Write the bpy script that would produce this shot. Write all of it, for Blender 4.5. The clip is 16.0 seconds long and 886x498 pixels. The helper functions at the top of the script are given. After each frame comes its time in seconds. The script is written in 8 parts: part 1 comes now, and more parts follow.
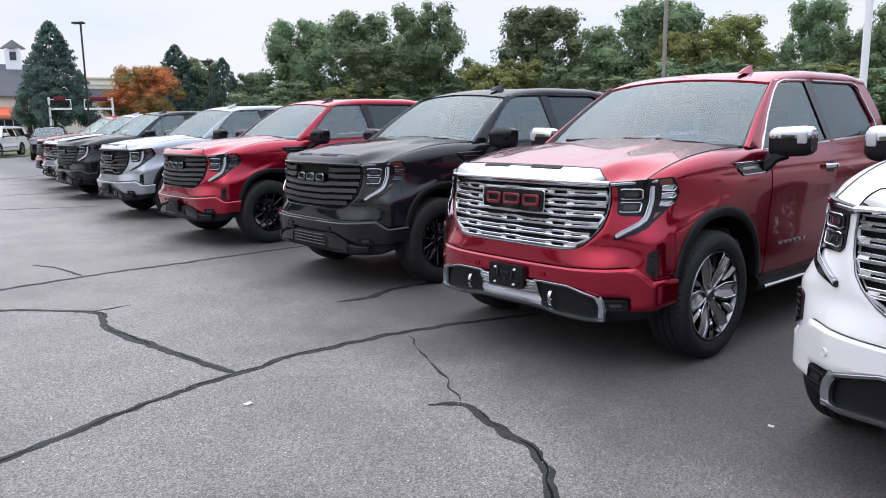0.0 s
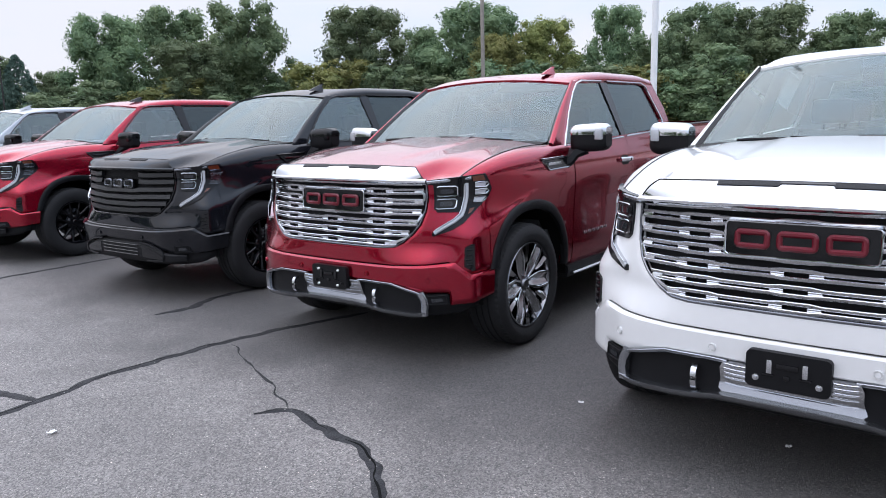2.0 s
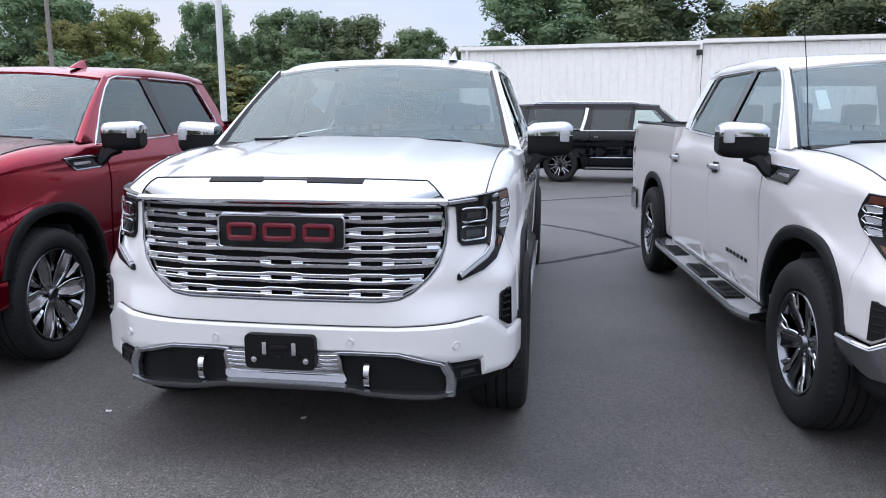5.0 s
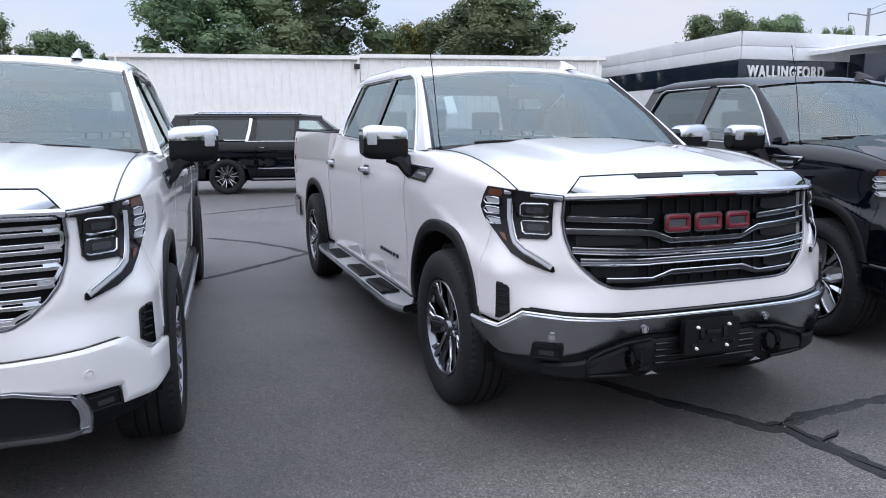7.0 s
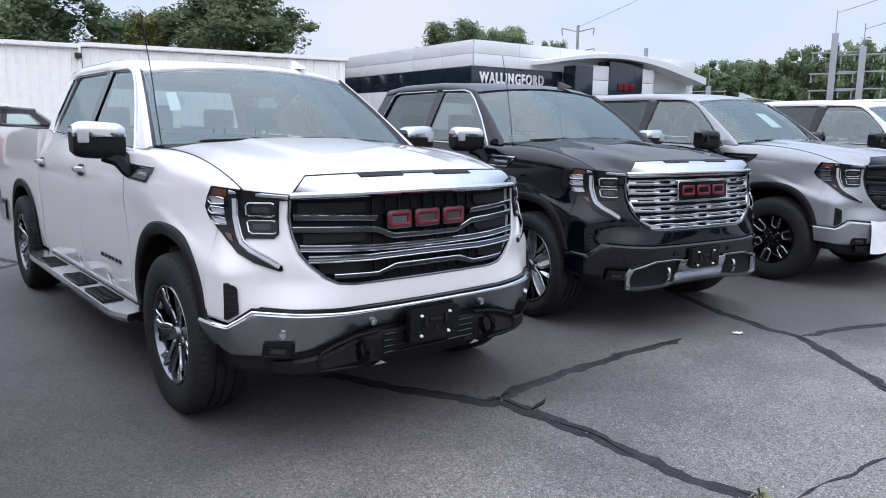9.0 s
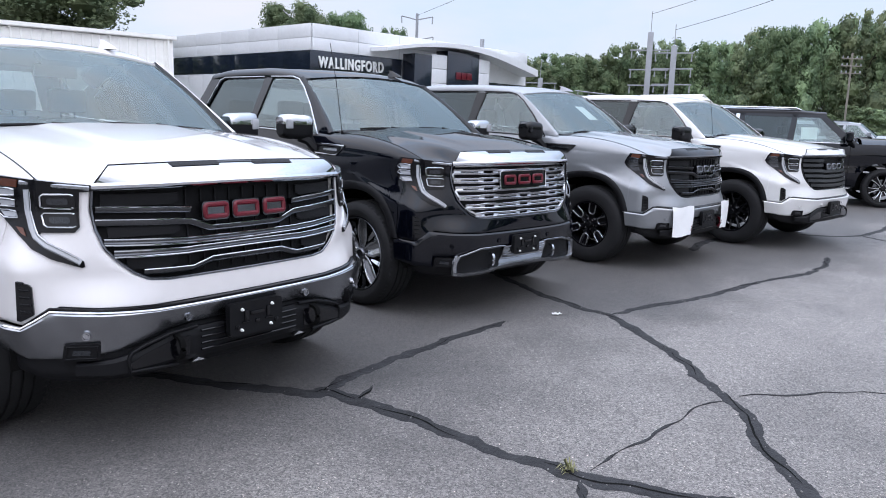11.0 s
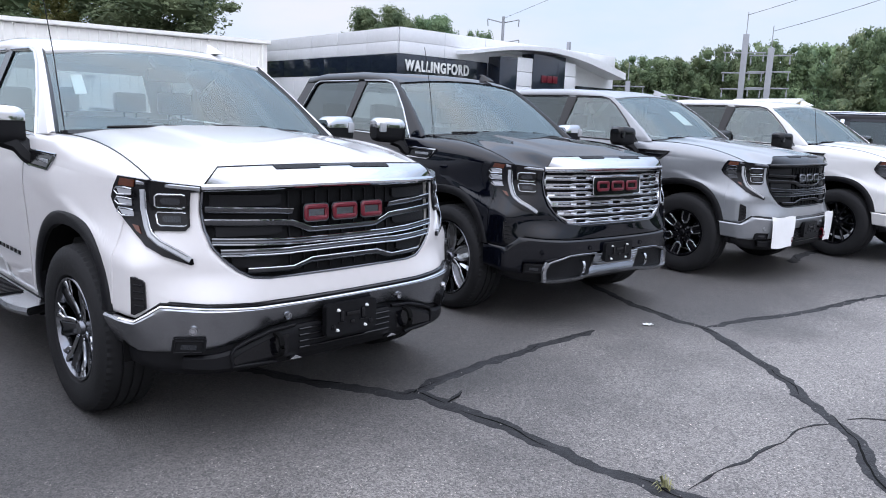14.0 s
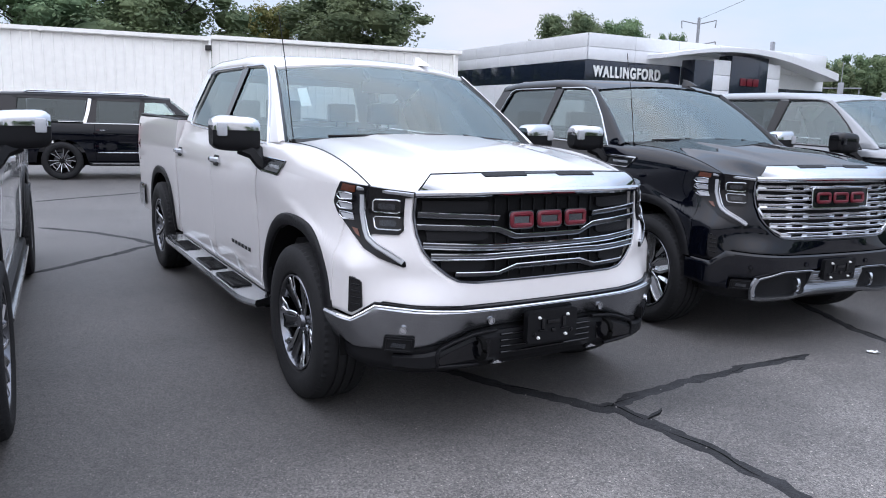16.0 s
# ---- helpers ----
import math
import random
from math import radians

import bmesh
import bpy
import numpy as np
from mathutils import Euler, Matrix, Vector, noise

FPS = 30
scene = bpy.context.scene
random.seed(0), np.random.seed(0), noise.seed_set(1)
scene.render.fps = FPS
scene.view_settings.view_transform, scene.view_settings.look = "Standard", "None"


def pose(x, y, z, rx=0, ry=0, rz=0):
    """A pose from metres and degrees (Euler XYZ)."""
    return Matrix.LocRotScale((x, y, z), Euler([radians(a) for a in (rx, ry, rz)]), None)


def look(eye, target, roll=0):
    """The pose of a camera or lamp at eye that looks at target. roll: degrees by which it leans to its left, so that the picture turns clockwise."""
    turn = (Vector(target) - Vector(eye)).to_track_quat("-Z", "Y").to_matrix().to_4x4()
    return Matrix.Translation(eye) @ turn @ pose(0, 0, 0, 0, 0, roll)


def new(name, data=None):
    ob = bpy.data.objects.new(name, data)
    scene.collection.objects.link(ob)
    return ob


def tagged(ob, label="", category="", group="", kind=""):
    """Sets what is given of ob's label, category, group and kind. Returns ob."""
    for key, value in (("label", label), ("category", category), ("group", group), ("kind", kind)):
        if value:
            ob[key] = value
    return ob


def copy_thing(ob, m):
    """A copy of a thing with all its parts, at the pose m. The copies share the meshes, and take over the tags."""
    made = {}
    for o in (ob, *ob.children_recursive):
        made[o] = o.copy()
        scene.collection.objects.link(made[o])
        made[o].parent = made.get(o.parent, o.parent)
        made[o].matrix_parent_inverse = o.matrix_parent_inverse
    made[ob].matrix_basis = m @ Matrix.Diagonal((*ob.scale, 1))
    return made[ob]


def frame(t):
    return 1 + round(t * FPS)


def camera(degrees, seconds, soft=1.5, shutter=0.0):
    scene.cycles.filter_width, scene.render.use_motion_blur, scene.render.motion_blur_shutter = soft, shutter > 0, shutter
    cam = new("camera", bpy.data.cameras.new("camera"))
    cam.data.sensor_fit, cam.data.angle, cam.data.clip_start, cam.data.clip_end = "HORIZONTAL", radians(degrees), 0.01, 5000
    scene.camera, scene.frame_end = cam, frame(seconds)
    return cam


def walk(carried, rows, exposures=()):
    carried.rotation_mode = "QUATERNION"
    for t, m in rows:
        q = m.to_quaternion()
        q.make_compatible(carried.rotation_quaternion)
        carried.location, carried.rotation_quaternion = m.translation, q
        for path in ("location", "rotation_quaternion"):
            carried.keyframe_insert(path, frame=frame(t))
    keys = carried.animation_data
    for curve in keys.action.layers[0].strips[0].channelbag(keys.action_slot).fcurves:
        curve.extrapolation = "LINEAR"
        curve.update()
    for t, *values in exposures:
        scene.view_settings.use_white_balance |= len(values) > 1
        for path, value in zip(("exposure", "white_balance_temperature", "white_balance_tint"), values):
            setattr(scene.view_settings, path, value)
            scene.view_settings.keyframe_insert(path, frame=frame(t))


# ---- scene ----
cam = camera(62.14, 16.0, soft=1.0)
ROWS = [
    (0.0, 0.4547, -0.1273, 1.5221, 80.378, 0.739, 6.101),
    (0.5, 0.4778, -0.1246, 1.5273, 80.299, 1.049, 3.327),
    (1.0, 0.4960, -0.1270, 1.5346, 80.133, 1.234, 0.417),
    (1.5, 0.5145, -0.1353, 1.5225, 80.206, 1.394, -2.834),
    (2.0, 0.5348, -0.1473, 1.5256, 80.106, 1.383, -7.017),
    (2.5, 0.5731, -0.1650, 1.5285, 79.988, 1.422, -11.339),
    (3.0, 0.6328, -0.1826, 1.5244, 79.763, 1.294, -15.988),
    (3.5, 0.7279, -0.2312, 1.5039, 79.737, 1.099, -20.311),
    (4.0, 0.7977, -0.2977, 1.5191, 79.443, 0.610, -25.112),
    (4.5, 0.8662, -0.3686, 1.5207, 79.484, 0.167, -30.743),
    (7.0, 1.0685, -0.4744, 1.4612, 80.689, 0.196, -61.742),
    (7.5, 1.0916, -0.4912, 1.4616, 80.642, -0.277, -67.141),
    (8.0, 1.1010, -0.5117, 1.4626, 80.597, -0.683, -72.057),
    (8.5, 1.0918, -0.5497, 1.4633, 80.598, -0.953, -76.873),
    (9.0, 1.0530, -0.6023, 1.4664, 80.695, -0.708, -80.850),
    (9.5, 1.0311, -0.6521, 1.4715, 80.564, -0.774, -84.910),
    (10.0, 1.0229, -0.6962, 1.4784, 80.487, -0.996, -88.742),
    (12.5, 1.0871, -0.7144, 1.4948, 79.473, -2.362, -94.329),
    (13.0, 1.0780, -0.6885, 1.4971, 79.613, -2.437, -92.088),
    (13.5, 1.0666, -0.6618, 1.4977, 79.767, -2.323, -89.480),
    (14.0, 1.0595, -0.6354, 1.4978, 79.906, -2.210, -86.559),
    (14.5, 1.0517, -0.6012, 1.4962, 79.994, -2.109, -83.621),
    (15.0, 1.0436, -0.5678, 1.4994, 80.031, -1.988, -80.260),
    (15.5, 1.0367, -0.5345, 1.4967, 80.049, -1.892, -76.629),
    (16.0, 1.0337, -0.5199, 1.4989, 79.971, -1.702, -72.541),
]
walk(cam, [(t, pose(x, y, z, rx, ry, rz)) for t, x, y, z, rx, ry, rz in ROWS],
     [(0, .61, 6700, 11), (1.5, .58, 6550, 10.5), (3.5, .51, 6450, 11), (5.5, .44, 6450, 11), (7, .42, 6450, 11), (9.5, .51, 6450, 11), (11.2, .57, 6450, 11), (12.5, .60, 6500, 12), (14, .59, 6450, 11), (16, .54, 6450, 11)])

# ---- sky and sun: a bright overcast day ----
scene.view_settings.exposure = 0.25
world = bpy.data.worlds.new("overcast_sky")
scene.world = world
world.use_nodes = True
wn, wl = world.node_tree.nodes, world.node_tree.links
wn.clear()
SUN_EL, SUN_ROT = radians(52), radians(200)
sky = wn.new("ShaderNodeTexSky")
sky.sky_type, sky.sun_disc, sky.sun_elevation, sky.sun_rotation = "NISHITA", False, SUN_EL, SUN_ROT
sky.dust_density, sky.air_density = 2.0, 1.0
sky_dim = wn.new("ShaderNodeMix")
sky_dim.data_type, sky_dim.blend_type = "RGBA", "MULTIPLY"
sky_dim.inputs[0].default_value = 1.0
sky_dim.inputs[7].default_value = (0.12, 0.12, 0.12, 1)
wl.new(sky.outputs[0], sky_dim.inputs[6])
coord = wn.new("ShaderNodeTexCoord")
stretch = wn.new("ShaderNodeMapping")
stretch.inputs["Scale"].default_value = (1.0, 1.0, 3.0)
cloud = wn.new("ShaderNodeTexNoise")
cloud.inputs["Scale"].default_value, cloud.inputs["Detail"].default_value, cloud.inputs["Roughness"].default_value = 2.2, 6.0, 0.55
cloud_tone = wn.new("ShaderNodeValToRGB")
cloud_tone.color_ramp.elements[0].position, cloud_tone.color_ramp.elements[0].color = 0.36, (0.485, 0.582, 0.752, 1)
cloud_tone.color_ramp.elements[1].position, cloud_tone.color_ramp.elements[1].color = 0.64, (0.625, 0.628, 0.70, 1)
cover = wn.new("ShaderNodeMix")
cover.data_type = "RGBA"
cover.inputs[0].default_value = 0.86
back = wn.new("ShaderNodeBackground")
back.inputs["Strength"].default_value = 1.0
wout = wn.new("ShaderNodeOutputWorld")
wl.new(coord.outputs["Generated"], stretch.inputs[0])
wl.new(stretch.outputs[0], cloud.inputs["Vector"])
# the overcast sky is brighter overhead than at the horizon
split = wn.new("ShaderNodeSeparateXYZ")
lift = wn.new("ShaderNodeMapRange")
lift.interpolation_type = "SMOOTHSTEP"
lift.inputs[1].default_value, lift.inputs[2].default_value, lift.inputs[3].default_value, lift.inputs[4].default_value = 0.12, 0.85, 0.0, 1.0
# and on the side where the sun stands behind the clouds
toward = wn.new("ShaderNodeVectorMath")
toward.operation = "DOT_PRODUCT"
toward.inputs[1].default_value = (-0.7, 0.7, 0.0)
side_glow = wn.new("ShaderNodeMapRange")
side_glow.inputs[1].default_value, side_glow.inputs[2].default_value, side_glow.inputs[3].default_value, side_glow.inputs[4].default_value = -1.0, 1.0, 1.10, 2.40
glow = wn.new("ShaderNodeMath")
glow.operation = "MULTIPLY_ADD"
glow.inputs[2].default_value = 1.0
zenith = wn.new("ShaderNodeMix")
zenith.data_type, zenith.blend_type = "RGBA", "MULTIPLY"
zenith.inputs[0].default_value = 1.0
wl.new(coord.outputs["Generated"], split.inputs[0])
wl.new(split.outputs["Z"], lift.inputs[0])
wl.new(sky_dim.outputs[2], cover.inputs[6])
wl.new(cloud_tone.outputs[0], cover.inputs[7])
wl.new(cover.outputs[2], zenith.inputs[6])
wl.new(coord.outputs["Generated"], toward.inputs[0])
wl.new(toward.outputs["Value"], side_glow.inputs[0])
# thicker cloud on that side, thinner and bluer on the other
thick = wn.new("ShaderNodeMath")
thick.operation = "MULTIPLY_ADD"
thick.inputs[1].default_value = 0.10
wl.new(toward.outputs["Value"], thick.inputs[0])
wl.new(cloud.outputs["Fac"], thick.inputs[2])
wl.new(thick.outputs[0], cloud_tone.inputs[0])
wl.new(lift.outputs[0], glow.inputs[0])
wl.new(side_glow.outputs[0], glow.inputs[1])
wl.new(glow.outputs[0], zenith.inputs[7])
wl.new(zenith.outputs[2], back.inputs[0])
wl.new(back.outputs[0], wout.inputs[0])
sun_data = bpy.data.lights.new("sun", "SUN")
sun_data.energy, sun_data.angle, sun_data.color = 0.5, radians(150), (1.0, 0.97, 0.93)
sun = new("sun", sun_data)
sun.matrix_world = look((0, 0, 60), (26, -26, 0))

# ---- materials ----
def material(name, color, rough=0.5, metal=0.0, coat=0.0, vary=0.0, scale=8.0, bump=0.0, bump_scale=60.0, spec=0.5, random_tone=0.0, dust=0.0):
    """A surface with tonal variation at two sizes, grain relief and, on paint, a clear coat."""
    m = bpy.data.materials.new(name)
    m.use_nodes = True
    n, l = m.node_tree.nodes, m.node_tree.links
    b = n["Principled BSDF"]
    b.inputs["Base Color"].default_value = (*color, 1)
    b.inputs["Roughness"].default_value, b.inputs["Metallic"].default_value = rough, metal
    b.inputs["Specular IOR Level"].default_value = spec
    b.inputs["Coat Weight"].default_value, b.inputs["Coat Roughness"].default_value = coat, 0.03
    tc = n.new("ShaderNodeTexCoord")
    last = None
    if vary:
        big, fine = n.new("ShaderNodeTexNoise"), n.new("ShaderNodeTexNoise")
        big.inputs["Scale"].default_value, big.inputs["Detail"].default_value = scale, 4
        fine.inputs["Scale"].default_value, fine.inputs["Detail"].default_value = scale * 14, 3
        add = n.new("ShaderNodeMath")
        add.operation = "ADD"
        rng = n.new("ShaderNodeMapRange")
        rng.inputs[1].default_value, rng.inputs[2].default_value = 0.6, 1.4
        rng.inputs[3].default_value, rng.inputs[4].default_value = 1 - vary, 1 + vary
        mul = n.new("ShaderNodeMix")
        mul.data_type, mul.blend_type = "RGBA", "MULTIPLY"
        mul.inputs[0].default_value, mul.inputs[6].default_value = 1, (*color, 1)
        for t in (big, fine):
            l.new(tc.outputs["Object"], t.inputs["Vector"])
        l.new(big.outputs["Fac"], add.inputs[0])
        l.new(fine.outputs["Fac"], add.inputs[1])
        l.new(add.outputs[0], rng.inputs[0])
        l.new(rng.outputs[0], mul.inputs[7])
        last = mul.outputs[2]
    if random_tone:
        info = n.new("ShaderNodeObjectInfo")
        rr = n.new("ShaderNodeMapRange")
        rr.inputs[3].default_value, rr.inputs[4].default_value = 1 - random_tone, 1 + random_tone
        m2 = n.new("ShaderNodeMix")
        m2.data_type, m2.blend_type = "RGBA", "MULTIPLY"
        m2.inputs[0].default_value, m2.inputs[6].default_value = 1, (*color, 1)
        if last:
            l.new(last, m2.inputs[6])
        l.new(info.outputs["Random"], rr.inputs[0])
        l.new(rr.outputs[0], m2.inputs[7])
        last = m2.outputs[2]
    if last:
        l.new(last, b.inputs["Base Color"])
    if dust:
        film = n.new("ShaderNodeTexNoise")
        film.inputs["Scale"].default_value, film.inputs["Detail"].default_value = 3.0, 7
        fr = n.new("ShaderNodeMapRange")
        fr.inputs[1].default_value, fr.inputs[2].default_value, fr.inputs[3].default_value, fr.inputs[4].default_value = 0.35, 0.75, 0.02, 0.02 + dust
        l.new(tc.outputs["Object"], film.inputs["Vector"])
        l.new(film.outputs["Fac"], fr.inputs[0])
        l.new(fr.outputs[0], b.inputs["Coat Roughness"])
    if bump:
        g = n.new("ShaderNodeTexNoise")
        g.inputs["Scale"].default_value, g.inputs["Detail"].default_value = bump_scale, 4
        bp = n.new("ShaderNodeBump")
        bp.inputs["Strength"].default_value, bp.inputs["Distance"].default_value = bump, 0.01
        l.new(tc.outputs["Object"], g.inputs["Vector"])
        l.new(g.outputs["Fac"], bp.inputs["Height"])
        l.new(bp.outputs[0], b.inputs["Normal"])
    return m


def glass_material(name, tint, gloss=1.0, ior=2.2):
    """Thin tinted glass: clear through, with mirror reflection that grows at a grazing angle."""
    m = bpy.data.materials.new(name)
    m.use_nodes = True
    n, l = m.node_tree.nodes, m.node_tree.links
    n.clear()
    out, mix, tr, gl, fr = (n.new("ShaderNode" + k) for k in ("OutputMaterial", "MixShader", "BsdfTransparent", "BsdfGlossy", "Fresnel"))
    tr.inputs[0].default_value = (*tint, 1)
    gl.inputs["Roughness"].default_value = 0.02
    gl.inputs["Color"].default_value = (0.85 * gloss, 0.97 * gloss, 0.965 * gloss, 1)
    fr.inputs["IOR"].default_value = ior
    l.new(fr.outputs[0], mix.inputs[0])
    l.new(tr.outputs[0], mix.inputs[1])
    l.new(gl.outputs[0], mix.inputs[2])
    l.new(mix.outputs[0], out.inputs[0])
    return m


WHITE = material("white_paint", (0.62, 0.615, 0.61), 0.35, 0, 1.0, 0.02, 1.5, dust=0.03)
PEARL = material("pearl_white_paint", (0.64, 0.615, 0.608), 0.35, 0, 1.0, 0.02, 1.5, dust=0.03)
CRIMSON = material("deep_red_metallic_paint", (0.275, 0.0006, 0.017), 0.19, 0.85, 0.65, 0.05, 1.2, dust=0.008)
RED = material("bright_red_paint", (0.30, 0.001, 0.018), 0.24, 0.70, 0.65, 0.05, 1.2, dust=0.03)
BLACK = material("black_paint", (0.0015, 0.002, 0.0045), 0.25, 0, 0.8, 0.1, 1.2, dust=0.004, spec=0.0)
DARKGREY = material("dark_grey_metallic_paint", (0.0065, 0.007, 0.0095), 0.26, 0.0, 0.80, 0.08, 1.2, dust=0.006, spec=0.0)
GREY = material("grey_metallic_paint", (0.25, 0.26, 0.275), 0.38, 0.45, 1.0, 0.05, 1.2, dust=0.05)
SILVER = material("silver_metallic_paint", (0.28, 0.30, 0.325), 0.34, 0.5, 1.0, 0.05, 1.2, dust=0.05)
CHROME = material("chrome", (0.55, 0.56, 0.58), 0.06, 1.0, 0, 0.03, 6)
GRILLECHROME = material("grille_chrome", (0.66, 0.67, 0.69), 0.12, 1.0, 0, 0.05, 9)
BUMPERSTEEL = material("polished_steel", (0.34, 0.35, 0.37), 0.26, 1.0, 0, 0.06, 5)
SATIN = material("brushed_steel", (0.58, 0.59, 0.61), 0.22, 1.0, 0, 0.06, 9)
DARKCHROME = material("dark_chrome", (0.16, 0.165, 0.18), 0.18, 1.0, 0, 0.05, 6)
SMOKECHROME = material("smoked_chrome", (0.14, 0.145, 0.155), 0.14, 1.0, 0, 0.05, 6)
GLOSSBLACK = material("gloss_black_plastic", (0.003, 0.003, 0.004), 0.12, 0, 0, 0.1, 4, spec=0.4)
PLASTIC = material("textured_black_plastic", (0.005, 0.005, 0.006), 0.5, 0, 0, 0.15, 7, 0.15, 500, 0.18)
MESHBLACK = material("grille_mesh_black", (0.003, 0.003, 0.0035), 0.6, 0, 0, 0.2, 20, 0.4, 160, 0.15)
RUBBER = material("tyre_rubber", (0.011, 0.011, 0.012), 0.75, 0, 0, 0.3, 9, 0.25, 260, 0.3)
LINER = material("wheel_housing_felt", (0.004, 0.004, 0.004), 0.95, 0, 0, 0.2, 9, spec=0.1)
CABIN = material("black_cabin_leather", (0.055, 0.055, 0.058), 0.6, 0, 0, 0.2, 12, 0.1, 200)
CABIN_GREY = material("grey_cabin_lining", (0.34, 0.34, 0.34), 0.8, 0, 0, 0.08, 5)
LAMPCLEAR = material("clear_lamp_lens", (0.40, 0.41, 0.43), 0.22, 0.3, 0.3, 0.08, 25)
LAMPDARK = material("smoked_lamp_lens", (0.004, 0.004, 0.005), 0.10, 0, 0, 0.2, 25, spec=0.25)
AMBER = material("amber_reflector", (0.085, 0.021, 0.008), 0.2, 0.1, 0.3, 0.2, 60)
PROJECTOR = material("projector_glass", (0.02, 0.022, 0.026), 0.06, 0.3, 0.3, 0.2, 25)
SLAT = material("dark_grille_slat", (0.008, 0.008, 0.009), 0.38, 0, 0.0, 0.12, 8, spec=0.35)
REDLENS = material("red_tail_lens", (0.25, 0.01, 0.012), 0.15, 0, 1.0, 0.1, 30)
BADGE = material("badge_red_enamel", (0.115, 0.002, 0.011), 0.3, 0.1, 0.15, 0.08, 20)
PAPER = material("white_paper", (0.72, 0.73, 0.71), 0.8, 0, 0, 0.06, 9)
FILM = material("white_protective_film", (0.82, 0.82, 0.82), 0.45, 0, 0.2, 0.04, 9, 0.3, 30)
TINT = glass_material("windscreen_glass", (0.80, 0.90, 0.89), .88, 2.2)
PRIVACY = glass_material("privacy_glass", (0.11, 0.125, 0.14), 1.0, 1.6)
REARGLASS = glass_material("rear_glass", (0.28, 0.31, 0.32), 1.0, 1.6)
SIDEGLASS = glass_material("side_glass", (0.70, 0.80, 0.77), 1.0, 2.05)

# ---- shape tools ----
def sst(a, b, x):
    t = min(max((x - a) / (b - a), 0.0), 1.0)
    return t * t * (3 - 2 * t)


def curve(xs, ys):
    """A smooth curve through points, without overshoot."""
    n = len(xs)
    d = [(ys[i + 1] - ys[i]) / (xs[i + 1] - xs[i]) for i in range(n - 1)]
    m = [d[0]] + [2 * d[i] * d[i - 1] / (d[i] + d[i - 1]) if d[i] * d[i - 1] > 0 else 0.0 for i in range(1, n - 1)] + [d[-1]]

    def f(x):
        x = min(max(x, xs[0]), xs[-1])
        i = 0
        while i < n - 2 and x > xs[i + 1]:
            i += 1
        h = xs[i + 1] - xs[i]
        t = (x - xs[i]) / h
        return (ys[i] * (1 + 2 * t) * (1 - t) ** 2 + h * m[i] * t * (1 - t) ** 2 + ys[i + 1] * t * t * (3 - 2 * t) + h * m[i + 1] * t * t * (t - 1))
    return f


def lerp(a, b, t):
    return tuple(p + (q - p) * t for p, q in zip(a, b))


def along(pts, n):
    """n points evenly spaced along a polyline of any dimension."""
    acc = [0.0]
    for p, q in zip(pts, pts[1:]):
        acc.append(acc[-1] + math.dist(p, q))
    out, i = [], 0
    for k in range(n):
        s = acc[-1] * k / (n - 1)
        while i < len(pts) - 2 and s > acc[i + 1]:
            i += 1
        out.append(lerp(pts[i], pts[i + 1], (s - acc[i]) / max(acc[i + 1] - acc[i], 1e-9)))
    return out


def smooth_line(pts, n):
    """A rounded polyline through control points (Catmull-Rom)."""
    q = [pts[0], *pts, pts[-1]]
    raw = []
    for i in range(1, len(q) - 2):
        p0, p1, p2, p3 = q[i - 1:i + 3]
        for k in range(12):
            t = k / 12
            raw.append(tuple(0.5 * (2 * b + (c - a) * t + (2 * a - 5 * b + 4 * c - d) * t * t + (3 * b - a - 3 * c + d) * t ** 3) for a, b, c, d in zip(p0, p1, p2, p3)))
    raw.append(tuple(pts[-1]))
    return along(raw, n)


def grid(bm, rows, close=False):
    """Quads over rows of 3D points."""
    vs = [[bm.verts.new(p) for p in r] for r in rows]
    for a, b in zip(vs, vs[1:]):
        n = len(a)
        for i in range(n if close else n - 1):
            j = (i + 1) % n
            bm.faces.new((a[i], a[j], b[j], b[i]))
    return vs


def thicken(bm, off):
    """Gives an open sheet a back and rims. off: a vector, or a function of a place."""
    faces = list(bm.faces)
    back = {v: bm.verts.new(v.co + (off(v.co) if callable(off) else Vector(off))) for v in list(bm.verts)}
    rim = [e for e in bm.edges if len(e.link_faces) == 1]
    for f in faces:
        bm.faces.new([back[v] for v in reversed(f.verts)])
    for e in rim:
        a, b = e.verts
        try:
            bm.faces.new((a, b, back[b], back[a]))
        except ValueError:
            pass


def box(bm, lo, hi, bevel=0.0):
    x0, y0, z0 = lo
    x1, y1, z1 = hi
    v = [bm.verts.new(p) for p in ((x0, y0, z0), (x1, y0, z0), (x1, y1, z0), (x0, y1, z0), (x0, y0, z1), (x1, y0, z1), (x1, y1, z1), (x0, y1, z1))]
    fs = [bm.faces.new([v[i] for i in q]) for q in ((0, 3, 2, 1), (4, 5, 6, 7), (0, 1, 5, 4), (1, 2, 6, 5), (2, 3, 7, 6), (3, 0, 4, 7))]
    if bevel:
        bmesh.ops.bevel(bm, geom=list({e for f in fs for e in f.edges}), offset=bevel, segments=2, affect="EDGES", profile=0.6)


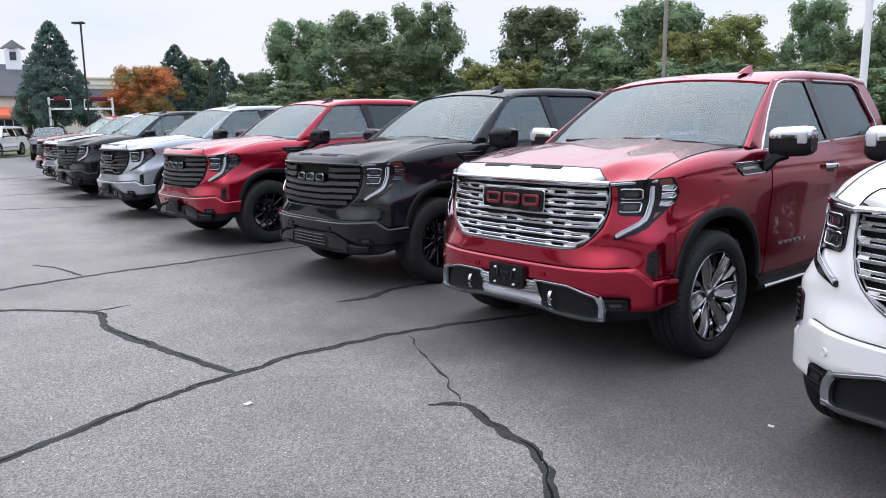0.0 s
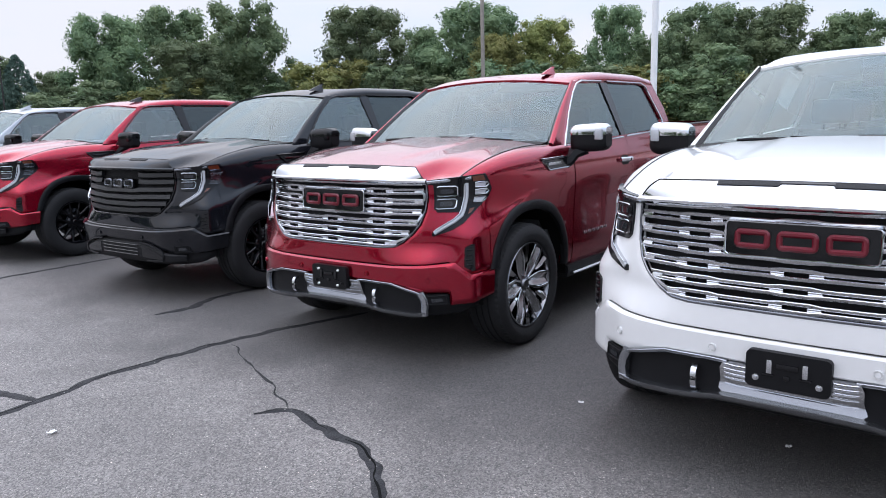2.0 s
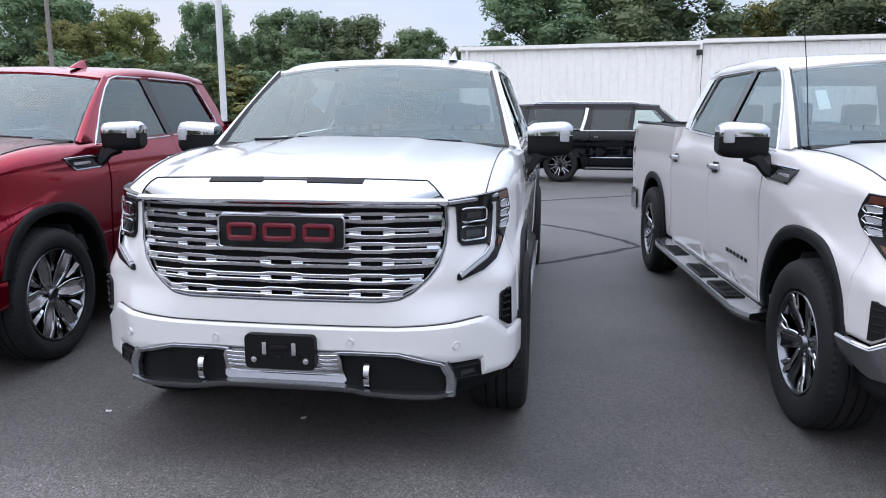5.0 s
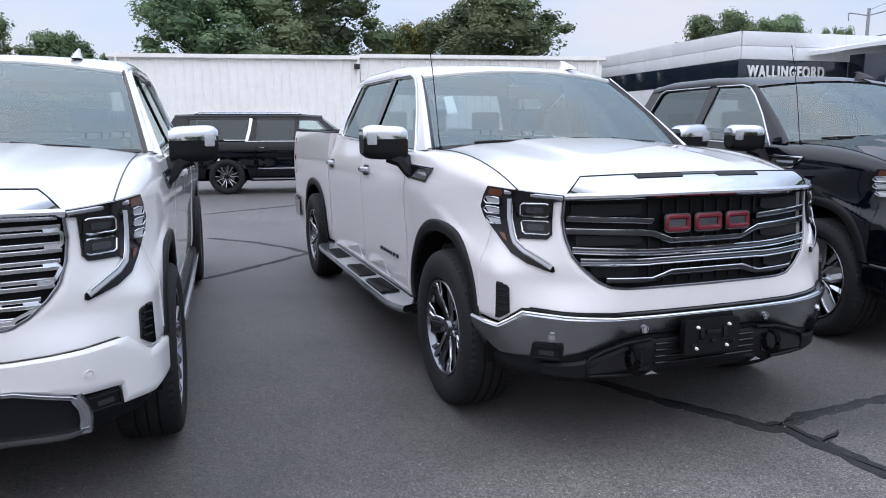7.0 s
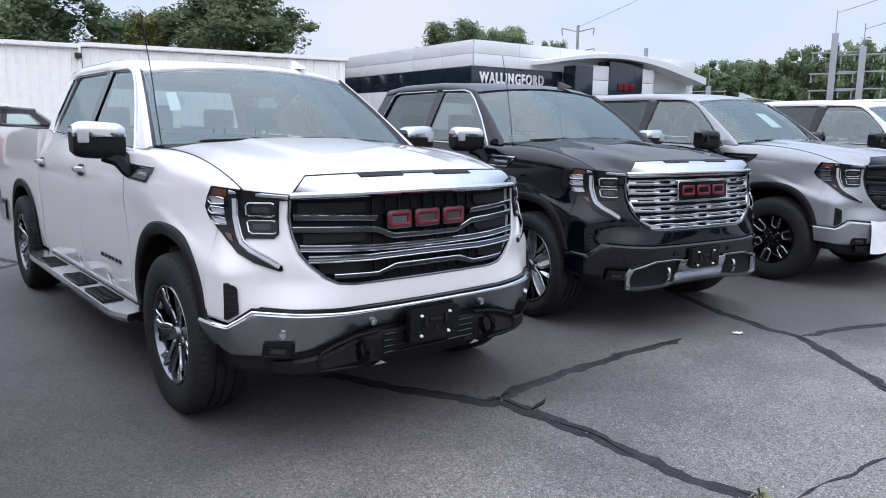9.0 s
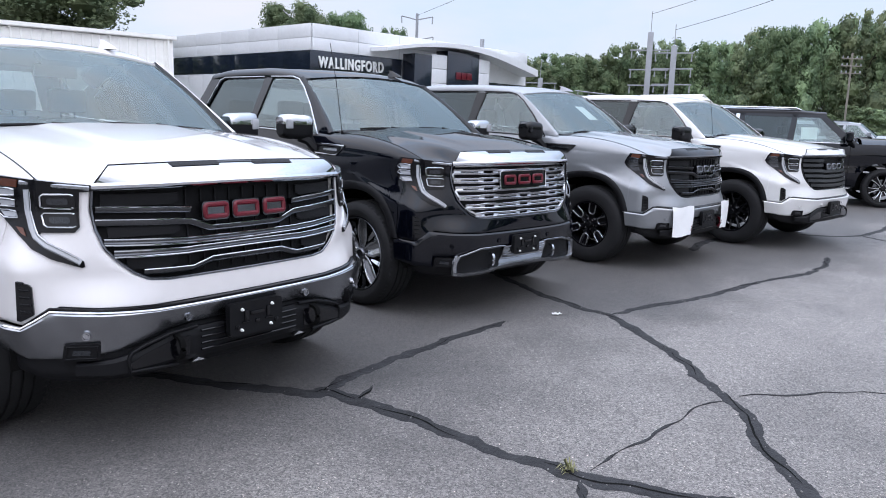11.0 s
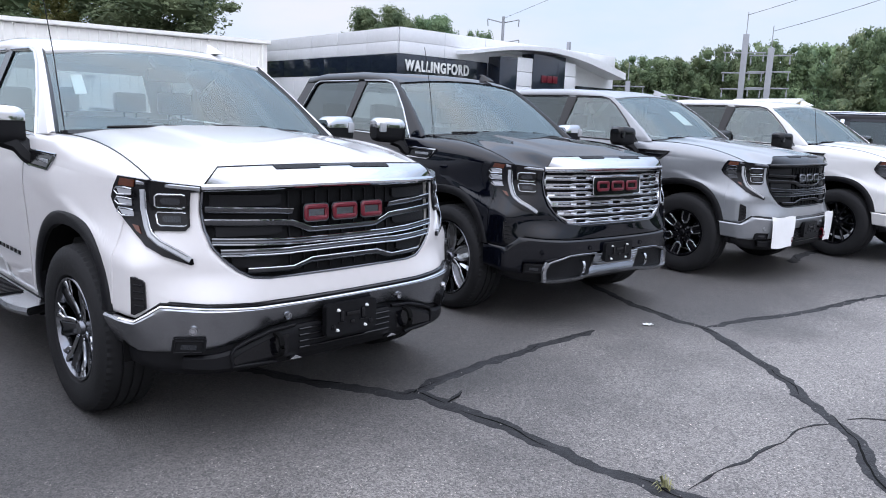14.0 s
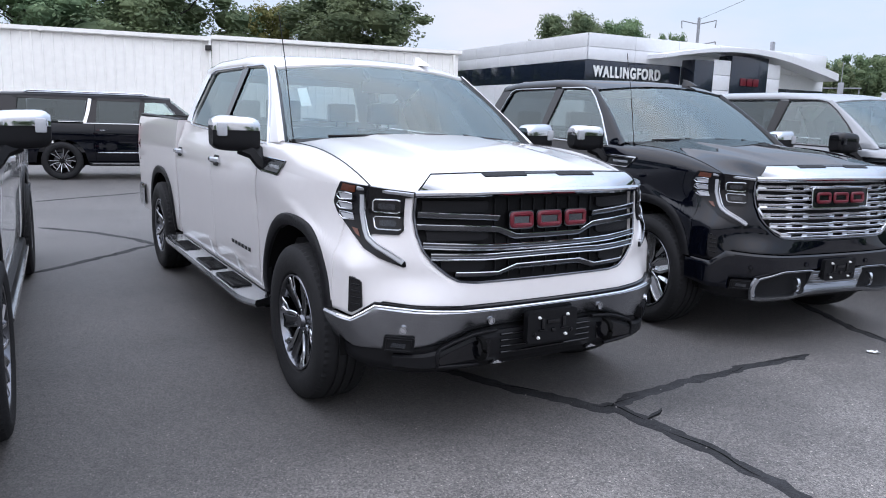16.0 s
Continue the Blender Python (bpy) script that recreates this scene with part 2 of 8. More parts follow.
def sweep(bm, pts, prof, normals=None, up=(0, 0, 1), close=False):
    """A section (side, out) carried along 3D points; out follows the normals, or up."""
    pts = [Vector(p) for p in pts]
    rows, n = [], len(pts)
    for i, p in enumerate(pts):
        a, b = pts[(i - 1) % n if close else max(i - 1, 0)], pts[(i + 1) % n if close else min(i + 1, n - 1)]
        t = (b - a).normalized()
        o = Vector(normals[i] if normals else up)
        o = (o - t * o.dot(t)).normalized()
        s = t.cross(o)
        rows.append([p + s * u + o * v for u, v in prof])
    vs = grid(bm, rows + ([rows[0]] if close else []), True)
    if not close:
        for r in (vs[0], vs[-1]):
            try:
                bm.faces.new(r)
            except ValueError:
                pass


def rect(w, d, back=0.0, r=0.25):
    """A rectangle section w wide from -back to d out, its outer corners cut by r of the smaller side."""
    c = min(w, d + back) * r
    return [(-w / 2, -back), (w / 2, -back), (w / 2, d - c), (w / 2 - c, d), (-w / 2 + c, d), (-w / 2, d - c)]


def circle(r, n=8):
    return [(r * math.cos(2 * math.pi * k / n), r * math.sin(2 * math.pi * k / n)) for k in range(n)]


def tube(bm, pts, r, n=8, up=(0, 0, 1), close=False):
    sweep(bm, pts, circle(r, n), None, up, close)


def lathe(bm, prof, n=48, axis="y"):
    """prof: (radius, along the axis)."""
    rows = []
    for k in range(n):
        a = 2 * math.pi * k / n
        c, s = math.cos(a), math.sin(a)
        rows.append([(r * c, w, r * s) if axis == "y" else ((w, r * c, r * s) if axis == "x" else (r * c, r * s, w)) for r, w in prof])
    grid(bm, rows + [rows[0]])
    bmesh.ops.remove_doubles(bm, verts=bm.verts, dist=1e-6)


def sheet(bm, poly, place, thick=0.0, step=0.04, back=None):
    """A polygon in two coordinates, cut into a fine net, laid on a curved surface by place(u, v) -> (x, y, z); thick: how deep its rims go by back(u, v)."""
    b2 = bmesh.new()
    b2.faces.new([b2.verts.new((u, v, 0)) for u, v in poly])
    us, vs_ = [p[0] for p in poly], [p[1] for p in poly]
    for lo, hi, no in ((min(us), max(us), (1, 0, 0)), (min(vs_), max(vs_), (0, 1, 0))):
        k = max(1, int((hi - lo) / step))
        for i in range(1, k):
            c = lo + (hi - lo) * i / k
            bmesh.ops.bisect_plane(b2, geom=list(b2.verts) + list(b2.edges) + list(b2.faces), plane_co=tuple(c * q for q in no), plane_no=no)
    bmesh.ops.triangulate(b2, faces=[f for f in b2.faces if len(f.verts) > 4])
    made = {v: bm.verts.new(place(v.co.x, v.co.y)) for v in b2.verts}
    for f in b2.faces:
        try:
            bm.faces.new([made[v] for v in f.verts])
        except ValueError:
            pass
    if back:
        deep = {}
        for e in b2.edges:
            if len(e.link_faces) == 1:
                for v in e.verts:
                    if v not in deep:
                        deep[v] = bm.verts.new(back(v.co.x, v.co.y))
                bm.faces.new((made[e.verts[0]], made[e.verts[1]], deep[e.verts[1]], deep[e.verts[0]]))
    b2.free()


MESHES = {}


def mesh_of(key, build, sharp=38):
    """A mesh built once for each key."""
    if key not in MESHES:
        bm = bmesh.new()
        build(bm)
        bmesh.ops.recalc_face_normals(bm, faces=bm.faces)
        me = bpy.data.meshes.new(str(key))
        bm.to_mesh(me)
        bm.free()
        me.polygons.foreach_set("use_smooth", [True] * len(me.polygons))
        me.set_sharp_from_angle(angle=radians(sharp))
        me.materials.append(None)
        MESHES[key] = me
    return MESHES[key]


def piece(name, key, build, mat, parent=None, label="", at=None, sharp=38):
    """ONE mesh object, under a thing or a part; the mesh is shared, the material is its own."""
    ob = new(name, mesh_of(key, build, sharp))
    ob.material_slots[0].link = "OBJECT"
    ob.material_slots[0].material = mat
    if parent:
        ob.parent = parent
    if at is not None:
        ob.matrix_basis = at
    if label:
        ob["label"] = label
    return ob


def mirrored(build):
    """The same shape on the vehicle's right side."""
    def b(bm):
        build(bm)
        bmesh.ops.scale(bm, vec=(1, -1, 1), verts=bm.verts)
        bmesh.ops.reverse_faces(bm, faces=bm.faces)
    return b


def both(name, key, build, mat, parent=None, label="", sharp=38):
    """A left and a right part."""
    return (piece(name, (key, 1), build, mat, parent, label, None, sharp), piece(name, (key, -1), mirrored(build), mat, parent, label, None, sharp))

# ---- the pickup: x ahead of the front axle, y to its left, z up ----
X_UP = curve([0, .2, .4, .55, .683, .78, .843, .89, .925, .945, .96], [.822, .817, .799, .7575, .704, .64, .576, .48, .347, .15, -.1])
X_LOW = curve([0, .2, .4, .6, .72, .82, .9, .945, .966, .980, .990, .998], [.852, .850, .843, .824, .785, .71, .645, .60, .56, .49, .40, .2])
Y_DOOR = curve([.40, .50, .62, .80, .95, 1.06, 1.16, 1.25, 1.34, 1.44], [.940, .962, .970, .975, .984, .991, .984, .960, .925, .900])
Y_BED = curve([.40, .50, .62, .80, .95, 1.06, 1.20, 1.30, 1.40, 1.46], [.945, .968, .976, .980, .986, .991, .987, .978, .965, .945])
WHEELBASE, TYRE = 3.745, 0.417


X_MID = curve([0, .2, .4, .6, .73, .82, .90, .945, .963, .976, .985, .994], [.842, .838, .826, .780, .724, .676, .632, .592, .555, .48, .38, .15])


def nose_x(y, z):
    if z < .80:
        w = sst(.80, .62, z)
        return X_MID(y) * (1 - w) + X_LOW(y) * w
    w = sst(1.10, .80, z)
    return X_UP(y) * (1 - w) + X_MID(y) * w


def front(y, z, d=0.0):
    """A place on the rounded nose, d metres proud of it."""
    s, a = (1 if y >= 0 else -1), abs(y)
    e = 2e-3
    x = nose_x(a, z)
    gy, gz = (nose_x(a + e, z) - nose_x(max(a - e, 0), z)) / (2 * e if a > e else e + a), (nose_x(a, z + e) - nose_x(a, z - e)) / (2 * e)
    if a < 1e-6:
        gy = 0.0
    n = Vector((1, -gy, -gz)).normalized()
    p = Vector((x, a, z)) + n * d
    return Vector((p.x, s * p.y, p.z))


def front_normal(y, z):
    return (front(y, z, 0.01) - front(y, z, 0)).normalized()


def nose_y(x, z):
    lo, hi = 0.3, 0.995
    for _ in range(24):
        m = (lo + hi) / 2
        lo, hi = (m, hi) if nose_x(m, z) > x else (lo, m)
    return lo


def side_y(x, z):
    if x < -3.0:
        return Y_BED(z)
    y = Y_DOOR(z)
    if x > -.3:
        w = sst(.42, -.3, x)
        y = nose_y(max(x, -.05), z) * (1 - w) + y * w
    return y


def arch_z(x, grow=0.0):
    """The height of the wheel opening's edge over x, or none."""
    best = None
    for cx, af, ar in ((-.05, .46, .54), (-WHEELBASE, .53, .53)):
        d = x - cx
        a = (af if d > 0 else ar) + grow
        if abs(d) < a:
            best = .40 + (.53 + grow) * (1 - (abs(d) / a) ** 2.4) ** (1 / 2.4)
    return best


def belt(x):
    return 1.335 + (x + .72) * -.034 if x > -3.0 else 1.42 + (x + 3.0) * -.018


def stations(x0, x1):
    """Lengthwise steps, closer where a wheel opening rises."""
    xs, x = [x0], x0
    while x > x1 + .012:
        near = min(abs(x - e) for e in (.41, -.59, -WHEELBASE + .53, -WHEELBASE - .53))
        x = max(x1, x - (.012 if near < .05 else (.03 if near < .25 else .07)))
        xs.append(x)
    return xs


def side_panel(x0, x1, top, low=.42):
    def build(bm):
        rows = []
        for x in stations(x0, x1):
            zb, zt = max(low, arch_z(x) or 0, .590 if x > .40 else 0), top(x)
            n = 22
            r = [(x, side_y(x, zb) - .035, zb + .004)]
            for k in range(n + 1):
                z = zb + (zt - zb) * k / n
                r.append((x, side_y(x, z), z))
            r.append((x, side_y(x, zt) - .03, zt - .004))
            rows.append(r)
        for x, k in ((x0, 0), (x1, -1)):
            rows.insert(0 if k == 0 else len(rows), [(px, py - .03, pz) for px, py, pz in rows[k]])
        grid(bm, rows)
    return build


FENDER_TOP = lambda x: 1.178 + .022 * sst(.3, -.44, x)


def seam(x):
    """The joint between bonnet and wing."""
    if x > -.444:
        t = (.576 - x) / 1.02
        return (x, .843 + .025 * t, 1.176 + .165 * (1 - (1 - t) ** 2.5))
    t = (-.444 - x) / .276
    return (x, .868 + .05 * t, 1.341 - .006 * t)


def wing_cap(bm):
    rows = []
    for k in range(41):
        x = .578 - 1.298 * k / 40
        zo = FENDER_TOP(x)
        o, s = (x, side_y(x, zo) if x < .44 else nose_y(x, zo), zo), seam(x)
        w = sst(.60, .30, x)
        r = []
        for i in range(11):
            a = math.pi / 2 * i / 10
            q = i / 10
            h = (1 - math.cos(a)) * w + q * (1 - w)
            v = math.sin(a) * w + q * (1 - w)
            r.append((x, o[1] + (s[1] - o[1]) * h, o[2] + (s[2] - o[2]) * v))
        r.append((x, s[1] - .006, s[2] - .03))
        rows.append(r)
    grid(bm, rows)


def loft_front(a, b, d, rows=10, cols=60, tuck=0.02, lean=0.0, flush=99):
    """A skin on the nose between two lines of (y, z), rounded back at its edges."""
    def build(bm):
        pa, pb = along(a, cols), along(b, cols)
        # keep the control points of both lines opposite each other
        fa, fb = [], []
        for i in range(len(a) - 1):
            for k in range(8):
                fa.append(lerp(a[i], a[i + 1], k / 8))
                fb.append(lerp(b[i], b[i + 1], k / 8))
        fa.append(a[-1]), fb.append(b[-1])
        out = []
        for k in range(rows + 1):
            t = k / rows
            e = min(t, 1 - t)
            dd = d - .012 * max(0, 1 - e / .06) ** 2 - lean * t ** 1.1
            out.append([front(*lerp(p, q, t), (d if t < .9 else d - .0035 * sst(.9, .97, t)) if i > flush * 8 and t > .5 else dd) for i, (p, q) in enumerate(zip(fa, fb))])
        out.insert(0, [front(*p, d - tuck - .012) for p in fa])
        out.append([front(*q, d - .012 if i > flush * 8 else d - tuck - .012 - lean) for i, q in enumerate(fb)])
        grid(bm, out)
        bm.verts.ensure_lookup_table()
    return build


def whole(build):
    """Left half and its mirror image, joined on the middle line."""
    def b(bm):
        build(bm)
        geom = bmesh.ops.duplicate(bm, geom=list(bm.verts) + list(bm.edges) + list(bm.faces))["geom"]
        vs = [g for g in geom if isinstance(g, bmesh.types.BMVert)]
        bmesh.ops.scale(bm, vec=(1, -1, 1), verts=vs)
        bmesh.ops.remove_doubles(bm, verts=bm.verts, dist=1e-4)
    return b


def front_bar(bm, pts, w, d, base=0.0, n=None, r=0.3):
    """A moulding on the nose along (y, z) points."""
    fine = along(pts, n or max(8, int(sum(math.dist(p, q) for p, q in zip(pts, pts[1:])) / .03)))
    fine = sorted(set(fine) | set(pts), key=lambda q: 0) if False else fine
    sweep(bm, [front(y, z, base) for y, z in fine], rect(w, d, .01, r), [front_normal(y, z) for y, z in fine])


def leaned(w, d, back=.01):
    """A bar section whose face looks a little down; for lines that run to the left."""
    return [(-w / 2, -back), (w / 2, -back), (w / 2, d - .42 * w), (w * .40, d - .30 * w), (-w * .34, d), (-w / 2, d - .16 * w)]


def front_kinked(bm, pts, w, d, base=0.0, r=0.3, face=None):
    """As front_bar, but with its corners kept sharp."""
    fine = []
    for p, q in zip(pts, pts[1:]):
        k = max(1, int(math.dist(p, q) / .05))
        fine += [lerp(p, q, i / k) for i in range(k)]
    fine.append(pts[-1])
    sweep(bm, [front(y, z, base) for y, z in fine], face or rect(w, d, .01, r), [front_normal(y, z) for y, z in fine])


def front_sheet(poly, d, depth=.03, step=.04):
    def build(bm):
        sheet(bm, poly, lambda u, v: front(u, v, d), depth, step, lambda u, v: front(u, v, d - depth))
    return build


# outlines on the nose, left half, from the middle outwards
GRILLE = [(0, .745), (.42, .748), (.50, .757), (.56, .79), (.62, .845), (.66, .90), (.683, .98), (.690, 1.06), (.683, 1.158)]
CREASE = [(0, .640), (.5, .642), (.72, .655), (.867, .668), (.945, .590), (.978, .60), (.974, .80), (.955, 1.0), (.908, 1.175)]
CREASE[5:] = [(nose_y(.44, z), z) for z in (.60, .80, 1.0, 1.172)]
# the same lines with the rear edge in finer steps, so that it lies on the wing's edge
FASCIA_IN = GRILLE[:6] + [lerp(GRILLE[5 + k // 4], GRILLE[6 + k // 4], (k % 4 + 1) / 4) for k in range(12)]
FASCIA_OUT = CREASE[:5] + [(nose_y(.412, .60 + .572 * k / 12), .60 + .572 * k / 12) for k in range(13)]
LAMP = [(.682, 1.142), (.682, 1.167), (.77, 1.176), (.845, 1.186), (.914, 1.196), (.921, 1.15), (.925, 1.10), (.922, 1.05), (.913, 1.0), (.904, .955), (.888, .903), (.842, .865),
        (.745, .826), (.734, .830), (.736, .852), (.80, .895), (.856, .940), (.853, .970), (.752, .970), (.732, .992), (.723, 1.138)]


def grille_back(bm):
    half = GRILLE + [(.683, 1.165), (0, 1.172)]
    poly = [(y, z) for y, z in half] + [(-y, z) for y, z in reversed(half[1:-1])]
    sheet(bm, poly, lambda u, v: front(u, v, -.035), .03, .06)


def grille_frame(bm):
    line = [(y, z) for y, z in GRILLE[1:]]
    full = [(-y, z) for y, z in reversed(line)] + line
    front_bar(bm, full, .012, .008, -.004, 110)


def grille_header(bm):
    pts = [(-.685 + 1.37 * k / 40, 0) for k in range(41)]
    pts = [(y, 1.160 + .010 * (1 - (y / .685) ** 2)) for y, _ in pts]
    sweep(bm, [front(y, z, .0) for y, z in pts], rect(.032, .028, .02, .35), [front_normal(y, z) for y, z in pts])


def reach(z):
    """Half the width of the grille opening at a height."""
    for (y0, z0), (y1, z1) in zip(GRILLE[1:], GRILLE[2:]):
        if z0 <= z <= z1:
            return y0 + (y1 - y0) * (z - z0) / (z1 - z0)
    return .68


def ridge(w, d, back=.01):
    """A bar section whose broad face looks a little up, over a narrow one that looks down."""
    return [(-w / 2, -back), (w / 2, -back), (w / 2, d * .66), (w * .34, d), (-w * .20, d * .945), (-w / 2, d * .56)]


LUX_ROWS = (1.098, 1.034, .972, .907, .841, .776)
LUX_STEP, LUX_SLOT, LUX_LINK = .388, .043, .054


def lux_row(z0):
    """A chromed double rail that swells round a short slot at each step, with bright links beside the slot."""
    def build(bm):
        r = reach(z0) - .014
        for long_z, short_z in ((.0125, .0180), (-.0115, -.0150)):
            pts = [(-r, z0 + long_z)]
            for c in (-LUX_STEP, 0, LUX_STEP):
                for y, dz in ((c - LUX_SLOT - LUX_LINK, long_z), (c - LUX_SLOT - .012, short_z), (c + LUX_SLOT + .012, short_z), (c + LUX_SLOT + LUX_LINK, long_z)):
                    if abs(y) < r - .01:
                        pts.append((y, z0 + dz))
            front_kinked(bm, pts + [(r, z0 + long_z)], .0160, .022, -.018, .3, leaned(.0160, .022))
        for c in (-LUX_STEP, 0, LUX_STEP):
            for s in (-1, 1):
                y = c + s * (LUX_SLOT + LUX_LINK * .5)
                if abs(y) < r - .03:
                    front_kinked(bm, [(y - LUX_LINK * .46, z0), (y + LUX_LINK * .46, z0)], .016, .018, -.018, .3, leaned(.016, .019))
    return build


def lux_top(bm):
    """The chrome trim over the first row."""
    front_kinked(bm, [(-.665, 1.145), (-.40, 1.150), (0, 1.152), (.40, 1.150), (.665, 1.145)], .022, .026, -.018, .3, leaned(.022, .026))


def lux_end(z0, z1):
    """The chromed hook that joins two rows at the grille's edge."""
    def build(bm):
        r0, r1 = reach(z0) - .012, reach(z1) - .012
        front_kinked(bm, [(r0 - .058, z0), (r0 - .012, z0), (r0, z0 - .014), (r1, z1 + .014), (r1 - .012, z1), (r1 - .058, z1)], .024, .022, -.018, .3, ridge(.024, .022))
    return build


def bar_line(shape):
    return shape if shape[0][0] > 0 else [(-y, z) for y, z in reversed(shape)] + [p for p in shape if p[0] > 0]


def slt_bar(shape):
    """A bar of the five-bar grille; shape: points of the left half."""
    return lambda bm: front_kinked(bm, bar_line(shape), .027, .024, -.020, .35, leaned(.027, .024))


def slt_edge(shape, dz=.0125):
    """The bright upper edge of a bar."""
    return lambda bm: front_kinked(bm, [(y, z + dz) for y, z in bar_line(shape)], .0075, .029, -.020, .3)


def grille_rib(y):
    return lambda bm: front_kinked(bm, [(y, .765), (y, .95), (y, 1.135)], .006, .012, -.036, .2)


SLT_BARS = [[(.29, 1.045), (.38, 1.052), (.675, 1.062)], [(0, .955), (.20, .956), (.29, .992), (.36, .998), (.68, 1.008)], [(0, .908), (.30, .910), (.66, .925)],
            [(0, .870), (.28, .868), (.32, .866), (.63, .874)], [(0, .812), (.20, .811), (.30, .780), (.52, .786)]]


DARK_BARS = [[(.30, z + .006), (.38, z), (reach(z) - .012, z + .004)] for z in (1.112, 1.052)] + [[(0, z - .008), (.24, z - .008), (.34, z), (reach(z) - .012, z + .004)] for z in (.985, .922, .862, .805)]


def dark_bar(shape):
    """A broad dark slat, its face leaning back towards the top."""
    w, d = .044, .026
    return lambda bm: front_kinked(bm, bar_line(shape), w, d, -.020, .3, [(-w / 2, -.01), (w / 2, -.01), (w / 2, d * .8), (w * .42, d), (-w * .40, d * .82), (-w / 2, d * .5)])


def slt_insert(y0, y1, z0, z1):
    def build(bm):
        poly = [(y0, z0 + .012), (y0 + .03, z0), (y1, z0), (y1, z1), (y0, z1)]
        sheet(bm, poly, lambda u, v: front(u, v, -.020), .03, .06, lambda u, v: front(u, v, -.05))
    return build


def rounded(cy, cz, w, h, r=.3):
    pts, c = [], min(w, h) * r
    for sx, sz, a0 in ((1, 1, 0), (-1, 1, 90), (-1, -1, 180), (1, -1, 270)):
        for k in range(4):
            a = radians(a0 + 30 * k)
            pts.append((cy + sx * (w / 2 - c) + c * math.cos(a), cz + sz * (h / 2 - c) + c * math.sin(a)))
    return pts


def bonnet(bm):
    rows = []
    for i in range(37):
        u = i / 36
        r = []
        for k in range(61):
            v = -1 + 2 * k / 60
            a = abs(v)
            y0 = .843 * a
            fz = 1.255 - .008 * (a / .7) ** 2 if a < .7 else (1.247 + (1.160 - 1.247) * sst(.70, .81, a) + .016 * sst(.81, 1.0, a))
            fx0 = .722 - .022 * (a / .7) ** 2 if a < .7 else .700 + (nose_x(y0, 1.17) - .700 + .0) * sst(.70, .80, a)
            s = seam(-.430)
            y1 = s[1] * a
            rz = 1.392 - (1.392 - s[2]) * a ** 2.4
            rx = -.40 - .03 * a * a
            x = fx0 + (rx - fx0) * u
            if a > .995:
                q = seam(min(x, .576))
                r.append((x, math.copysign(q[1] - .004, v), q[2]))
                continue
            bow = .017 * math.sin(math.pi * u ** .8)
            ridge = .006 * math.exp(-((a - (.70 + .06 * u)) / .09) ** 2) * sst(0, .2, u) * (1 - .4 * u)
            dome = .010 * sst(.50, .40, a) * sst(.05, .35, u)
            q = seam(min(x, .576))
            if a > .7:
                fz = 1.247 + (fz - 1.247) * (1 - sst(0, .34, u))
            z = fz + (rz - fz) * u + bow * (1 - a ** 4)
            z = z * (1 - a ** 8) + q[2] * a ** 8
            r.append((x, math.copysign(y0 + (y1 - y0) * u, v), z + ridge + dome))
        rows.append(r)
    lip = [(x + .004, y, z - .02) for x, y, z in rows[0]]
    tail = [(x - .02, y, z - .03) for x, y, z in rows[-1]]
    grid(bm, [lip] + rows + [tail])


def bonnet_gap(bm):
    pts = [seam(.570 - 1.0 * k / 30) for k in range(31)]
    sweep(bm, [(x, y - .003, z + .002) for x, y, z in pts], rect(.007, .0025, .01, .2))


def cap_gap(bm):
    pts = [strip_point(-1, t / 8, .0) for t in range(9)] + [strip_point(-1 + k / 24, 1, .0) for k in range(1, 48)] + [strip_point(1, 1 - t / 8, .0) for t in range(9)]
    sweep(bm, pts, rect(.006, .003, .01, .2), up=(.5, 0, .85))


def strip_point(y, t, d=0.0):
    """The sloped cap between grille and bonnet: t 0 at the grille, 1 at the bonnet."""
    w = .683 - .075 * t
    a = y * w
    lo, hi = front(a, 1.172 - .012 * y * y, .008), Vector((.722 - .022 * (a / .59) ** 2 + .004, a, 1.256 - .008 * (a / .59) ** 2))
    p = lo.lerp(hi, t)
    n = Vector((.65, 0, .75)).normalized()
    return p + n * (.016 * math.sin(math.pi * min(t * .9 + .08, 1)) + d)


def cap_strip(bm):
    rows = [[strip_point(-1 + k / 24, t / 8) for k in range(49)] for t in range(9)]
    rows.insert(0, [p + Vector((-.03, 0, -.002)) for p in rows[0]])
    rows.append([p + Vector((-.01, 0, -.02)) for p in rows[-1]])
    grid(bm, rows)


def scoop(s):
    def build(bm):
        a0, a1 = (.14, .56) if s > 0 else (-.56, -.14)
        rows = []
        for t in range(5):
            tt = .70 + .26 * t / 4
            e = .10 * (1 - t / 4)
            rows.append([strip_point(a0 + (a1 - a0) * (e / 2 + (1 - e) * k / 8), tt, .003) for k in range(9)])
        grid(bm, rows)
        thicken(bm, (-.01, 0, -.012))
    return build


def scoop_bridge(bm):
    rows = [[strip_point(-.16 + .32 * k / 8, .86 + .10 * t / 2, .0035) for k in range(9)] for t in range(3)]
    grid(bm, rows)
    thicken(bm, (-.01, 0, -.012))


def glass_y(x, z):
    """Half width of the cabin side, which leans inwards."""
    return .921 - (z - 1.335) * .385


def cab_sheet(poly, d=0.0, thick=.04):
    def build(bm):
        sheet(bm, poly, lambda u, v: Vector((u, glass_y(u, v) + d, v)), thick, .12, lambda u, v: Vector((u, glass_y(u, v) + d - thick, v)))
    return build


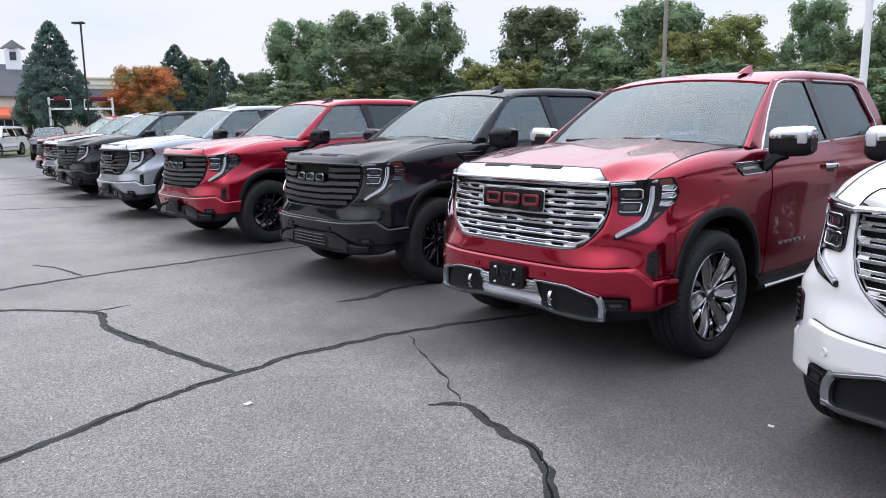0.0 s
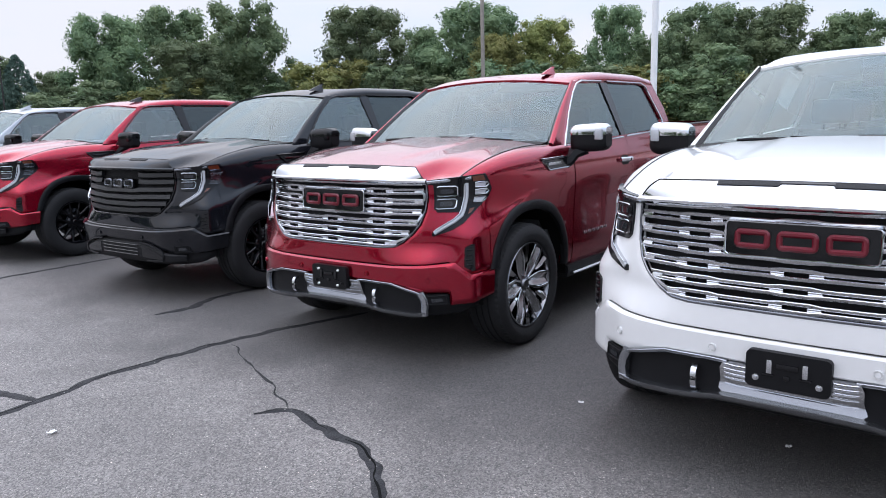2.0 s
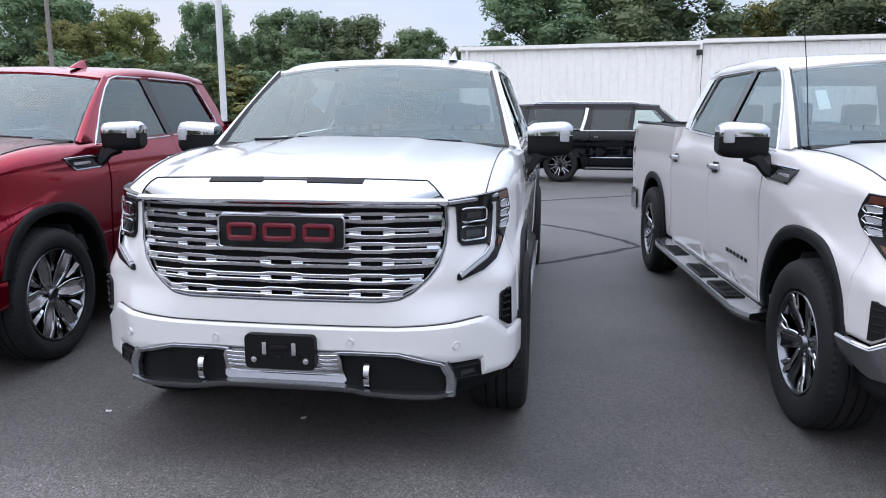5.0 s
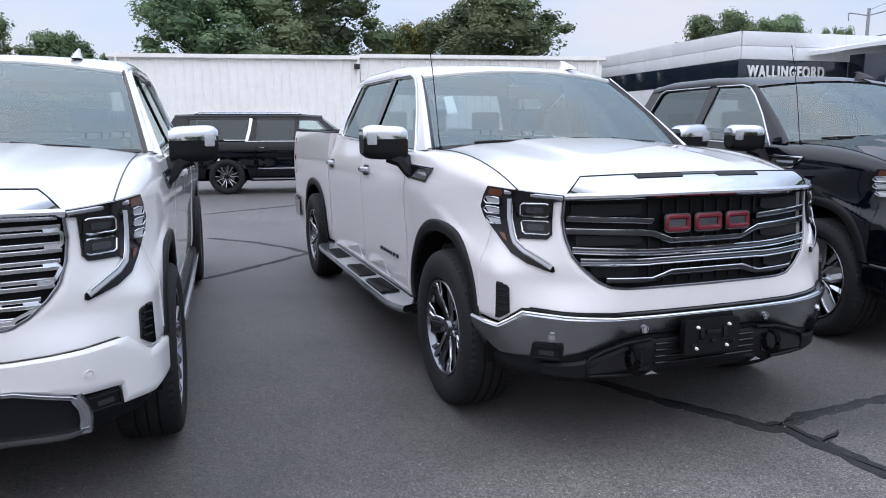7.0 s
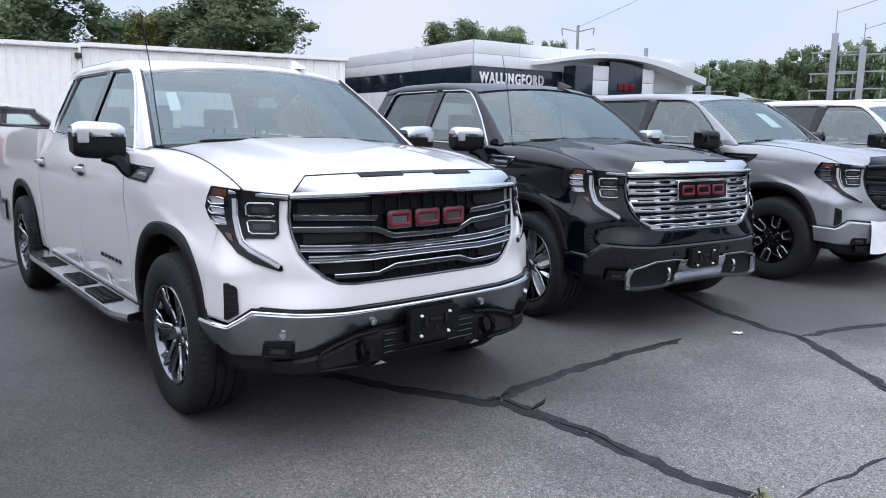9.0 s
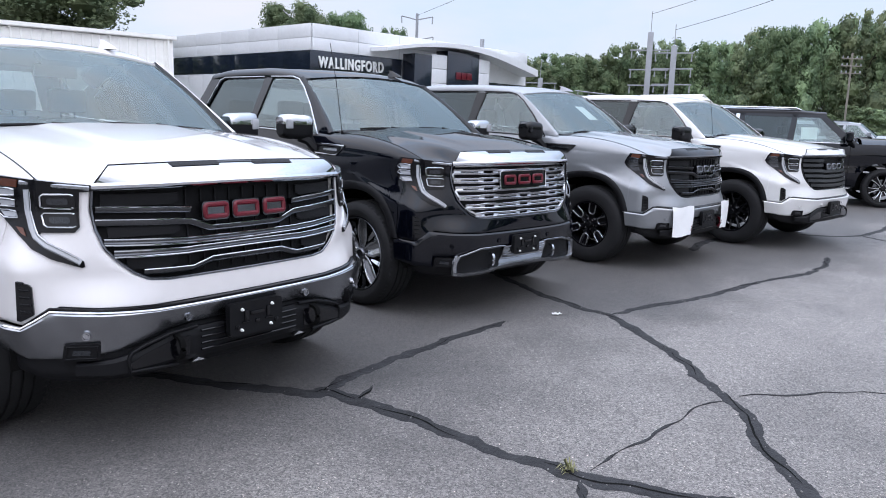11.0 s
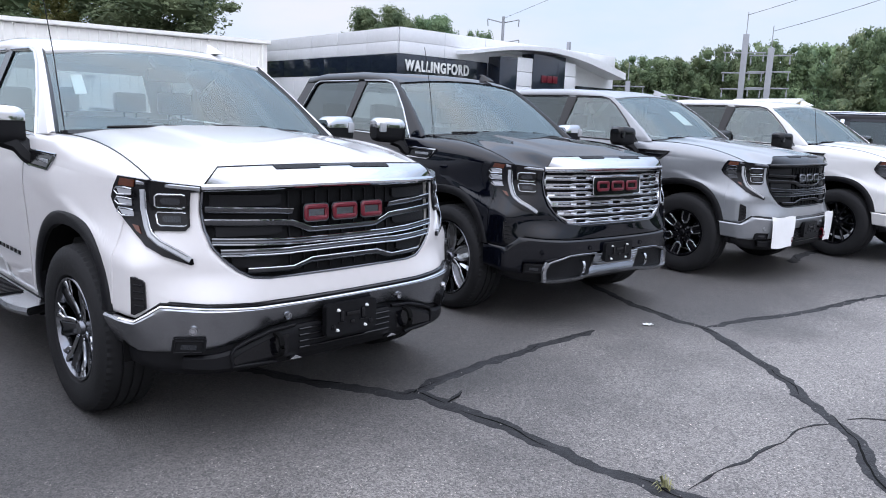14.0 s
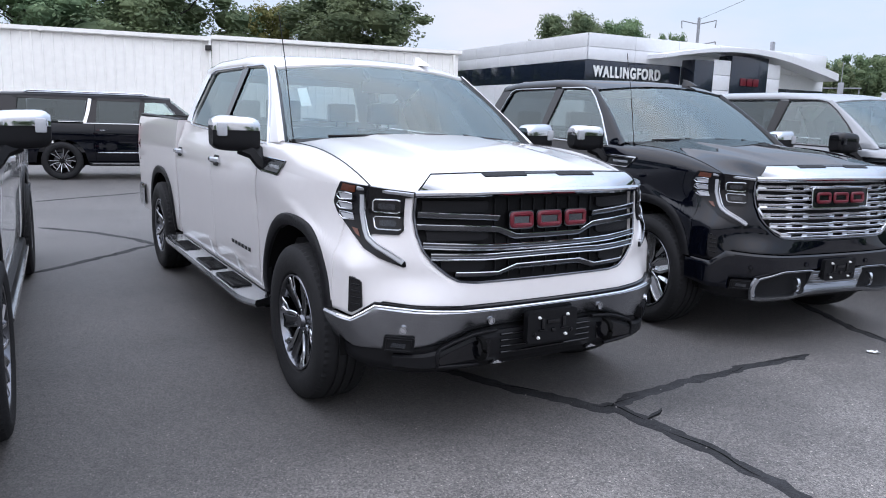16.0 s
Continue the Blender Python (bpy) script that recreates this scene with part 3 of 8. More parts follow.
FRONT_WIN = [(-.665, 1.336), (-.90, 1.550), (-1.09, 1.708), (-1.20, 1.778), (-1.31, 1.804), (-1.675, 1.812), (-1.755, 1.370)]
REAR_WIN = [(-1.850, 1.373), (-1.815, 1.814), (-2.56, 1.816), (-2.65, 1.795), (-2.79, 1.49), (-2.77, 1.425), (-2.71, 1.405)]
PILLARS = {
    "a_pillar": [(-.50, 1.338), (-.665, 1.334), (-.90, 1.550), (-1.09, 1.708), (-1.20, 1.778), (-1.31, 1.804), (-1.31, 1.830), (-1.185, 1.812)],
    "b_pillar": [(-1.755, 1.366), (-1.675, 1.812), (-1.675, 1.830), (-1.815, 1.830), (-1.815, 1.814), (-1.850, 1.369)],
    "c_pillar": [(-2.77, 1.405), (-2.77, 1.425), (-2.79, 1.49), (-2.65, 1.795), (-2.56, 1.816), (-2.56, 1.830), (-2.88, 1.830), (-3.0, 1.60), (-3.0, 1.42)],
    "roof_rail": [(-1.31, 1.804), (-1.675, 1.812), (-1.815, 1.814), (-2.56, 1.816), (-2.56, 1.833), (-1.31, 1.833)],
}


def screen_point(v, t):
    """The windscreen: v -1..1 across, t 0 at the bonnet, 1 at the roof."""
    a = abs(v)
    lo = Vector((-.39 - .13 * a ** 2.2, .855 * v, 1.375 - .035 * a * a))
    hi = Vector((-1.085 - .085 * a * a, .705 * v, 1.849 - .047 * a * a))
    p = lo.lerp(hi, t)
    return p + Vector((.5, 0, .85)) * (.028 * math.sin(math.pi * t) * (1 - .3 * a * a))


def roof(bm):
    sec = [(.736, 1.824), (.732, 1.842), (.718, 1.860), (.692, 1.876), (.65, 1.887), (.50, 1.900), (.25, 1.908), (0, 1.911)]
    rows = []
    for i in range(31):
        u = i / 30
        r = []
        for y, z in sec:
            a = y / .736
            lead = Vector((-1.09 - .085 * a ** 2, y, z))
            p = lead.lerp(Vector((-2.90 + .02 * a, y, z)), u)
            p.z += .024 * sst(.55, .9, a) * sst(.12, .42, u) - .025 * sst(.80, 1, u)
            # the front edge comes down on the windscreen
            edge = screen_point(a, .968) + Vector((.35, 0, .94)) * .012
            r.append(p + (edge - lead) * (1 - min(u / .24, 1)) ** 2.1)
        rows.append(r + [Vector((p.x, -p.y, p.z)) for p in reversed(r[:-1])])
    grid(bm, rows)
    thicken(bm, (0, 0, -.02))


def windscreen(bm):
    grid(bm, [[screen_point(-1 + k / 16, t / 14) for k in range(33)] for t in range(15)])


def screen_edge(u0, u1):
    """A strip beside the windscreen, from the glass (0) to the pillar's outer edge (1)."""
    def build(bm):
        rows = []
        for t in range(15):
            p = screen_point(1, t / 14)
            x = -.50 - .685 * t / 14
            z = 1.338 + .474 * t / 14
            q = Vector((x, glass_y(x, z), z))
            bulge = Vector((.012, .008, .012))
            rows.append([p.lerp(q, u) + bulge * math.sin(math.pi * u) for u in (u0 + (u1 - u0) * k / 4 for k in range(5))])
        grid(bm, rows)
    return build


def screen_band(bm):
    """Black ceramic border of the windscreen, on its inside."""
    off = Vector((-.004, 0, -.005))
    grid(bm, [[screen_point(-1 + k / 16, t) + off for k in range(33)] for t in (0.0, .03, .06)])
    grid(bm, [[screen_point(-1 + k / 16, t) + off for k in range(33)] for t in (.925, .935, .945)])
    for s in (-1, 1):
        grid(bm, [[screen_point(s * v, t / 14) + off for v in (.955, .98, 1.0)] for t in range(15)])


def cowl(bm):
    grid(bm, [[Vector((-.40 - .04 * (k / 12 - 1) ** 2 + .01, .86 * (k / 12 - 1), 1.345 + .02 * (1 - (k / 12 - 1) ** 2))) for k in range(25)],
              [screen_point((k / 12 - 1), .06) + Vector((-.01, 0, -.012)) for k in range(25)]])


def wiper(y0, y1):
    def build(bm):
        pts = [screen_point(y0 + (y1 - y0) * k / 10, .004 + .022 * k / 10) + Vector((.008, 0, .010)) for k in range(11)]
        tube(bm, pts, .009, 6)
        tube(bm, [screen_point(y0, .0) + Vector((.01, 0, .0)), screen_point(y0 + (y1 - y0) * .55, .015) + Vector((.016, 0, .018))], .009, 6)
    return build


def mirror_arm(bm):
    sweep(bm, [(-.625, .93, 1.185), (-.645, .965, 1.225), (-.685, 1.0, 1.275), (-.73, 1.07, 1.30)], [(-.05, -.03), (.05, -.03), (.062, .0), (.04, .035), (-.04, .035)], up=(0, .3, 1))


def mirror_rows(zlo, zhi, grow=0.0, y0=.978, y1=1.240):
    rows = []
    for k in range(12):
        t = k / 11
        y = y0 + (y1 - y0) * t
        e = (1 - (2 * t - 1) ** 6)
        sc = .78 + .22 * e if t < .5 else .70 + .30 * e
        r = []
        for i in range(28):
            a = 2 * math.pi * i / 28
            cx, cz = math.cos(a), math.sin(a)
            p = 5.5
            rr = (abs(cx) ** p + abs(cz) ** p) ** (-1 / p)
            x = -.715 - .03 * t + (.075 + grow) * sc * rr * cx
            z = 1.372 + .012 * t + (.100 + grow) * sc * rr * cz
            r.append((x, y, min(max(z, zlo), zhi)))
        rows.append(r)
    return rows


def mirror_shell(zlo, zhi, grow):
    def build(bm):
        vs = grid(bm, mirror_rows(zlo, zhi, grow), True)
        for r in (vs[0], vs[-1]):
            bm.faces.new(r)
        bmesh.ops.remove_doubles(bm, verts=bm.verts, dist=1e-4)
    return build


def handle(x):
    def build(bm):
        z = 1.172
        pts = [(x + .12 - .24 * k / 8, side_y(-1, z) + .012 + .022 * math.sin(math.pi * min(max((k - .4) / 7.2, 0), 1)) ** .5, z) for k in range(9)]
        sweep(bm, pts, [(-.017, -.012), (.017, -.012), (.020, .004), (.010, .013), (-.010, .013), (-.020, .004)], up=(0, 1, 0))
    return build


def handle_cup(x):
    def build(bm):
        sheet(bm, rounded(x, 1.165, .17, .075, .45), lambda u, v: Vector((u, side_y(-1, v) + .0015, v)), 0, .05)
    return build


def arch_trim(rear):
    cx, af, ar = (-WHEELBASE, .53, .53) if rear else (-.05, .46, .54)

    def build(bm):
        rows = []
        for g, d in ((-.012, -.02), (-.010, .008), (.0, .014), (.025, .017), (.046, .014), (.054, .006), (.055, -.004)):
            r = []
            for k in range(61):
                a = math.pi * k / 60
                c, s = math.cos(a), math.sin(a)
                aa, bb = (af if c > 0 else ar) + g, .53 + g
                rr = (abs(c / aa) ** 2.4 + abs(s / bb) ** 2.4) ** (-1 / 2.4)
                x, z = cx + rr * c, .40 + rr * s
                zz = max(z, .45 if c < 0 or rear else .60)
                y = side_y(min(x, .44), zz) if x < .44 else nose_y(x, zz)
                r.append((x, y + d, zz))
            rows.append(r)
        grid(bm, rows)
    return build


def wheel_house(rear):
    cx = -WHEELBASE if rear else -.04

    def build(bm):
        rows = []
        for y in (.97, .60):
            rows.append([(cx + .56 * math.cos(math.pi * k / 24), y, .38 + .57 * math.sin(math.pi * k / 24)) for k in range(25)])
        grid(bm, rows)
        bm.faces.new([bm.verts.new((cx + .56 * math.cos(math.pi * k / 24), .60, .38 + .57 * math.sin(math.pi * k / 24))) for k in range(25)])
    return build


# ---- wheels ----
def tyre_mesh(width=.275, r=TYRE, rim=.285, blocks=64):
    def build(bm):
        w = width / 2
        prof = [(rim - .006, -w * .80), (rim + .006, -w * .93), (rim + .04, -w * 1.02), (r - .065, -w * 1.03), (r - .030, -w * .97), (r - .012, -w * .86), (r - .003, -w * .66),
                (r - .003, -w * .40), (r - .012, -w * .38), (r - .012, -w * .33), (r - .001, -w * .31), (r, -w * .05), (r - .010, -w * .03), (r - .010, w * .03), (r, w * .05), (r - .001, w * .31),
                (r - .012, w * .33), (r - .012, w * .38), (r - .003, w * .40), (r - .003, w * .66), (r - .012, w * .86), (r - .030, w * .97), (r - .065, w * 1.03), (rim + .04, w * 1.02), (rim + .006, w * .93), (rim - .006, w * .80)]
        n = blocks * 2
        rows = []
        for k in range(n):
            a = 2 * math.pi * k / n
            cut = .007 if k % 2 else 0
            c, s = math.cos(a), math.sin(a)
            row = []
            for i, (q, y) in enumerate(prof):
                e = cut if q > r - .035 and abs(y) > w * .45 else 0
                row.append(((q - e) * c, y, (q - e) * s))
            rows.append(row)
        grid(bm, rows + [rows[0]])
        bmesh.ops.remove_doubles(bm, verts=bm.verts, dist=1e-6)
    return build


def rim_barrel(rim):
    def build(bm):
        lathe(bm, [(rim - .004, .120), (rim - .008, .126), (rim - .018, .124), (rim - .024, .112), (rim - .035, .06), (rim - .040, -.10), (rim - .01, -.13)], 56)
    return build


def hub_mesh(bm):
    lathe(bm, [(0, .100), (.030, .100), (.036, .094), (.040, .080), (.075, .074), (.086, .062), (.088, .02)], 36)


def lug(bm):
    lathe(bm, [(0, .092), (.008, .092), (.010, .086), (.011, .06)], 10)


def disc_mesh(bm):
    lathe(bm, [(.06, -.01), (.17, -.012), (.172, -.03), (.06, -.03)], 40)


def face_y(r):
    """How far the wheel's face stands out at a radius."""
    return .082 + .032 * sst(.05, .27, r)


def at_rim(r, deg, lift=0.0):
    a = radians(deg)
    return Vector((r * math.cos(a), face_y(r) + lift, r * math.sin(a)))


def arm_line(path, w, depth=.03, lift=0.0, peak=.4):
    """A narrow arm on the wheel's face along (radius, degrees) points."""
    def build(bm):
        pts = []
        for p, q in zip(path, path[1:]):
            pts += [at_rim(*lerp(p, q, k / 3), lift) for k in range(3)]
        pts.append(at_rim(*path[-1], lift))
        sweep(bm, pts, rect(w, .004, depth, peak * w / (depth + .004)), [(0, 1, 0)] * len(pts))
    return build


def petal(deg, rows, fold=.010, lean=0.0, depth=.030):
    """A broad arm: rows of (radius, half width), folded along its middle; lean turns it by degrees on its way out."""
    def build(bm):
        out = []
        for k, (r, w) in enumerate(rows):
            a = radians(deg + lean * k / (len(rows) - 1))
            c, s, y = math.cos(a), math.sin(a), face_y(r)
            sec = ((-w, -depth), (-w, -.002), (-w * .8, 0), (0, -fold), (w * .8, 0), (w, -.002), (w, -depth))
            out.append([(r * c - q * s, y + dy, r * s + q * c) for q, dy in sec])
        vs = grid(bm, out, True)
        bm.faces.new(vs[0]), bm.faces.new(vs[-1])
    return build


def rim_ring(r, w):
    return lambda bm: lathe(bm, [(r - w, .108), (r - w * .7, .1215), (r, .1215), (r + .002, .110)], 56)


def luxury_face():
    """Twelve parts a turn: six folded petals with polished borders and six wedges between them."""
    out = []
    for k in range(6):
        a = 60 * k
        out.append(("spoke", petal(a, ((.052, .020), (.10, .036), (.155, .047), (.22, .046), (.284, .040)), .014), "SATIN"))
        for s in (-1, 1):
            out.append(("spoke_border", arm_line([(.056, a + s * 22), (.105, a + s * 20), (.160, a + s * 18.5), (.225, a + s * 12.5), (.285, a + s * 8.5)], .017, .034, .003, .25), "CHROME"))
        out.append(("spoke_wedge", petal(a + 30, ((.150, .006), (.20, .020), (.285, .030)), -.010), "CHROME"))
    return out


def split_face():
    out = []
    for k in range(6):
        a = 60 * k
        out.append(("spoke", petal(a, ((.050, .024), (.11, .030), (.17, .034), (.250, .040)), .006, 5), "DARKCHROME"))
        out.append(("spoke_blade", arm_line([(.070, a + 30), (.130, a + 24), (.180, a + 20), (.215, a + 23), (.251, a + 21)], .026, .036, .004, .3), "CHROME"))
        out.append(("spoke_blade", arm_line([(.155, a + 23), (.190, a + 33), (.222, a + 34), (.251, a + 37)], .018, .030, .001, .3), "CHROME"))
    return out


def machined_face():
    out = []
    for k in range(6):
        a = 60 * k
        out.append(("spoke", petal(a, ((.050, .026), (.11, .032), (.17, .036), (.238, .040)), .006), "GLOSSBLACK"))
        out.append(("spoke_loop", arm_line([(.238, a - 9.5), (.190, a - 11.5), (.150, a - 14), (.128, a - 13), (.114, a - 6), (.112, a), (.114, a + 6), (.128, a + 13), (.150, a + 14), (.190, a + 11.5), (.238, a + 9.5)], .015, .030, .005, .25), "SATIN"))
    return out


def black_face():
    out = []
    for k in range(6):
        a = 60 * k
        out.append(("spoke", petal(a, ((.050, .022), (.09, .026), (.125, .030)), .004), "GLOSSBLACK"))
        for s in (-1, 1):
            out.append(("spoke_branch", arm_line([(.105, a + s * 9), (.150, a + s * 13), (.200, a + s * 13.5), (.250, a + s * 15)], .022, .034, .002, .3), "GLOSSBLACK"))
    return out


def suv_face():
    out = []
    for k in range(6):
        a = 60 * k
        out.append(("spoke", petal(a, ((.055, .026), (.12, .034), (.20, .044), (.272, .056)), .006), "GLOSSBLACK"))
        for s in (-1, 1):
            out.append(("spoke_border", arm_line([(.07, a + s * 12), (.15, a + s * 10), (.22, a + s * 11), (.272, a + s * 13)], .016, .032, .004, .25), "SATIN"))
    return out


RIMS = {"luxury": (.298, luxury_face, "chrome"), "split": (.262, split_face, "chrome"), "black": (.262, black_face, "black"), "machined": (.250, machined_face, "machined"), "suv": (.285, suv_face, "machined")}


def add_wheel(root, style, x, y, turn=0.0, r=TYRE, name="wheel"):
    rim, face, finish = RIMS[style]
    mats = {"CHROME": CHROME, "DARKCHROME": DARKCHROME, "GLOSSBLACK": GLOSSBLACK, "SATIN": SATIN}
    s = 1 if y > 0 else -1
    w = new(name)
    w.parent = root
    w.matrix_basis = Matrix.Translation((x, y - s * .118, r)) @ Matrix.Rotation(0 if s > 0 else math.pi, 4, "Z") @ Matrix.Rotation(radians(turn), 4, "Y")
    deep = DARKCHROME if finish == "chrome" else GLOSSBLACK
    piece("tyre", ("tyre", rim, r), tyre_mesh(rim=rim, r=r), RUBBER, w, sharp=30)
    piece("rim", ("barrel", rim), rim_barrel(rim), deep, w)
    if finish != "black":
        piece("rim_edge", ("rim_edge", rim), rim_ring(rim - .010, .008), CHROME if finish == "chrome" else SATIN, w)
    for i, (part_name, build, mat) in enumerate(face()):
        piece(part_name, ("face", style, i), build, mats[mat], w, sharp=25)
    piece("hub", "hub", hub_mesh, deep, w)
    piece("brake_disc", "disc", disc_mesh, DARKCHROME if style != "luxury" else SATIN, w)
    for k in range(6):
        a = radians(60 * k + 30)
        piece("lug_nut", "lug", lug, CHROME if finish != "black" else GLOSSBLACK, w, at=Matrix.Translation((.058 * math.cos(a), -.006, .058 * math.sin(a))))
    return w


def steer_ring(bm):
    pts = [(-1.02 + .07 * math.sin(a), .40 + .185 * math.cos(a), 1.235 + .17 * math.sin(a)) for a in (2 * math.pi * k / 28 for k in range(28))]
    tube(bm, pts, .016, 8, (1, 0, -.4), True)
    for a in (0, math.pi, -math.pi / 2):
        tube(bm, [(-1.01, .40, 1.235), (-1.02 + .07 * math.sin(a), .40 + .185 * math.cos(a), 1.235 + .17 * math.sin(a))], .018, 6, (1, 0, .3))
    lathe_pts = [(-1.0, .40 + .055 * math.cos(a), 1.235 + .05 * math.sin(a)) for a in (2 * math.pi * k / 16 for k in range(16))]
    bm.faces.new([bm.verts.new(p) for p in lathe_pts])


def seat_back(x, y, w, zt):
    def build(bm):
        rows = []
        for k in range(9):
            t = k / 8
            z = .78 + (zt - .78) * t
            ww = w / 2 * (1 - .18 * t ** 3)
            xx = x - .16 * t
            rows.append([(xx + .07, y - ww * .9, z), (xx + .085, y - ww * .5, z), (xx + .065, y, z), (xx + .085, y + ww * .5, z), (xx + .07, y + ww * .9, z), (xx - .02, y + ww, z), (xx - .08, y + ww * .8, z), (xx - .08, y - ww * .8, z), (xx - .02, y - ww, z)])
        vs = grid(bm, rows, True)
        bm.faces.new(vs[-1])
    return build


def head_rest(x, y, z):
    def build(bm):
        box(bm, (x - .05, y - .13, z), (x + .05, y + .13, z + .17), .035)
        for s in (-.05, .05):
            tube(bm, [(x, y + s, z - .10), (x, y + s, z + .02)], .007, 6, (1, 0, 0))
    return build


def dashboard(bm):
    sec = [(-.52, 1.33), (-.62, 1.345), (-.80, 1.335), (-.92, 1.30), (-.94, 1.22), (-.90, 1.05), (-.55, 1.0)]
    sweep(bm, [(0, -.80, 0), (0, 0, 0), (0, .80, 0)], [(x, z) for x, z in sec], up=(0, 0, 1))
    bmesh.ops.recalc_face_normals(bm, faces=bm.faces)


def slots(x, y, z):
    return Matrix.Translation((x, y, z))


def add_sensor(root, mat, y, z, d):
    def build(bm):
        lathe(bm, [(0, .006), (.010, .006), (.011, .002), (.013, .002), (.014, .007), (.017, .007), (.018, -.01)], 20, "x")
    n = front_normal(y, z)
    m = Matrix.Translation(front(y, z, d)) @ n.to_track_quat("X", "Z").to_matrix().to_4x4()
    piece("parking_sensor", "sensor", build, mat, root, at=m)


def plate_holder(root, d, z0, z1, w=.155, bright=True, pins=False):
    def body(bm):
        sheet(bm, rounded(0, (z0 + z1) / 2, w * 2, z1 - z0, .14), lambda u, v: Vector((front(0, v, d).x - .10 * u * u, u, v)), 0, .05, lambda u, v: Vector((front(0, v, d).x - .10 * u * u - .035, u, v)))
    holder = piece("plate_holder", ("plate", d, z0), body, PLASTIC, root, "black plastic number plate bracket, no plate")
    x = front(0, (z0 + z1) / 2, d).x
    zc = (z0 + z1) / 2

    def rib(a, b, c, e):
        def build(bm):
            box(bm, (x - .006, a, b), (x + .007, c, e), .003)
        return build
    for i, (a, b, c, e) in enumerate(((-.075, zc - .01, -.055, zc + .045), (.055, zc - .01, .075, zc + .045))):
        piece("clip", ("clip", d, z0, i), rib(a, b, c, e), SATIN if bright else GLOSSBLACK, holder, "bright spring clip" if bright else "")
    for i, (a, b, c, e) in enumerate(((-.04, zc + .012, .04, zc + .034), (-.012, zc - .03, .012, zc - .01), (-.09, zc - .02, -.045, zc - .012), (.045, zc - .02, .09, zc - .012))):
        piece("rib", ("rib", d, z0, i), rib(a, b, c, e), GLOSSBLACK, holder)
    for i, (yy, zz) in enumerate(((-.115, -.035), (.115, -.035))):
        def bolt(bm, yy=yy, zz=zz):
            lathe(bm, [(0, .012), (.007, .011), (.008, .004), (.013, .003), (.014, -.004)], 12, "x")
        piece("bolt", "plate_bolt", bolt, SATIN if bright else GLOSSBLACK, holder, at=slots(x - .10 * yy * yy, yy, zc + zz))
    if pins:
        for yy, zz in ((-.088, .048), (.088, .050), (-.092, -.052), (.080, -.050)):
            piece("pin", "plate_pin", lambda bm: lathe(bm, [(0, .016), (.0045, .015), (.005, .008), (.008, .006), (.008, -.004)], 10, "x"), PAPER, holder, "small pale plastic pin", at=slots(x - .10 * yy * yy, yy, zc + zz))


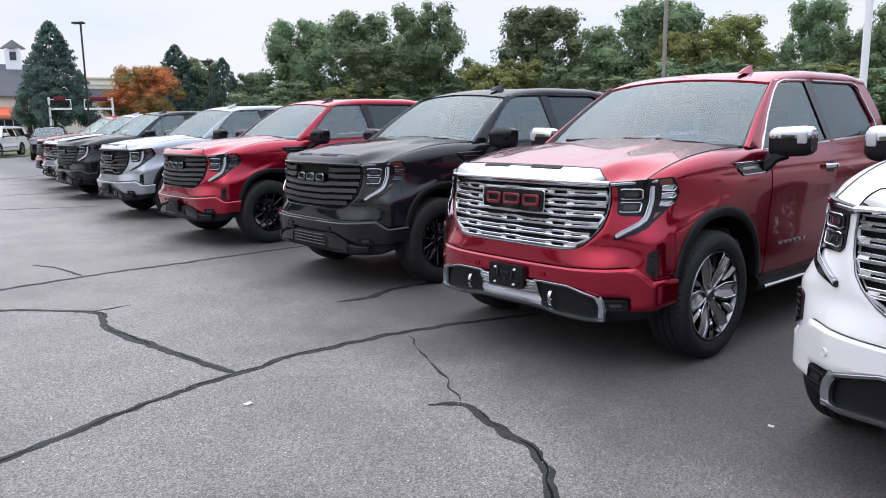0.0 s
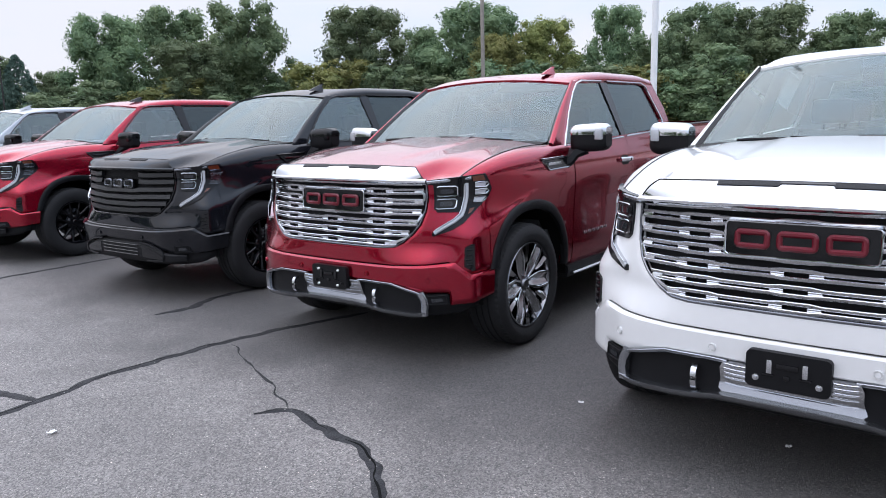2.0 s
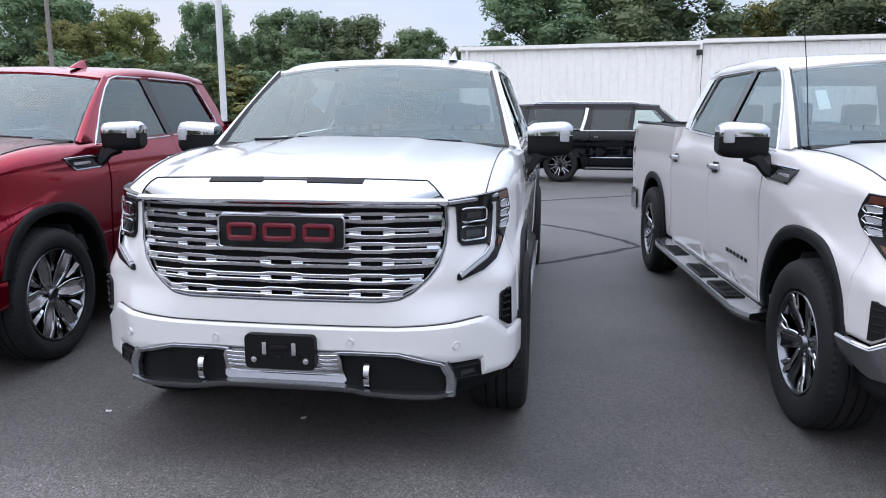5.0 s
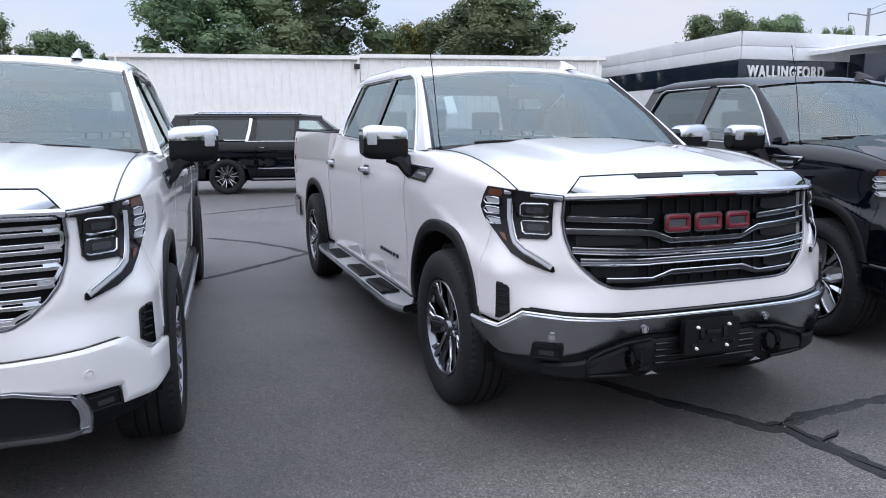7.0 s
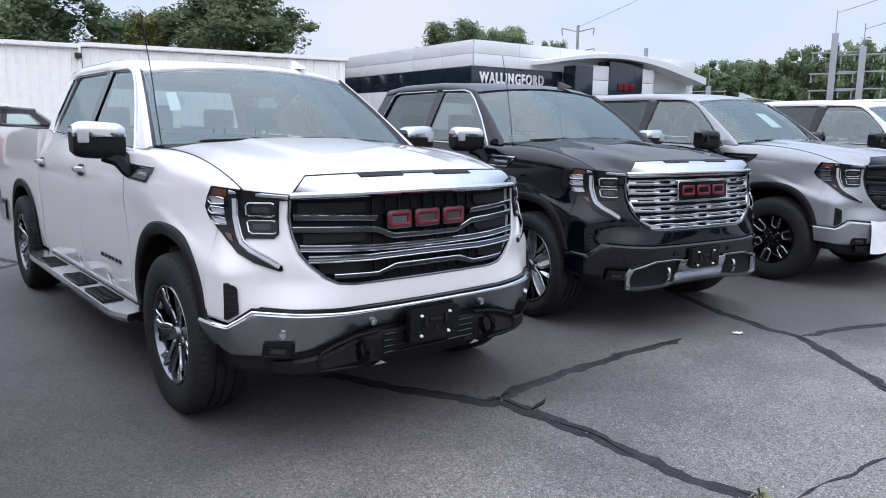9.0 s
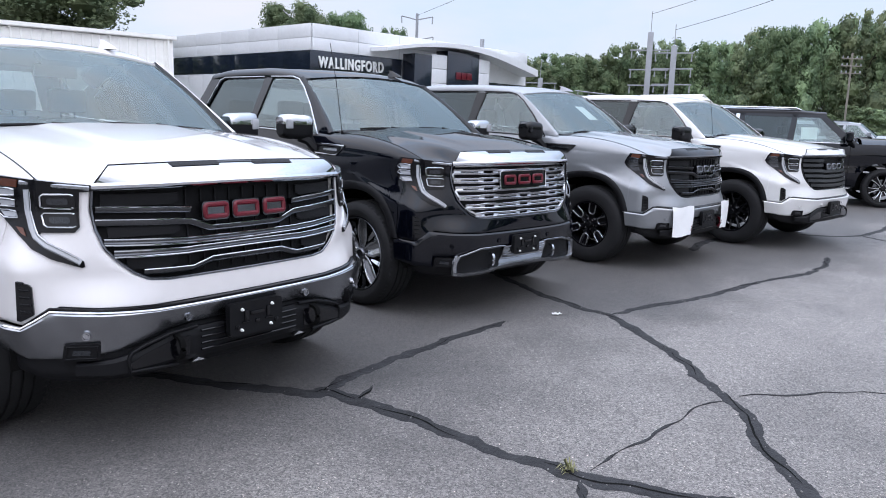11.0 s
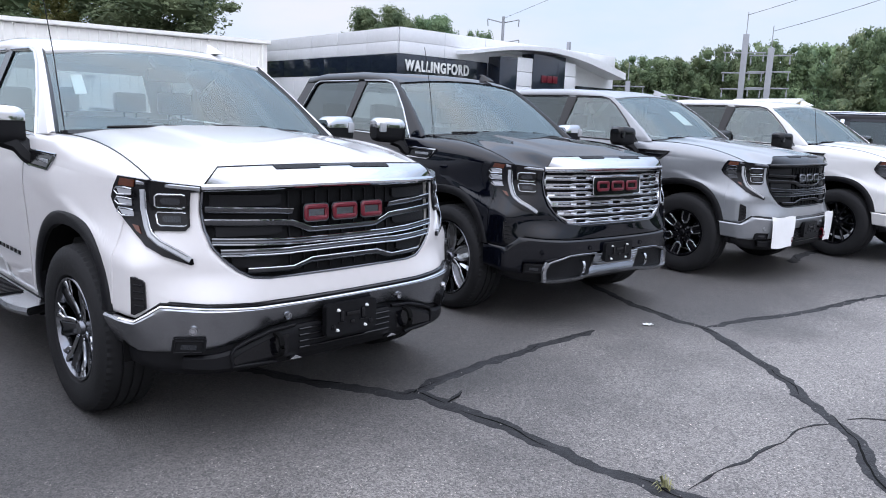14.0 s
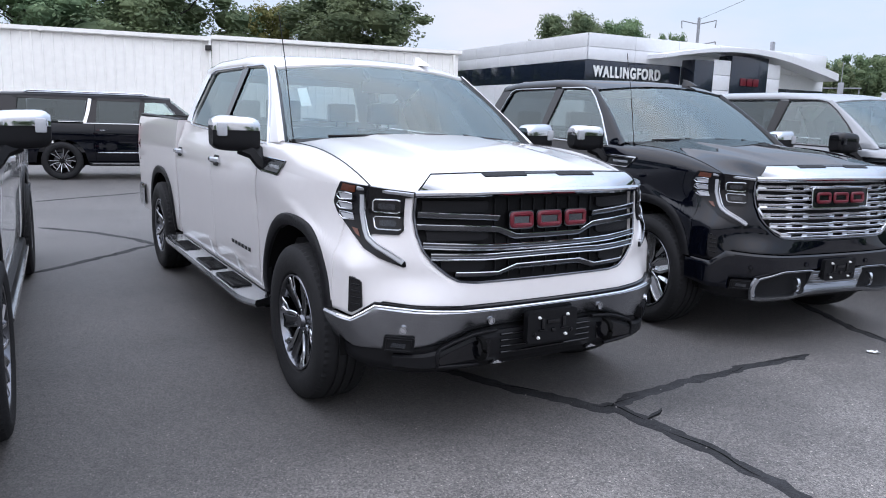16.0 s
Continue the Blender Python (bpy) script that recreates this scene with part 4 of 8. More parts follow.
def add_headlamp(root, s, key):
    m = (lambda b: b) if s > 0 else mirrored
    lamp = piece("headlamp", ("lamp", s), m(front_sheet(LAMP, .010, .03, .025)), LAMPDARK, root, "smoked headlamp with C-shaped light bar and chrome modules")

    def drl(bm):
        pts = [(.866, 1.146), (.867, 1.06), (.868, .985), (.866, .950), (.846, .918), (.79, .878), (.746, .847)]
        front_kinked(bm, pts, .024, .007, .011, .3)
    piece("light_bar", ("drl", s), m(drl), LAMPCLEAR, lamp, "clear light bar with a soft white core")

    def core(bm):
        front_kinked(bm, [(.856, 1.138), (.857, 1.06), (.857, .985), (.855, .957), (.837, .928), (.785, .890), (.750, .864)], .006, .010, .011, .2)
    piece("chrome_line", ("drl_core", s), m(core), CHROME, lamp)

    def top_bar(bm):
        front_kinked(bm, [(.690, 1.154), (.78, 1.163), (.878, 1.173)], .020, .006, .011)
    piece("light_bar", ("lamp_top", s), m(top_bar), BUMPERSTEEL if key in ("luxury", "chrome") else DARKCHROME, lamp)
    for i, (z0, z1) in enumerate(((1.064, 1.134), (.986, 1.056))):
        def module(bm, z0=z0, z1=z1):
            sheet(bm, rounded(.787, (z0 + z1) / 2, .100, z1 - z0, .2), lambda u, v: front(u, v, .014), 0, .04, lambda u, v: front(u, v, -.01))
        mod = piece("lens_module", ("module", i, s), m(module), GLOSSBLACK, lamp)

        def u_line(bm, z0=z0, z1=z1):
            front_kinked(bm, [(.742, z1 - .010), (.752, z1 - .005), (.826, z1 - .006), (.834, z1 - .016), (.834, z0 + .014), (.826, z0 + .006), (.752, z0 + .005), (.742, z0 + .012)], .008, .008, .014)
        piece("chrome_line", ("module_line", i, s), m(u_line), CHROME, mod)

        def bulb(bm, z0=z0, z1=z1):
            sheet(bm, rounded(.788, (z0 + z1) / 2, .060, (z1 - z0) * .40, .3), lambda u, v: front(u, v, .018), 0, .04, lambda u, v: front(u, v, .008))
        piece("projector", ("bulb", i, s), m(bulb), PROJECTOR, mod)

    def amber(bm):
        sheet(bm, [(.882, 1.184), (.909, 1.188), (.913, 1.156), (.884, 1.153)], lambda u, v: front(u, v, .014), 0, .02, lambda u, v: front(u, v, -.005))

    def amber_low(bm):
        sheet(bm, [(.886, .985), (.900, .990), (.896, .962), (.887, .950)], lambda u, v: front(u, v, .014), 0, .02, lambda u, v: front(u, v, -.005))
    piece("side_marker", ("amber", s), m(amber), AMBER, lamp, "amber side reflector")
    piece("side_marker", ("amber_low", s), m(amber_low), AMBER, lamp, "amber side reflector")
    for i, z in enumerate((1.130, 1.085, 1.038)):
        def streak(bm, z=z):
            front_kinked(bm, [(.888, z + .012), (.900, z + .017), (.915, z + .017), (.919, z), (.914, z - .016), (.900, z - .014), (.888, z - .012)], .0075, .005, .012)

        def blade(bm, z=z):
            sheet(bm, [(.890, z - .010), (.912, z - .012), (.916, z + .012), (.890, z + .010)], lambda u, v: front(u, v, .0125), 0, .02, lambda u, v: front(u, v, -.002))
        dim = key in ("dark", "offroad")
        r = piece("reflector_bar", ("streak", i, s), m(streak), DARKCHROME if dim else CHROME, lamp)
        piece("reflector_blade", ("blade", i, s), m(blade), PROJECTOR if dim else LAMPCLEAR, r)


def pocket_ring(bm):
    """Chrome band round three sides of the tow hook pocket."""
    front_kinked(bm, [(.235, .527), (.30, .530), (.50, .527), (.60, .503), (.672, .484), (.700, .466)], .015, .022, .006, .35, leaned(.015, .022))
    front_kinked(bm, [(.690, .482), (.712, .440), (.718, .400), (.712, .340)], .046, .022, .006, .35)


def lower_rail(bm):
    """The chrome rail along the bottom of the bumper: a narrow bright ledge over a face that turns under."""
    half = [(.722, .350), (.66, .340), (.46, .345), (.37, .352), (.30, .366), (.20, .370)]
    pts = [(-y, z) for y, z in half] + [(y, z) for y, z in reversed(half)]
    w, d = .036, .030
    front_kinked(bm, pts, w, d, .002, .35, [(w / 2, -.02), (-w / 2, -.03), (-w * .49, d * .75), (-w * .40, d), (w * .05, d * .80), (w * .40, d * .35), (w / 2, d * .1)][::-1])


def chrome_apron(bm):
    """The polished panel behind the plate bracket."""
    sheet(bm, [(-.25, .372), (.25, .372), (.275, .40), (.262, .45), (.262, .50), (.25, .528), (-.25, .528), (-.262, .50), (-.262, .45), (-.275, .40)], lambda u, v: front(u, v, .030 - .045 * sst(.54, .36, v)), 0, .03, lambda u, v: front(u, v, -.04))


def pocket(bm):
    sheet(bm, [(.24, .36), (.24, .526), (.30, .528), (.50, .522), (.60, .498), (.695, .472), (.700, .345), (.60, .342), (.45, .350)], lambda u, v: front(u, v, -.012), 0, .05)


def tow_hook(bm):
    p = front(.37, .43, 0)
    pts = [p + Vector((-.05, .0, -.045)), p + Vector((.005, 0, -.045)), p + Vector((.024, 0, -.025)), p + Vector((.028, 0, .0)), p + Vector((.024, 0, .03)), p + Vector((.005, 0, .048)), p + Vector((-.05, 0, .048))]
    sweep(bm, smooth_line([tuple(q) for q in pts], 16), [(-.012, -.008), (.012, -.008), (.012, .008), (-.012, .008)], up=(0, 0, 1))


LOWER_BARS = ((.515, .010), (.495, .008), (.475, .008), (.455, .008), (.425, .012))


def centre_bar(z, w):
    half = .245
    lift = .024 - .045 * sst(.54, .36, z)
    return lambda bm: front_kinked(bm, [(-half, z + .004), (-.2, z), (.2, z), (half, z + .004)], w, .008, lift, .3, leaned(w, .010))


def fog_pod(lift, proud):
    def build(bm):
        sheet(bm, [(.722, .402), (.716, .466), (.724, .473), (.822, .475), (.830, .468), (.838, .402)], lambda u, v: front(u, v + lift, proud), 0, .04, lambda u, v: front(u, v + lift, proud - .05))
        ring = [(.732, .412), (.728, .462), (.820, .464), (.826, .412)]
        sweep(bm, [front(u, v + lift, proud) for u, v in ring], rect(.007, .006, .004, .3), [front_normal(u, v + lift) for u, v in ring], close=True)
    return build


def fog_lens(lift, proud):
    def build(bm):
        sheet(bm, [(.752, .424), (.750, .446), (.800, .448), (.806, .428)], lambda u, v: front(u, v + lift, proud + .004), 0, .04, lambda u, v: front(u, v + lift, proud - .01))
    return build


def side_vent(bm):
    sheet(bm, [(.910, .752), (.918, .764), (.950, .778), (.954, .614), (.944, .612), (.910, .640)], lambda u, v: front(u, v, .012), 0, .015, lambda u, v: front(u, v, -.02))


def vent_fin(i):
    def build(bm):
        z = .65 + .03 * i
        front_kinked(bm, [(.916 + max(0, z - .735) * .5, z), (.944, z + .004)], .008, .006, .012)
    return build


def fender_vent(bm):
    poly = [(-.225, 1.245), (-.60, 1.250), (-.645, 1.205), (-.60, 1.175), (-.32, 1.170)]
    sheet(bm, poly, lambda u, v: Vector((u, cap_y(u, v) + .006, v)), 0, .05, lambda u, v: Vector((u, cap_y(u, v) - .02, v)))


def cap_y(x, z):
    """The outer skin of the wing at a height, over its rounded shoulder too."""
    zo = FENDER_TOP(x)
    o = side_y(x, min(z, zo))
    if z <= zo:
        return o
    s = seam(x)
    q = min((z - zo) / (s[2] - zo), 1)
    return o + (s[1] - o) * (1 - math.sqrt(max(1 - q * q, 0)))


def fender_vent_rim(bm):
    poly = [(-.225, 1.245), (-.60, 1.250), (-.645, 1.205), (-.60, 1.175), (-.32, 1.170)]
    pts = []
    for p, q in zip(poly, poly[1:] + poly[:1]):
        pts += [lerp(p, q, k / 4) for k in range(4)]
    sweep(bm, [(u, cap_y(u, v) + .004, v) for u, v in pts], rect(.014, .008, .01, .3), up=(0, 1, .3), close=True)


def side_line(poly, d, w=.018, close=True):
    """A trim line round a side window."""
    def build(bm):
        pts = []
        for p, q in zip(poly, poly[1:] + (poly[:1] if close else [])):
            k = max(1, int(math.dist(p, q) / .08))
            pts += [lerp(p, q, i / k) for i in range(k)]
        if not close:
            pts.append(poly[-1])
        sweep(bm, [(u, glass_y(u, v) + d, v) for u, v in pts], rect(w, .010, .006, .3), up=(0, 1, .38), close=close)
    return build


def script(k):
    """One character of the door emblem, as a plain bar."""
    def build(bm):
        xx, y = -.90 - .075 * k, side_y(-1, .65)
        box(bm, (xx - .050, y + .001, .638), (xx, y + .006, .662), .002)
    return build


def fin(bm):
    rows = []
    for k in range(9):
        t = k / 8
        x0, w, z = -1.19 - .12 * t - .05 * t * t, .026 * (1 - t) + .005, 1.880 + .068 * t
        rows.append([(x0, .45 + w * .35, z), (x0 - .05, .45 + w, z), (-1.39 + .02 * t, .45 + w * .7, z + .004), (-1.39 + .02 * t, .45 - w * .7, z + .004), (x0 - .05, .45 - w, z), (x0, .45 - w * .35, z)])
    vs = grid(bm, rows, True)
    bm.faces.new(vs[-1])


def mast(bm):
    tube(bm, [(-.40, -.86, 1.33), (-.405, -.865, 1.36)], .012, 10, (1, 0, 0))
    tube(bm, [(-.405, -.865, 1.35), (-.46, -.885, 1.75), (-.52, -.905, 2.06)], .0028, 6, (1, 0, 0))


def chassis(bm):
    box(bm, (-4.85, -.70, .34), (.70, .70, .62), .05)
    box(bm, (-4.80, -.92, .46), (-3.05, .92, .70), .03)


def cab_floor(bm):
    box(bm, (-3.0, -.88, .60), (-.45, .88, .72))
    box(bm, (-.48, -.84, .60), (-.42, .84, 1.30))


def head_lining(bm):
    grid(bm, [[(-1.25, -.66, 1.80), (-1.22, 0, 1.835), (-1.25, .66, 1.80)], [(-2.85, -.66, 1.80), (-2.85, 0, 1.835), (-2.85, .66, 1.80)]])


def cab_back(bm):
    for z0, z1, x0, x1 in ((.72, 1.44, -3.0, -3.0), (1.76, 1.84, -2.92, -2.88)):
        grid(bm, [[(x0, -glass_y(0, max(z0, 1.335)), z0), (x0, glass_y(0, max(z0, 1.335)), z0)], [(x1, -glass_y(0, max(z1, 1.335)), z1), (x1, glass_y(0, max(z1, 1.335)), z1)]])
    for s in (-1, 1):
        grid(bm, [[(-3.0, s * .72, 1.44), (-3.0, s * .88, 1.44)], [(-2.92, s * .62, 1.76), (-2.92, s * .755, 1.76)]])
    thicken(bm, (.02, 0, 0))


def rear_glass(bm):
    grid(bm, [[(-2.995, -.73, 1.44), (-2.995, .73, 1.44)], [(-2.915, -.64, 1.77), (-2.915, .64, 1.77)]])


def bed_inside(bm):
    z0, z1 = .82, 1.40
    for s in (-1, 1):
        grid(bm, [[(-3.05, s * .88, z0), (-4.88, s * .88, z0)], [(-3.05, s * .88, z1), (-4.88, s * .88, z1 + .03)]])
    grid(bm, [[(-3.05, -.88, z0), (-3.05, .88, z0)], [(-3.05, -.88, z1 + .01), (-3.05, .88, z1 + .01)]])
    grid(bm, [[(-3.05, -.88, z0), (-4.88, -.88, z0)], [(-3.05, .88, z0), (-4.88, .88, z0)]])


def bed_corner(bm):
    """The closed front end of the bed side, behind the cab."""
    zs = [.60 + .84 * k / 14 for k in range(15)]
    grid(bm, [[(-3.012, .80, min(z, 1.425)) for z in zs], [(-3.012, .88, min(z, 1.425)) for z in zs], [(-3.012, Y_BED(min(z, 1.425)) - .004, min(z, 1.425)) for z in zs]])
    thicken(bm, (-.02, 0, 0))


def bed_rail(bm):
    sweep(bm, [(-3.03 - 1.90 * k / 12, .915, belt(-3.03 - 1.90 * k / 12) + .004) for k in range(13)], [(-.040, -.02), (-.040, .003), (-.030, .008), (.030, .008), (.040, .003), (.040, -.02)], up=(0, 0, 1))


def tailgate(bm):
    rows = []
    for z, dx in ((.74, 0), (.76, .02), (1.0, .02), (1.25, .03), (1.42, .035), (1.45, .02), (1.455, -.04)):
        rows.append([(-4.93 - dx, -.80 + 1.60 * k / 8, z) for k in range(9)])
    grid(bm, rows)
    thicken(bm, (.05, 0, 0))


def tail_lamp(bm):
    rows = []
    for z in (.95, .98, 1.15, 1.36, 1.39):
        e = .0 if .96 < z < 1.38 else .015
        rows.append([(-4.80, Y_BED(z) + .002 - e, z), (-4.90, Y_BED(z) - e, z), (-4.955 + e, .93 - e, z), (-4.965 + e, .88, z), (-4.96 + e, .82, z)])
    grid(bm, rows)


def rear_bumper(bm):
    rows = []
    for z, g in ((.50, 0), (.52, .03), (.66, .04), (.72, .03), (.735, 0)):
        rows.append([(-4.60, .985 + g * .4, z), (-4.90, .985 + g * .4, z), (-5.0 - g, .93, z), (-5.03 - g, .70, z), (-5.03 - g, 0, z), (-5.03 - g, -.70, z), (-5.0 - g, -.93, z), (-4.90, -.985 - g * .4, z), (-4.60, -.985 - g * .4, z)])
    grid(bm, rows)


def running_board(bm):
    prof = [(-.075, -.035), (.075, -.030), (.085, -.010), (.078, .012), (-.078, .016), (-.085, 0)]
    pts = [(-.50, 1.00, .42), (-.58, 1.03, .42), (-.66, 1.045, .42), (-1.8, 1.045, .425), (-2.80, 1.045, .43), (-2.90, 1.03, .43), (-2.97, 1.00, .43)]
    sweep(bm, pts, prof)


def board_pad(x):
    def build(bm):
        box(bm, (x - .21, .985, .437), (x + .21, 1.105, .446), .003)
        for k in range(12):
            xx = x - .19 + .38 * k / 11
            box(bm, (xx - .006, .995, .445), (xx + .006, 1.095, .450))
    return build


def rocker(bm):
    sweep(bm, [(-.62, .93, .40), (-1.8, .935, .40), (-3.15, .935, .40)], [(-.05, -.06), (.04, -.055), (.055, .0), (.045, .035), (-.05, .035)])


def power_step(bm):
    sweep(bm, [(-.66, .985, .375), (-1.8, .99, .375), (-3.05, .985, .375)], [(-.05, -.012), (.02, -.012), (.028, 0), (.02, .012), (-.05, .012)])


def film_strip(bm):
    rows = []
    for k in range(9):
        t = k / 8
        rows.append([front(-(.72 - .02 * t - (.36 - .05 * t) * q), .655 - .30 * t - .008 * math.sin(6 * q), .050 + .006 * math.sin(6 * q + 4 * t)) for q in (0, .2, .4, .6, .8, 1)])
    grid(bm, rows)
    thicken(bm, (.001, 0, 0))


def add_emblem(root, back, z0=1.035, dark=False):
    """The brand emblem as three plain red rings."""
    if back:
        def plate(bm):
            sheet(bm, rounded(0, z0, .545, .132, .12), lambda u, v: front(u, v, .008), 0, .05, lambda u, v: front(u, v, -.03))
        base = piece("emblem_plate", "emblem_plate", plate, GLOSSBLACK, root)

        def ring(bm):
            pts = rounded(0, z0, .55, .136, .12)
            sweep(bm, [front(u, v, .004) for u, v in pts], rect(.009, .011, .01, .3), [front_normal(u, v) for u, v in pts], close=True)
        piece("emblem_frame", "emblem_ring", ring, CHROME, base)
    else:
        base = new("emblem")
        base.parent = root
    for i, (yc, w) in enumerate(((-.170, .146), (-.004, .160), (.165, .150))):
        def rim_(bm, yc=yc, w=w):
            sheet(bm, rounded(yc, z0, w - .004, .088, .2), lambda u, v: front(u, v, .011), 0, .05, lambda u, v: front(u, v, -.02))

        def block(bm, yc=yc, w=w):
            pts = rounded(yc, z0, w - .034, .056, .2)
            sweep(bm, [front(u, v, .010) for u, v in pts], rect(.023, .012, .012, .3), [front_normal(u, v) for u, v in pts], close=True)
        r = piece("emblem_rim", ("emblem_rim", i), rim_, DARKCHROME if not (back or dark) else GLOSSBLACK, base)
        piece("emblem_block", ("emblem_block", i), block, DARKCHROME if dark else BADGE, r, "bright metal ring on a dark plate" if dark else "red enamel ring on a dark plate")


def paper(v0, v1, t0, t1):
    """A sheet of paper lying against the inside of the windscreen."""
    def build(bm):
        grid(bm, [[screen_point(v0 + (v1 - v0) * k / 3, t0 + (t1 - t0) * i / 3) + Vector((-.008, 0, -.012)) for k in range(4)] for i in range(4)])
        thicken(bm, (.001, 0, .001))
    return build


def ceramic(bm):
    """The dark patch of the windscreen before the camera housing."""
    grid(bm, [[screen_point(v * (1 - .25 * (1 - i / 4)), .80 + .17 * i / 4) + Vector((-.006, 0, -.008)) for v in (-.20, -.1, 0, .1, .20)] for i in range(5)])


def truck(label, place, paint, trim, wheels, steer=0.0, cap=None, fin_mat=None, antenna=False, board=False, film=False, detail=True, papers=(), plate=True, clips=False):
    """A full-size crew-cab pickup. place: x, y, heading in degrees. trim: luxury, chrome, dark or offroad."""
    root = tagged(new("pickup_truck"), label, "pickup truck", "pickups parked in a row")
    root.matrix_basis = pose(place[0], place[1], 0, 0, 0, place[2])
    lux = trim == "luxury"
    bright = trim in ("luxury", "chrome")
    fog_d = (.0, .012) if lux else ((.034, .010) if trim == "chrome" else (.034, .012))
    low = -.018 if trim == "chrome" else .0
    accent = CHROME if bright else GLOSSBLACK
    P = lambda *a, **k: piece(*a, root, **k)
    # body panels
    fl, fr_ = both("wing", "wing", side_panel(.44, -.72, FENDER_TOP, .45), paint, root)
    both("wing_top", "wing_top", wing_cap, paint, root)
    doors = both("front_door", "front_door", side_panel(-.727, -1.800, belt), paint, root)
    rdoors = both("rear_door", "rear_door", side_panel(-1.807, -2.985, belt), paint, root)
    both("bed_side", "bed_side", side_panel(-3.01, -4.93, belt, .46), paint, root)
    P("bonnet", "bonnet", bonnet, paint)
    P("roof", "roof", roof, paint, sharp=50)
    for k, poly in PILLARS.items():
        both(k, k, cab_sheet(poly), paint if k != "b_pillar" else GLOSSBLACK, root)
    both("screen_pillar", "screen_edge", screen_edge(.32, 1), paint, root)
    both("screen_seal", "screen_seal", screen_edge(0, .32), GLOSSBLACK, root)
    P("bumper_fascia", "fascia", whole(loft_front(FASCIA_IN, FASCIA_OUT, 0.0, 22, flush=5)), paint)
    # nose
    P("grille_mesh", "grille_back", grille_back, MESHBLACK)
    P("grille_frame", "grille_frame", grille_frame, DARKCHROME if bright else GLOSSBLACK)
    P("grille_header", "grille_header", grille_header, accent)
    strip = P("bonnet_cap", "cap", cap_strip, cap or (CHROME if bright else paint))
    both("panel_gap", "bonnet_gap", bonnet_gap, GLOSSBLACK, root)
    piece("panel_gap", "cap_gap", cap_gap, GLOSSBLACK, strip)
    for s in (1, -1):
        piece("air_slot", ("scoop", s), scoop(s), PLASTIC, strip)
    piece("slot_bridge", "bridge", scoop_bridge, GLOSSBLACK, strip)
    if lux:
        for i, z in enumerate(LUX_ROWS):
            P("grille_bar", ("lux", i), lux_row(z), GRILLECHROME)
        P("grille_trim", "lux_top", lux_top, GRILLECHROME)
        for i in (0, 2, 4):
            both("grille_end", ("lux_end", i), lux_end(LUX_ROWS[i], LUX_ROWS[i + 1]), GRILLECHROME, root)
    else:
        body_mat, edge_mat = (SMOKECHROME, CHROME) if trim == "chrome" else (GLOSSBLACK, DARKCHROME if trim == "offroad" else PLASTIC)
        if trim == "dark":
            for i, shape in enumerate(DARK_BARS):
                if i < 2:
                    both("grille_slat", ("dark_bar", i), dark_bar(shape), SLAT, root)
                else:
                    P("grille_slat", ("dark_bar", i), dark_bar(shape), SLAT)
        for i, shape in enumerate(SLT_BARS if trim != "dark" else ()):
            if i == 0:
                bars = both("grille_bar", ("bar", 0), slt_bar(shape), body_mat, root)
                for o, m in zip(bars, (lambda q: q, mirrored)):
                    piece("bar_edge", ("bar_edge", 0, o is bars[0]), m(slt_edge(shape)), edge_mat, o)
            else:
                o = P("grille_bar", ("bar", i), slt_bar(shape), body_mat)
                piece("bar_edge", ("bar_edge", i), slt_edge(shape), edge_mat, o)
                if i in (2, 3):
                    piece("bar_edge", ("bar_low_edge", i), slt_edge(shape, -.0125), edge_mat, o)
        if trim != "dark":
            for i, q in enumerate(((.34, .655, 1.075, 1.125), (.34, .64, .945, .990), (.36, .58, .80, .85))):
                both("grille_insert", ("insert", i), slt_insert(*q), PLASTIC, root)
            for k in range(-4, 5):
                P("grille_rib", ("grille_rib", k), grille_rib(.075 * k), PLASTIC)
    add_emblem(root, lux, dark=not bright)
    for s in (1, -1):
        add_headlamp(root, s, trim)
    both("corner_vent", "side_vent", side_vent, GLOSSBLACK, root)
    for i in range(5):
        both("vent_fin", ("vent_fin", i), vent_fin(i), PLASTIC, root)
    # bumper
    P("front_valance", "valance", whole(loft_front([(0, .52), (.3, .52), (.6, .50), (.80, .48), (.90, .48), (.985, .50)], [(0, .325), (.3, .325), (.6, .325), (.80, .33), (.90, .345), (.982, .385)], -.03, 6)), PLASTIC)
    if lux:
        P("bumper", "lux_bumper", whole(loft_front([(0, .637), (.3, .637), (.5, .639), (.72, .652), (.867, .665), (.905, .625), (.945, .587), (.968, .592), (.988, .597)],
                                                   [(0, .53), (.3, .53), (.5, .525), (.66, .495), (.71, .482), (.838, .478), (.842, .402), (.95, .41), (.987, .435)], .012, 10)), paint)
        both("hook_surround", "ring", pocket_ring, BUMPERSTEEL, root, "chrome surround of the tow hook pocket", 30)
        both("hook_pocket", "pocket", pocket, PLASTIC, root)
        P("chrome_apron", "apron", chrome_apron, CHROME)
        P("lower_rail", "lower_rail", lower_rail, BUMPERSTEEL)
        for z, w in LOWER_BARS:
            P("lower_bar", ("lower_bar", z), centre_bar(z, w), CHROME)
        hook_mat = SATIN
        for y, z in ((.30, .575), (-.30, .575), (.735, .560), (-.735, .560)):
            add_sensor(root, paint, y, z, .013)
        plate_holder(root, .045, .455, .605, bright=clips, pins=not clips)
    else:
        bm_mat = BUMPERSTEEL if trim == "chrome" else paint
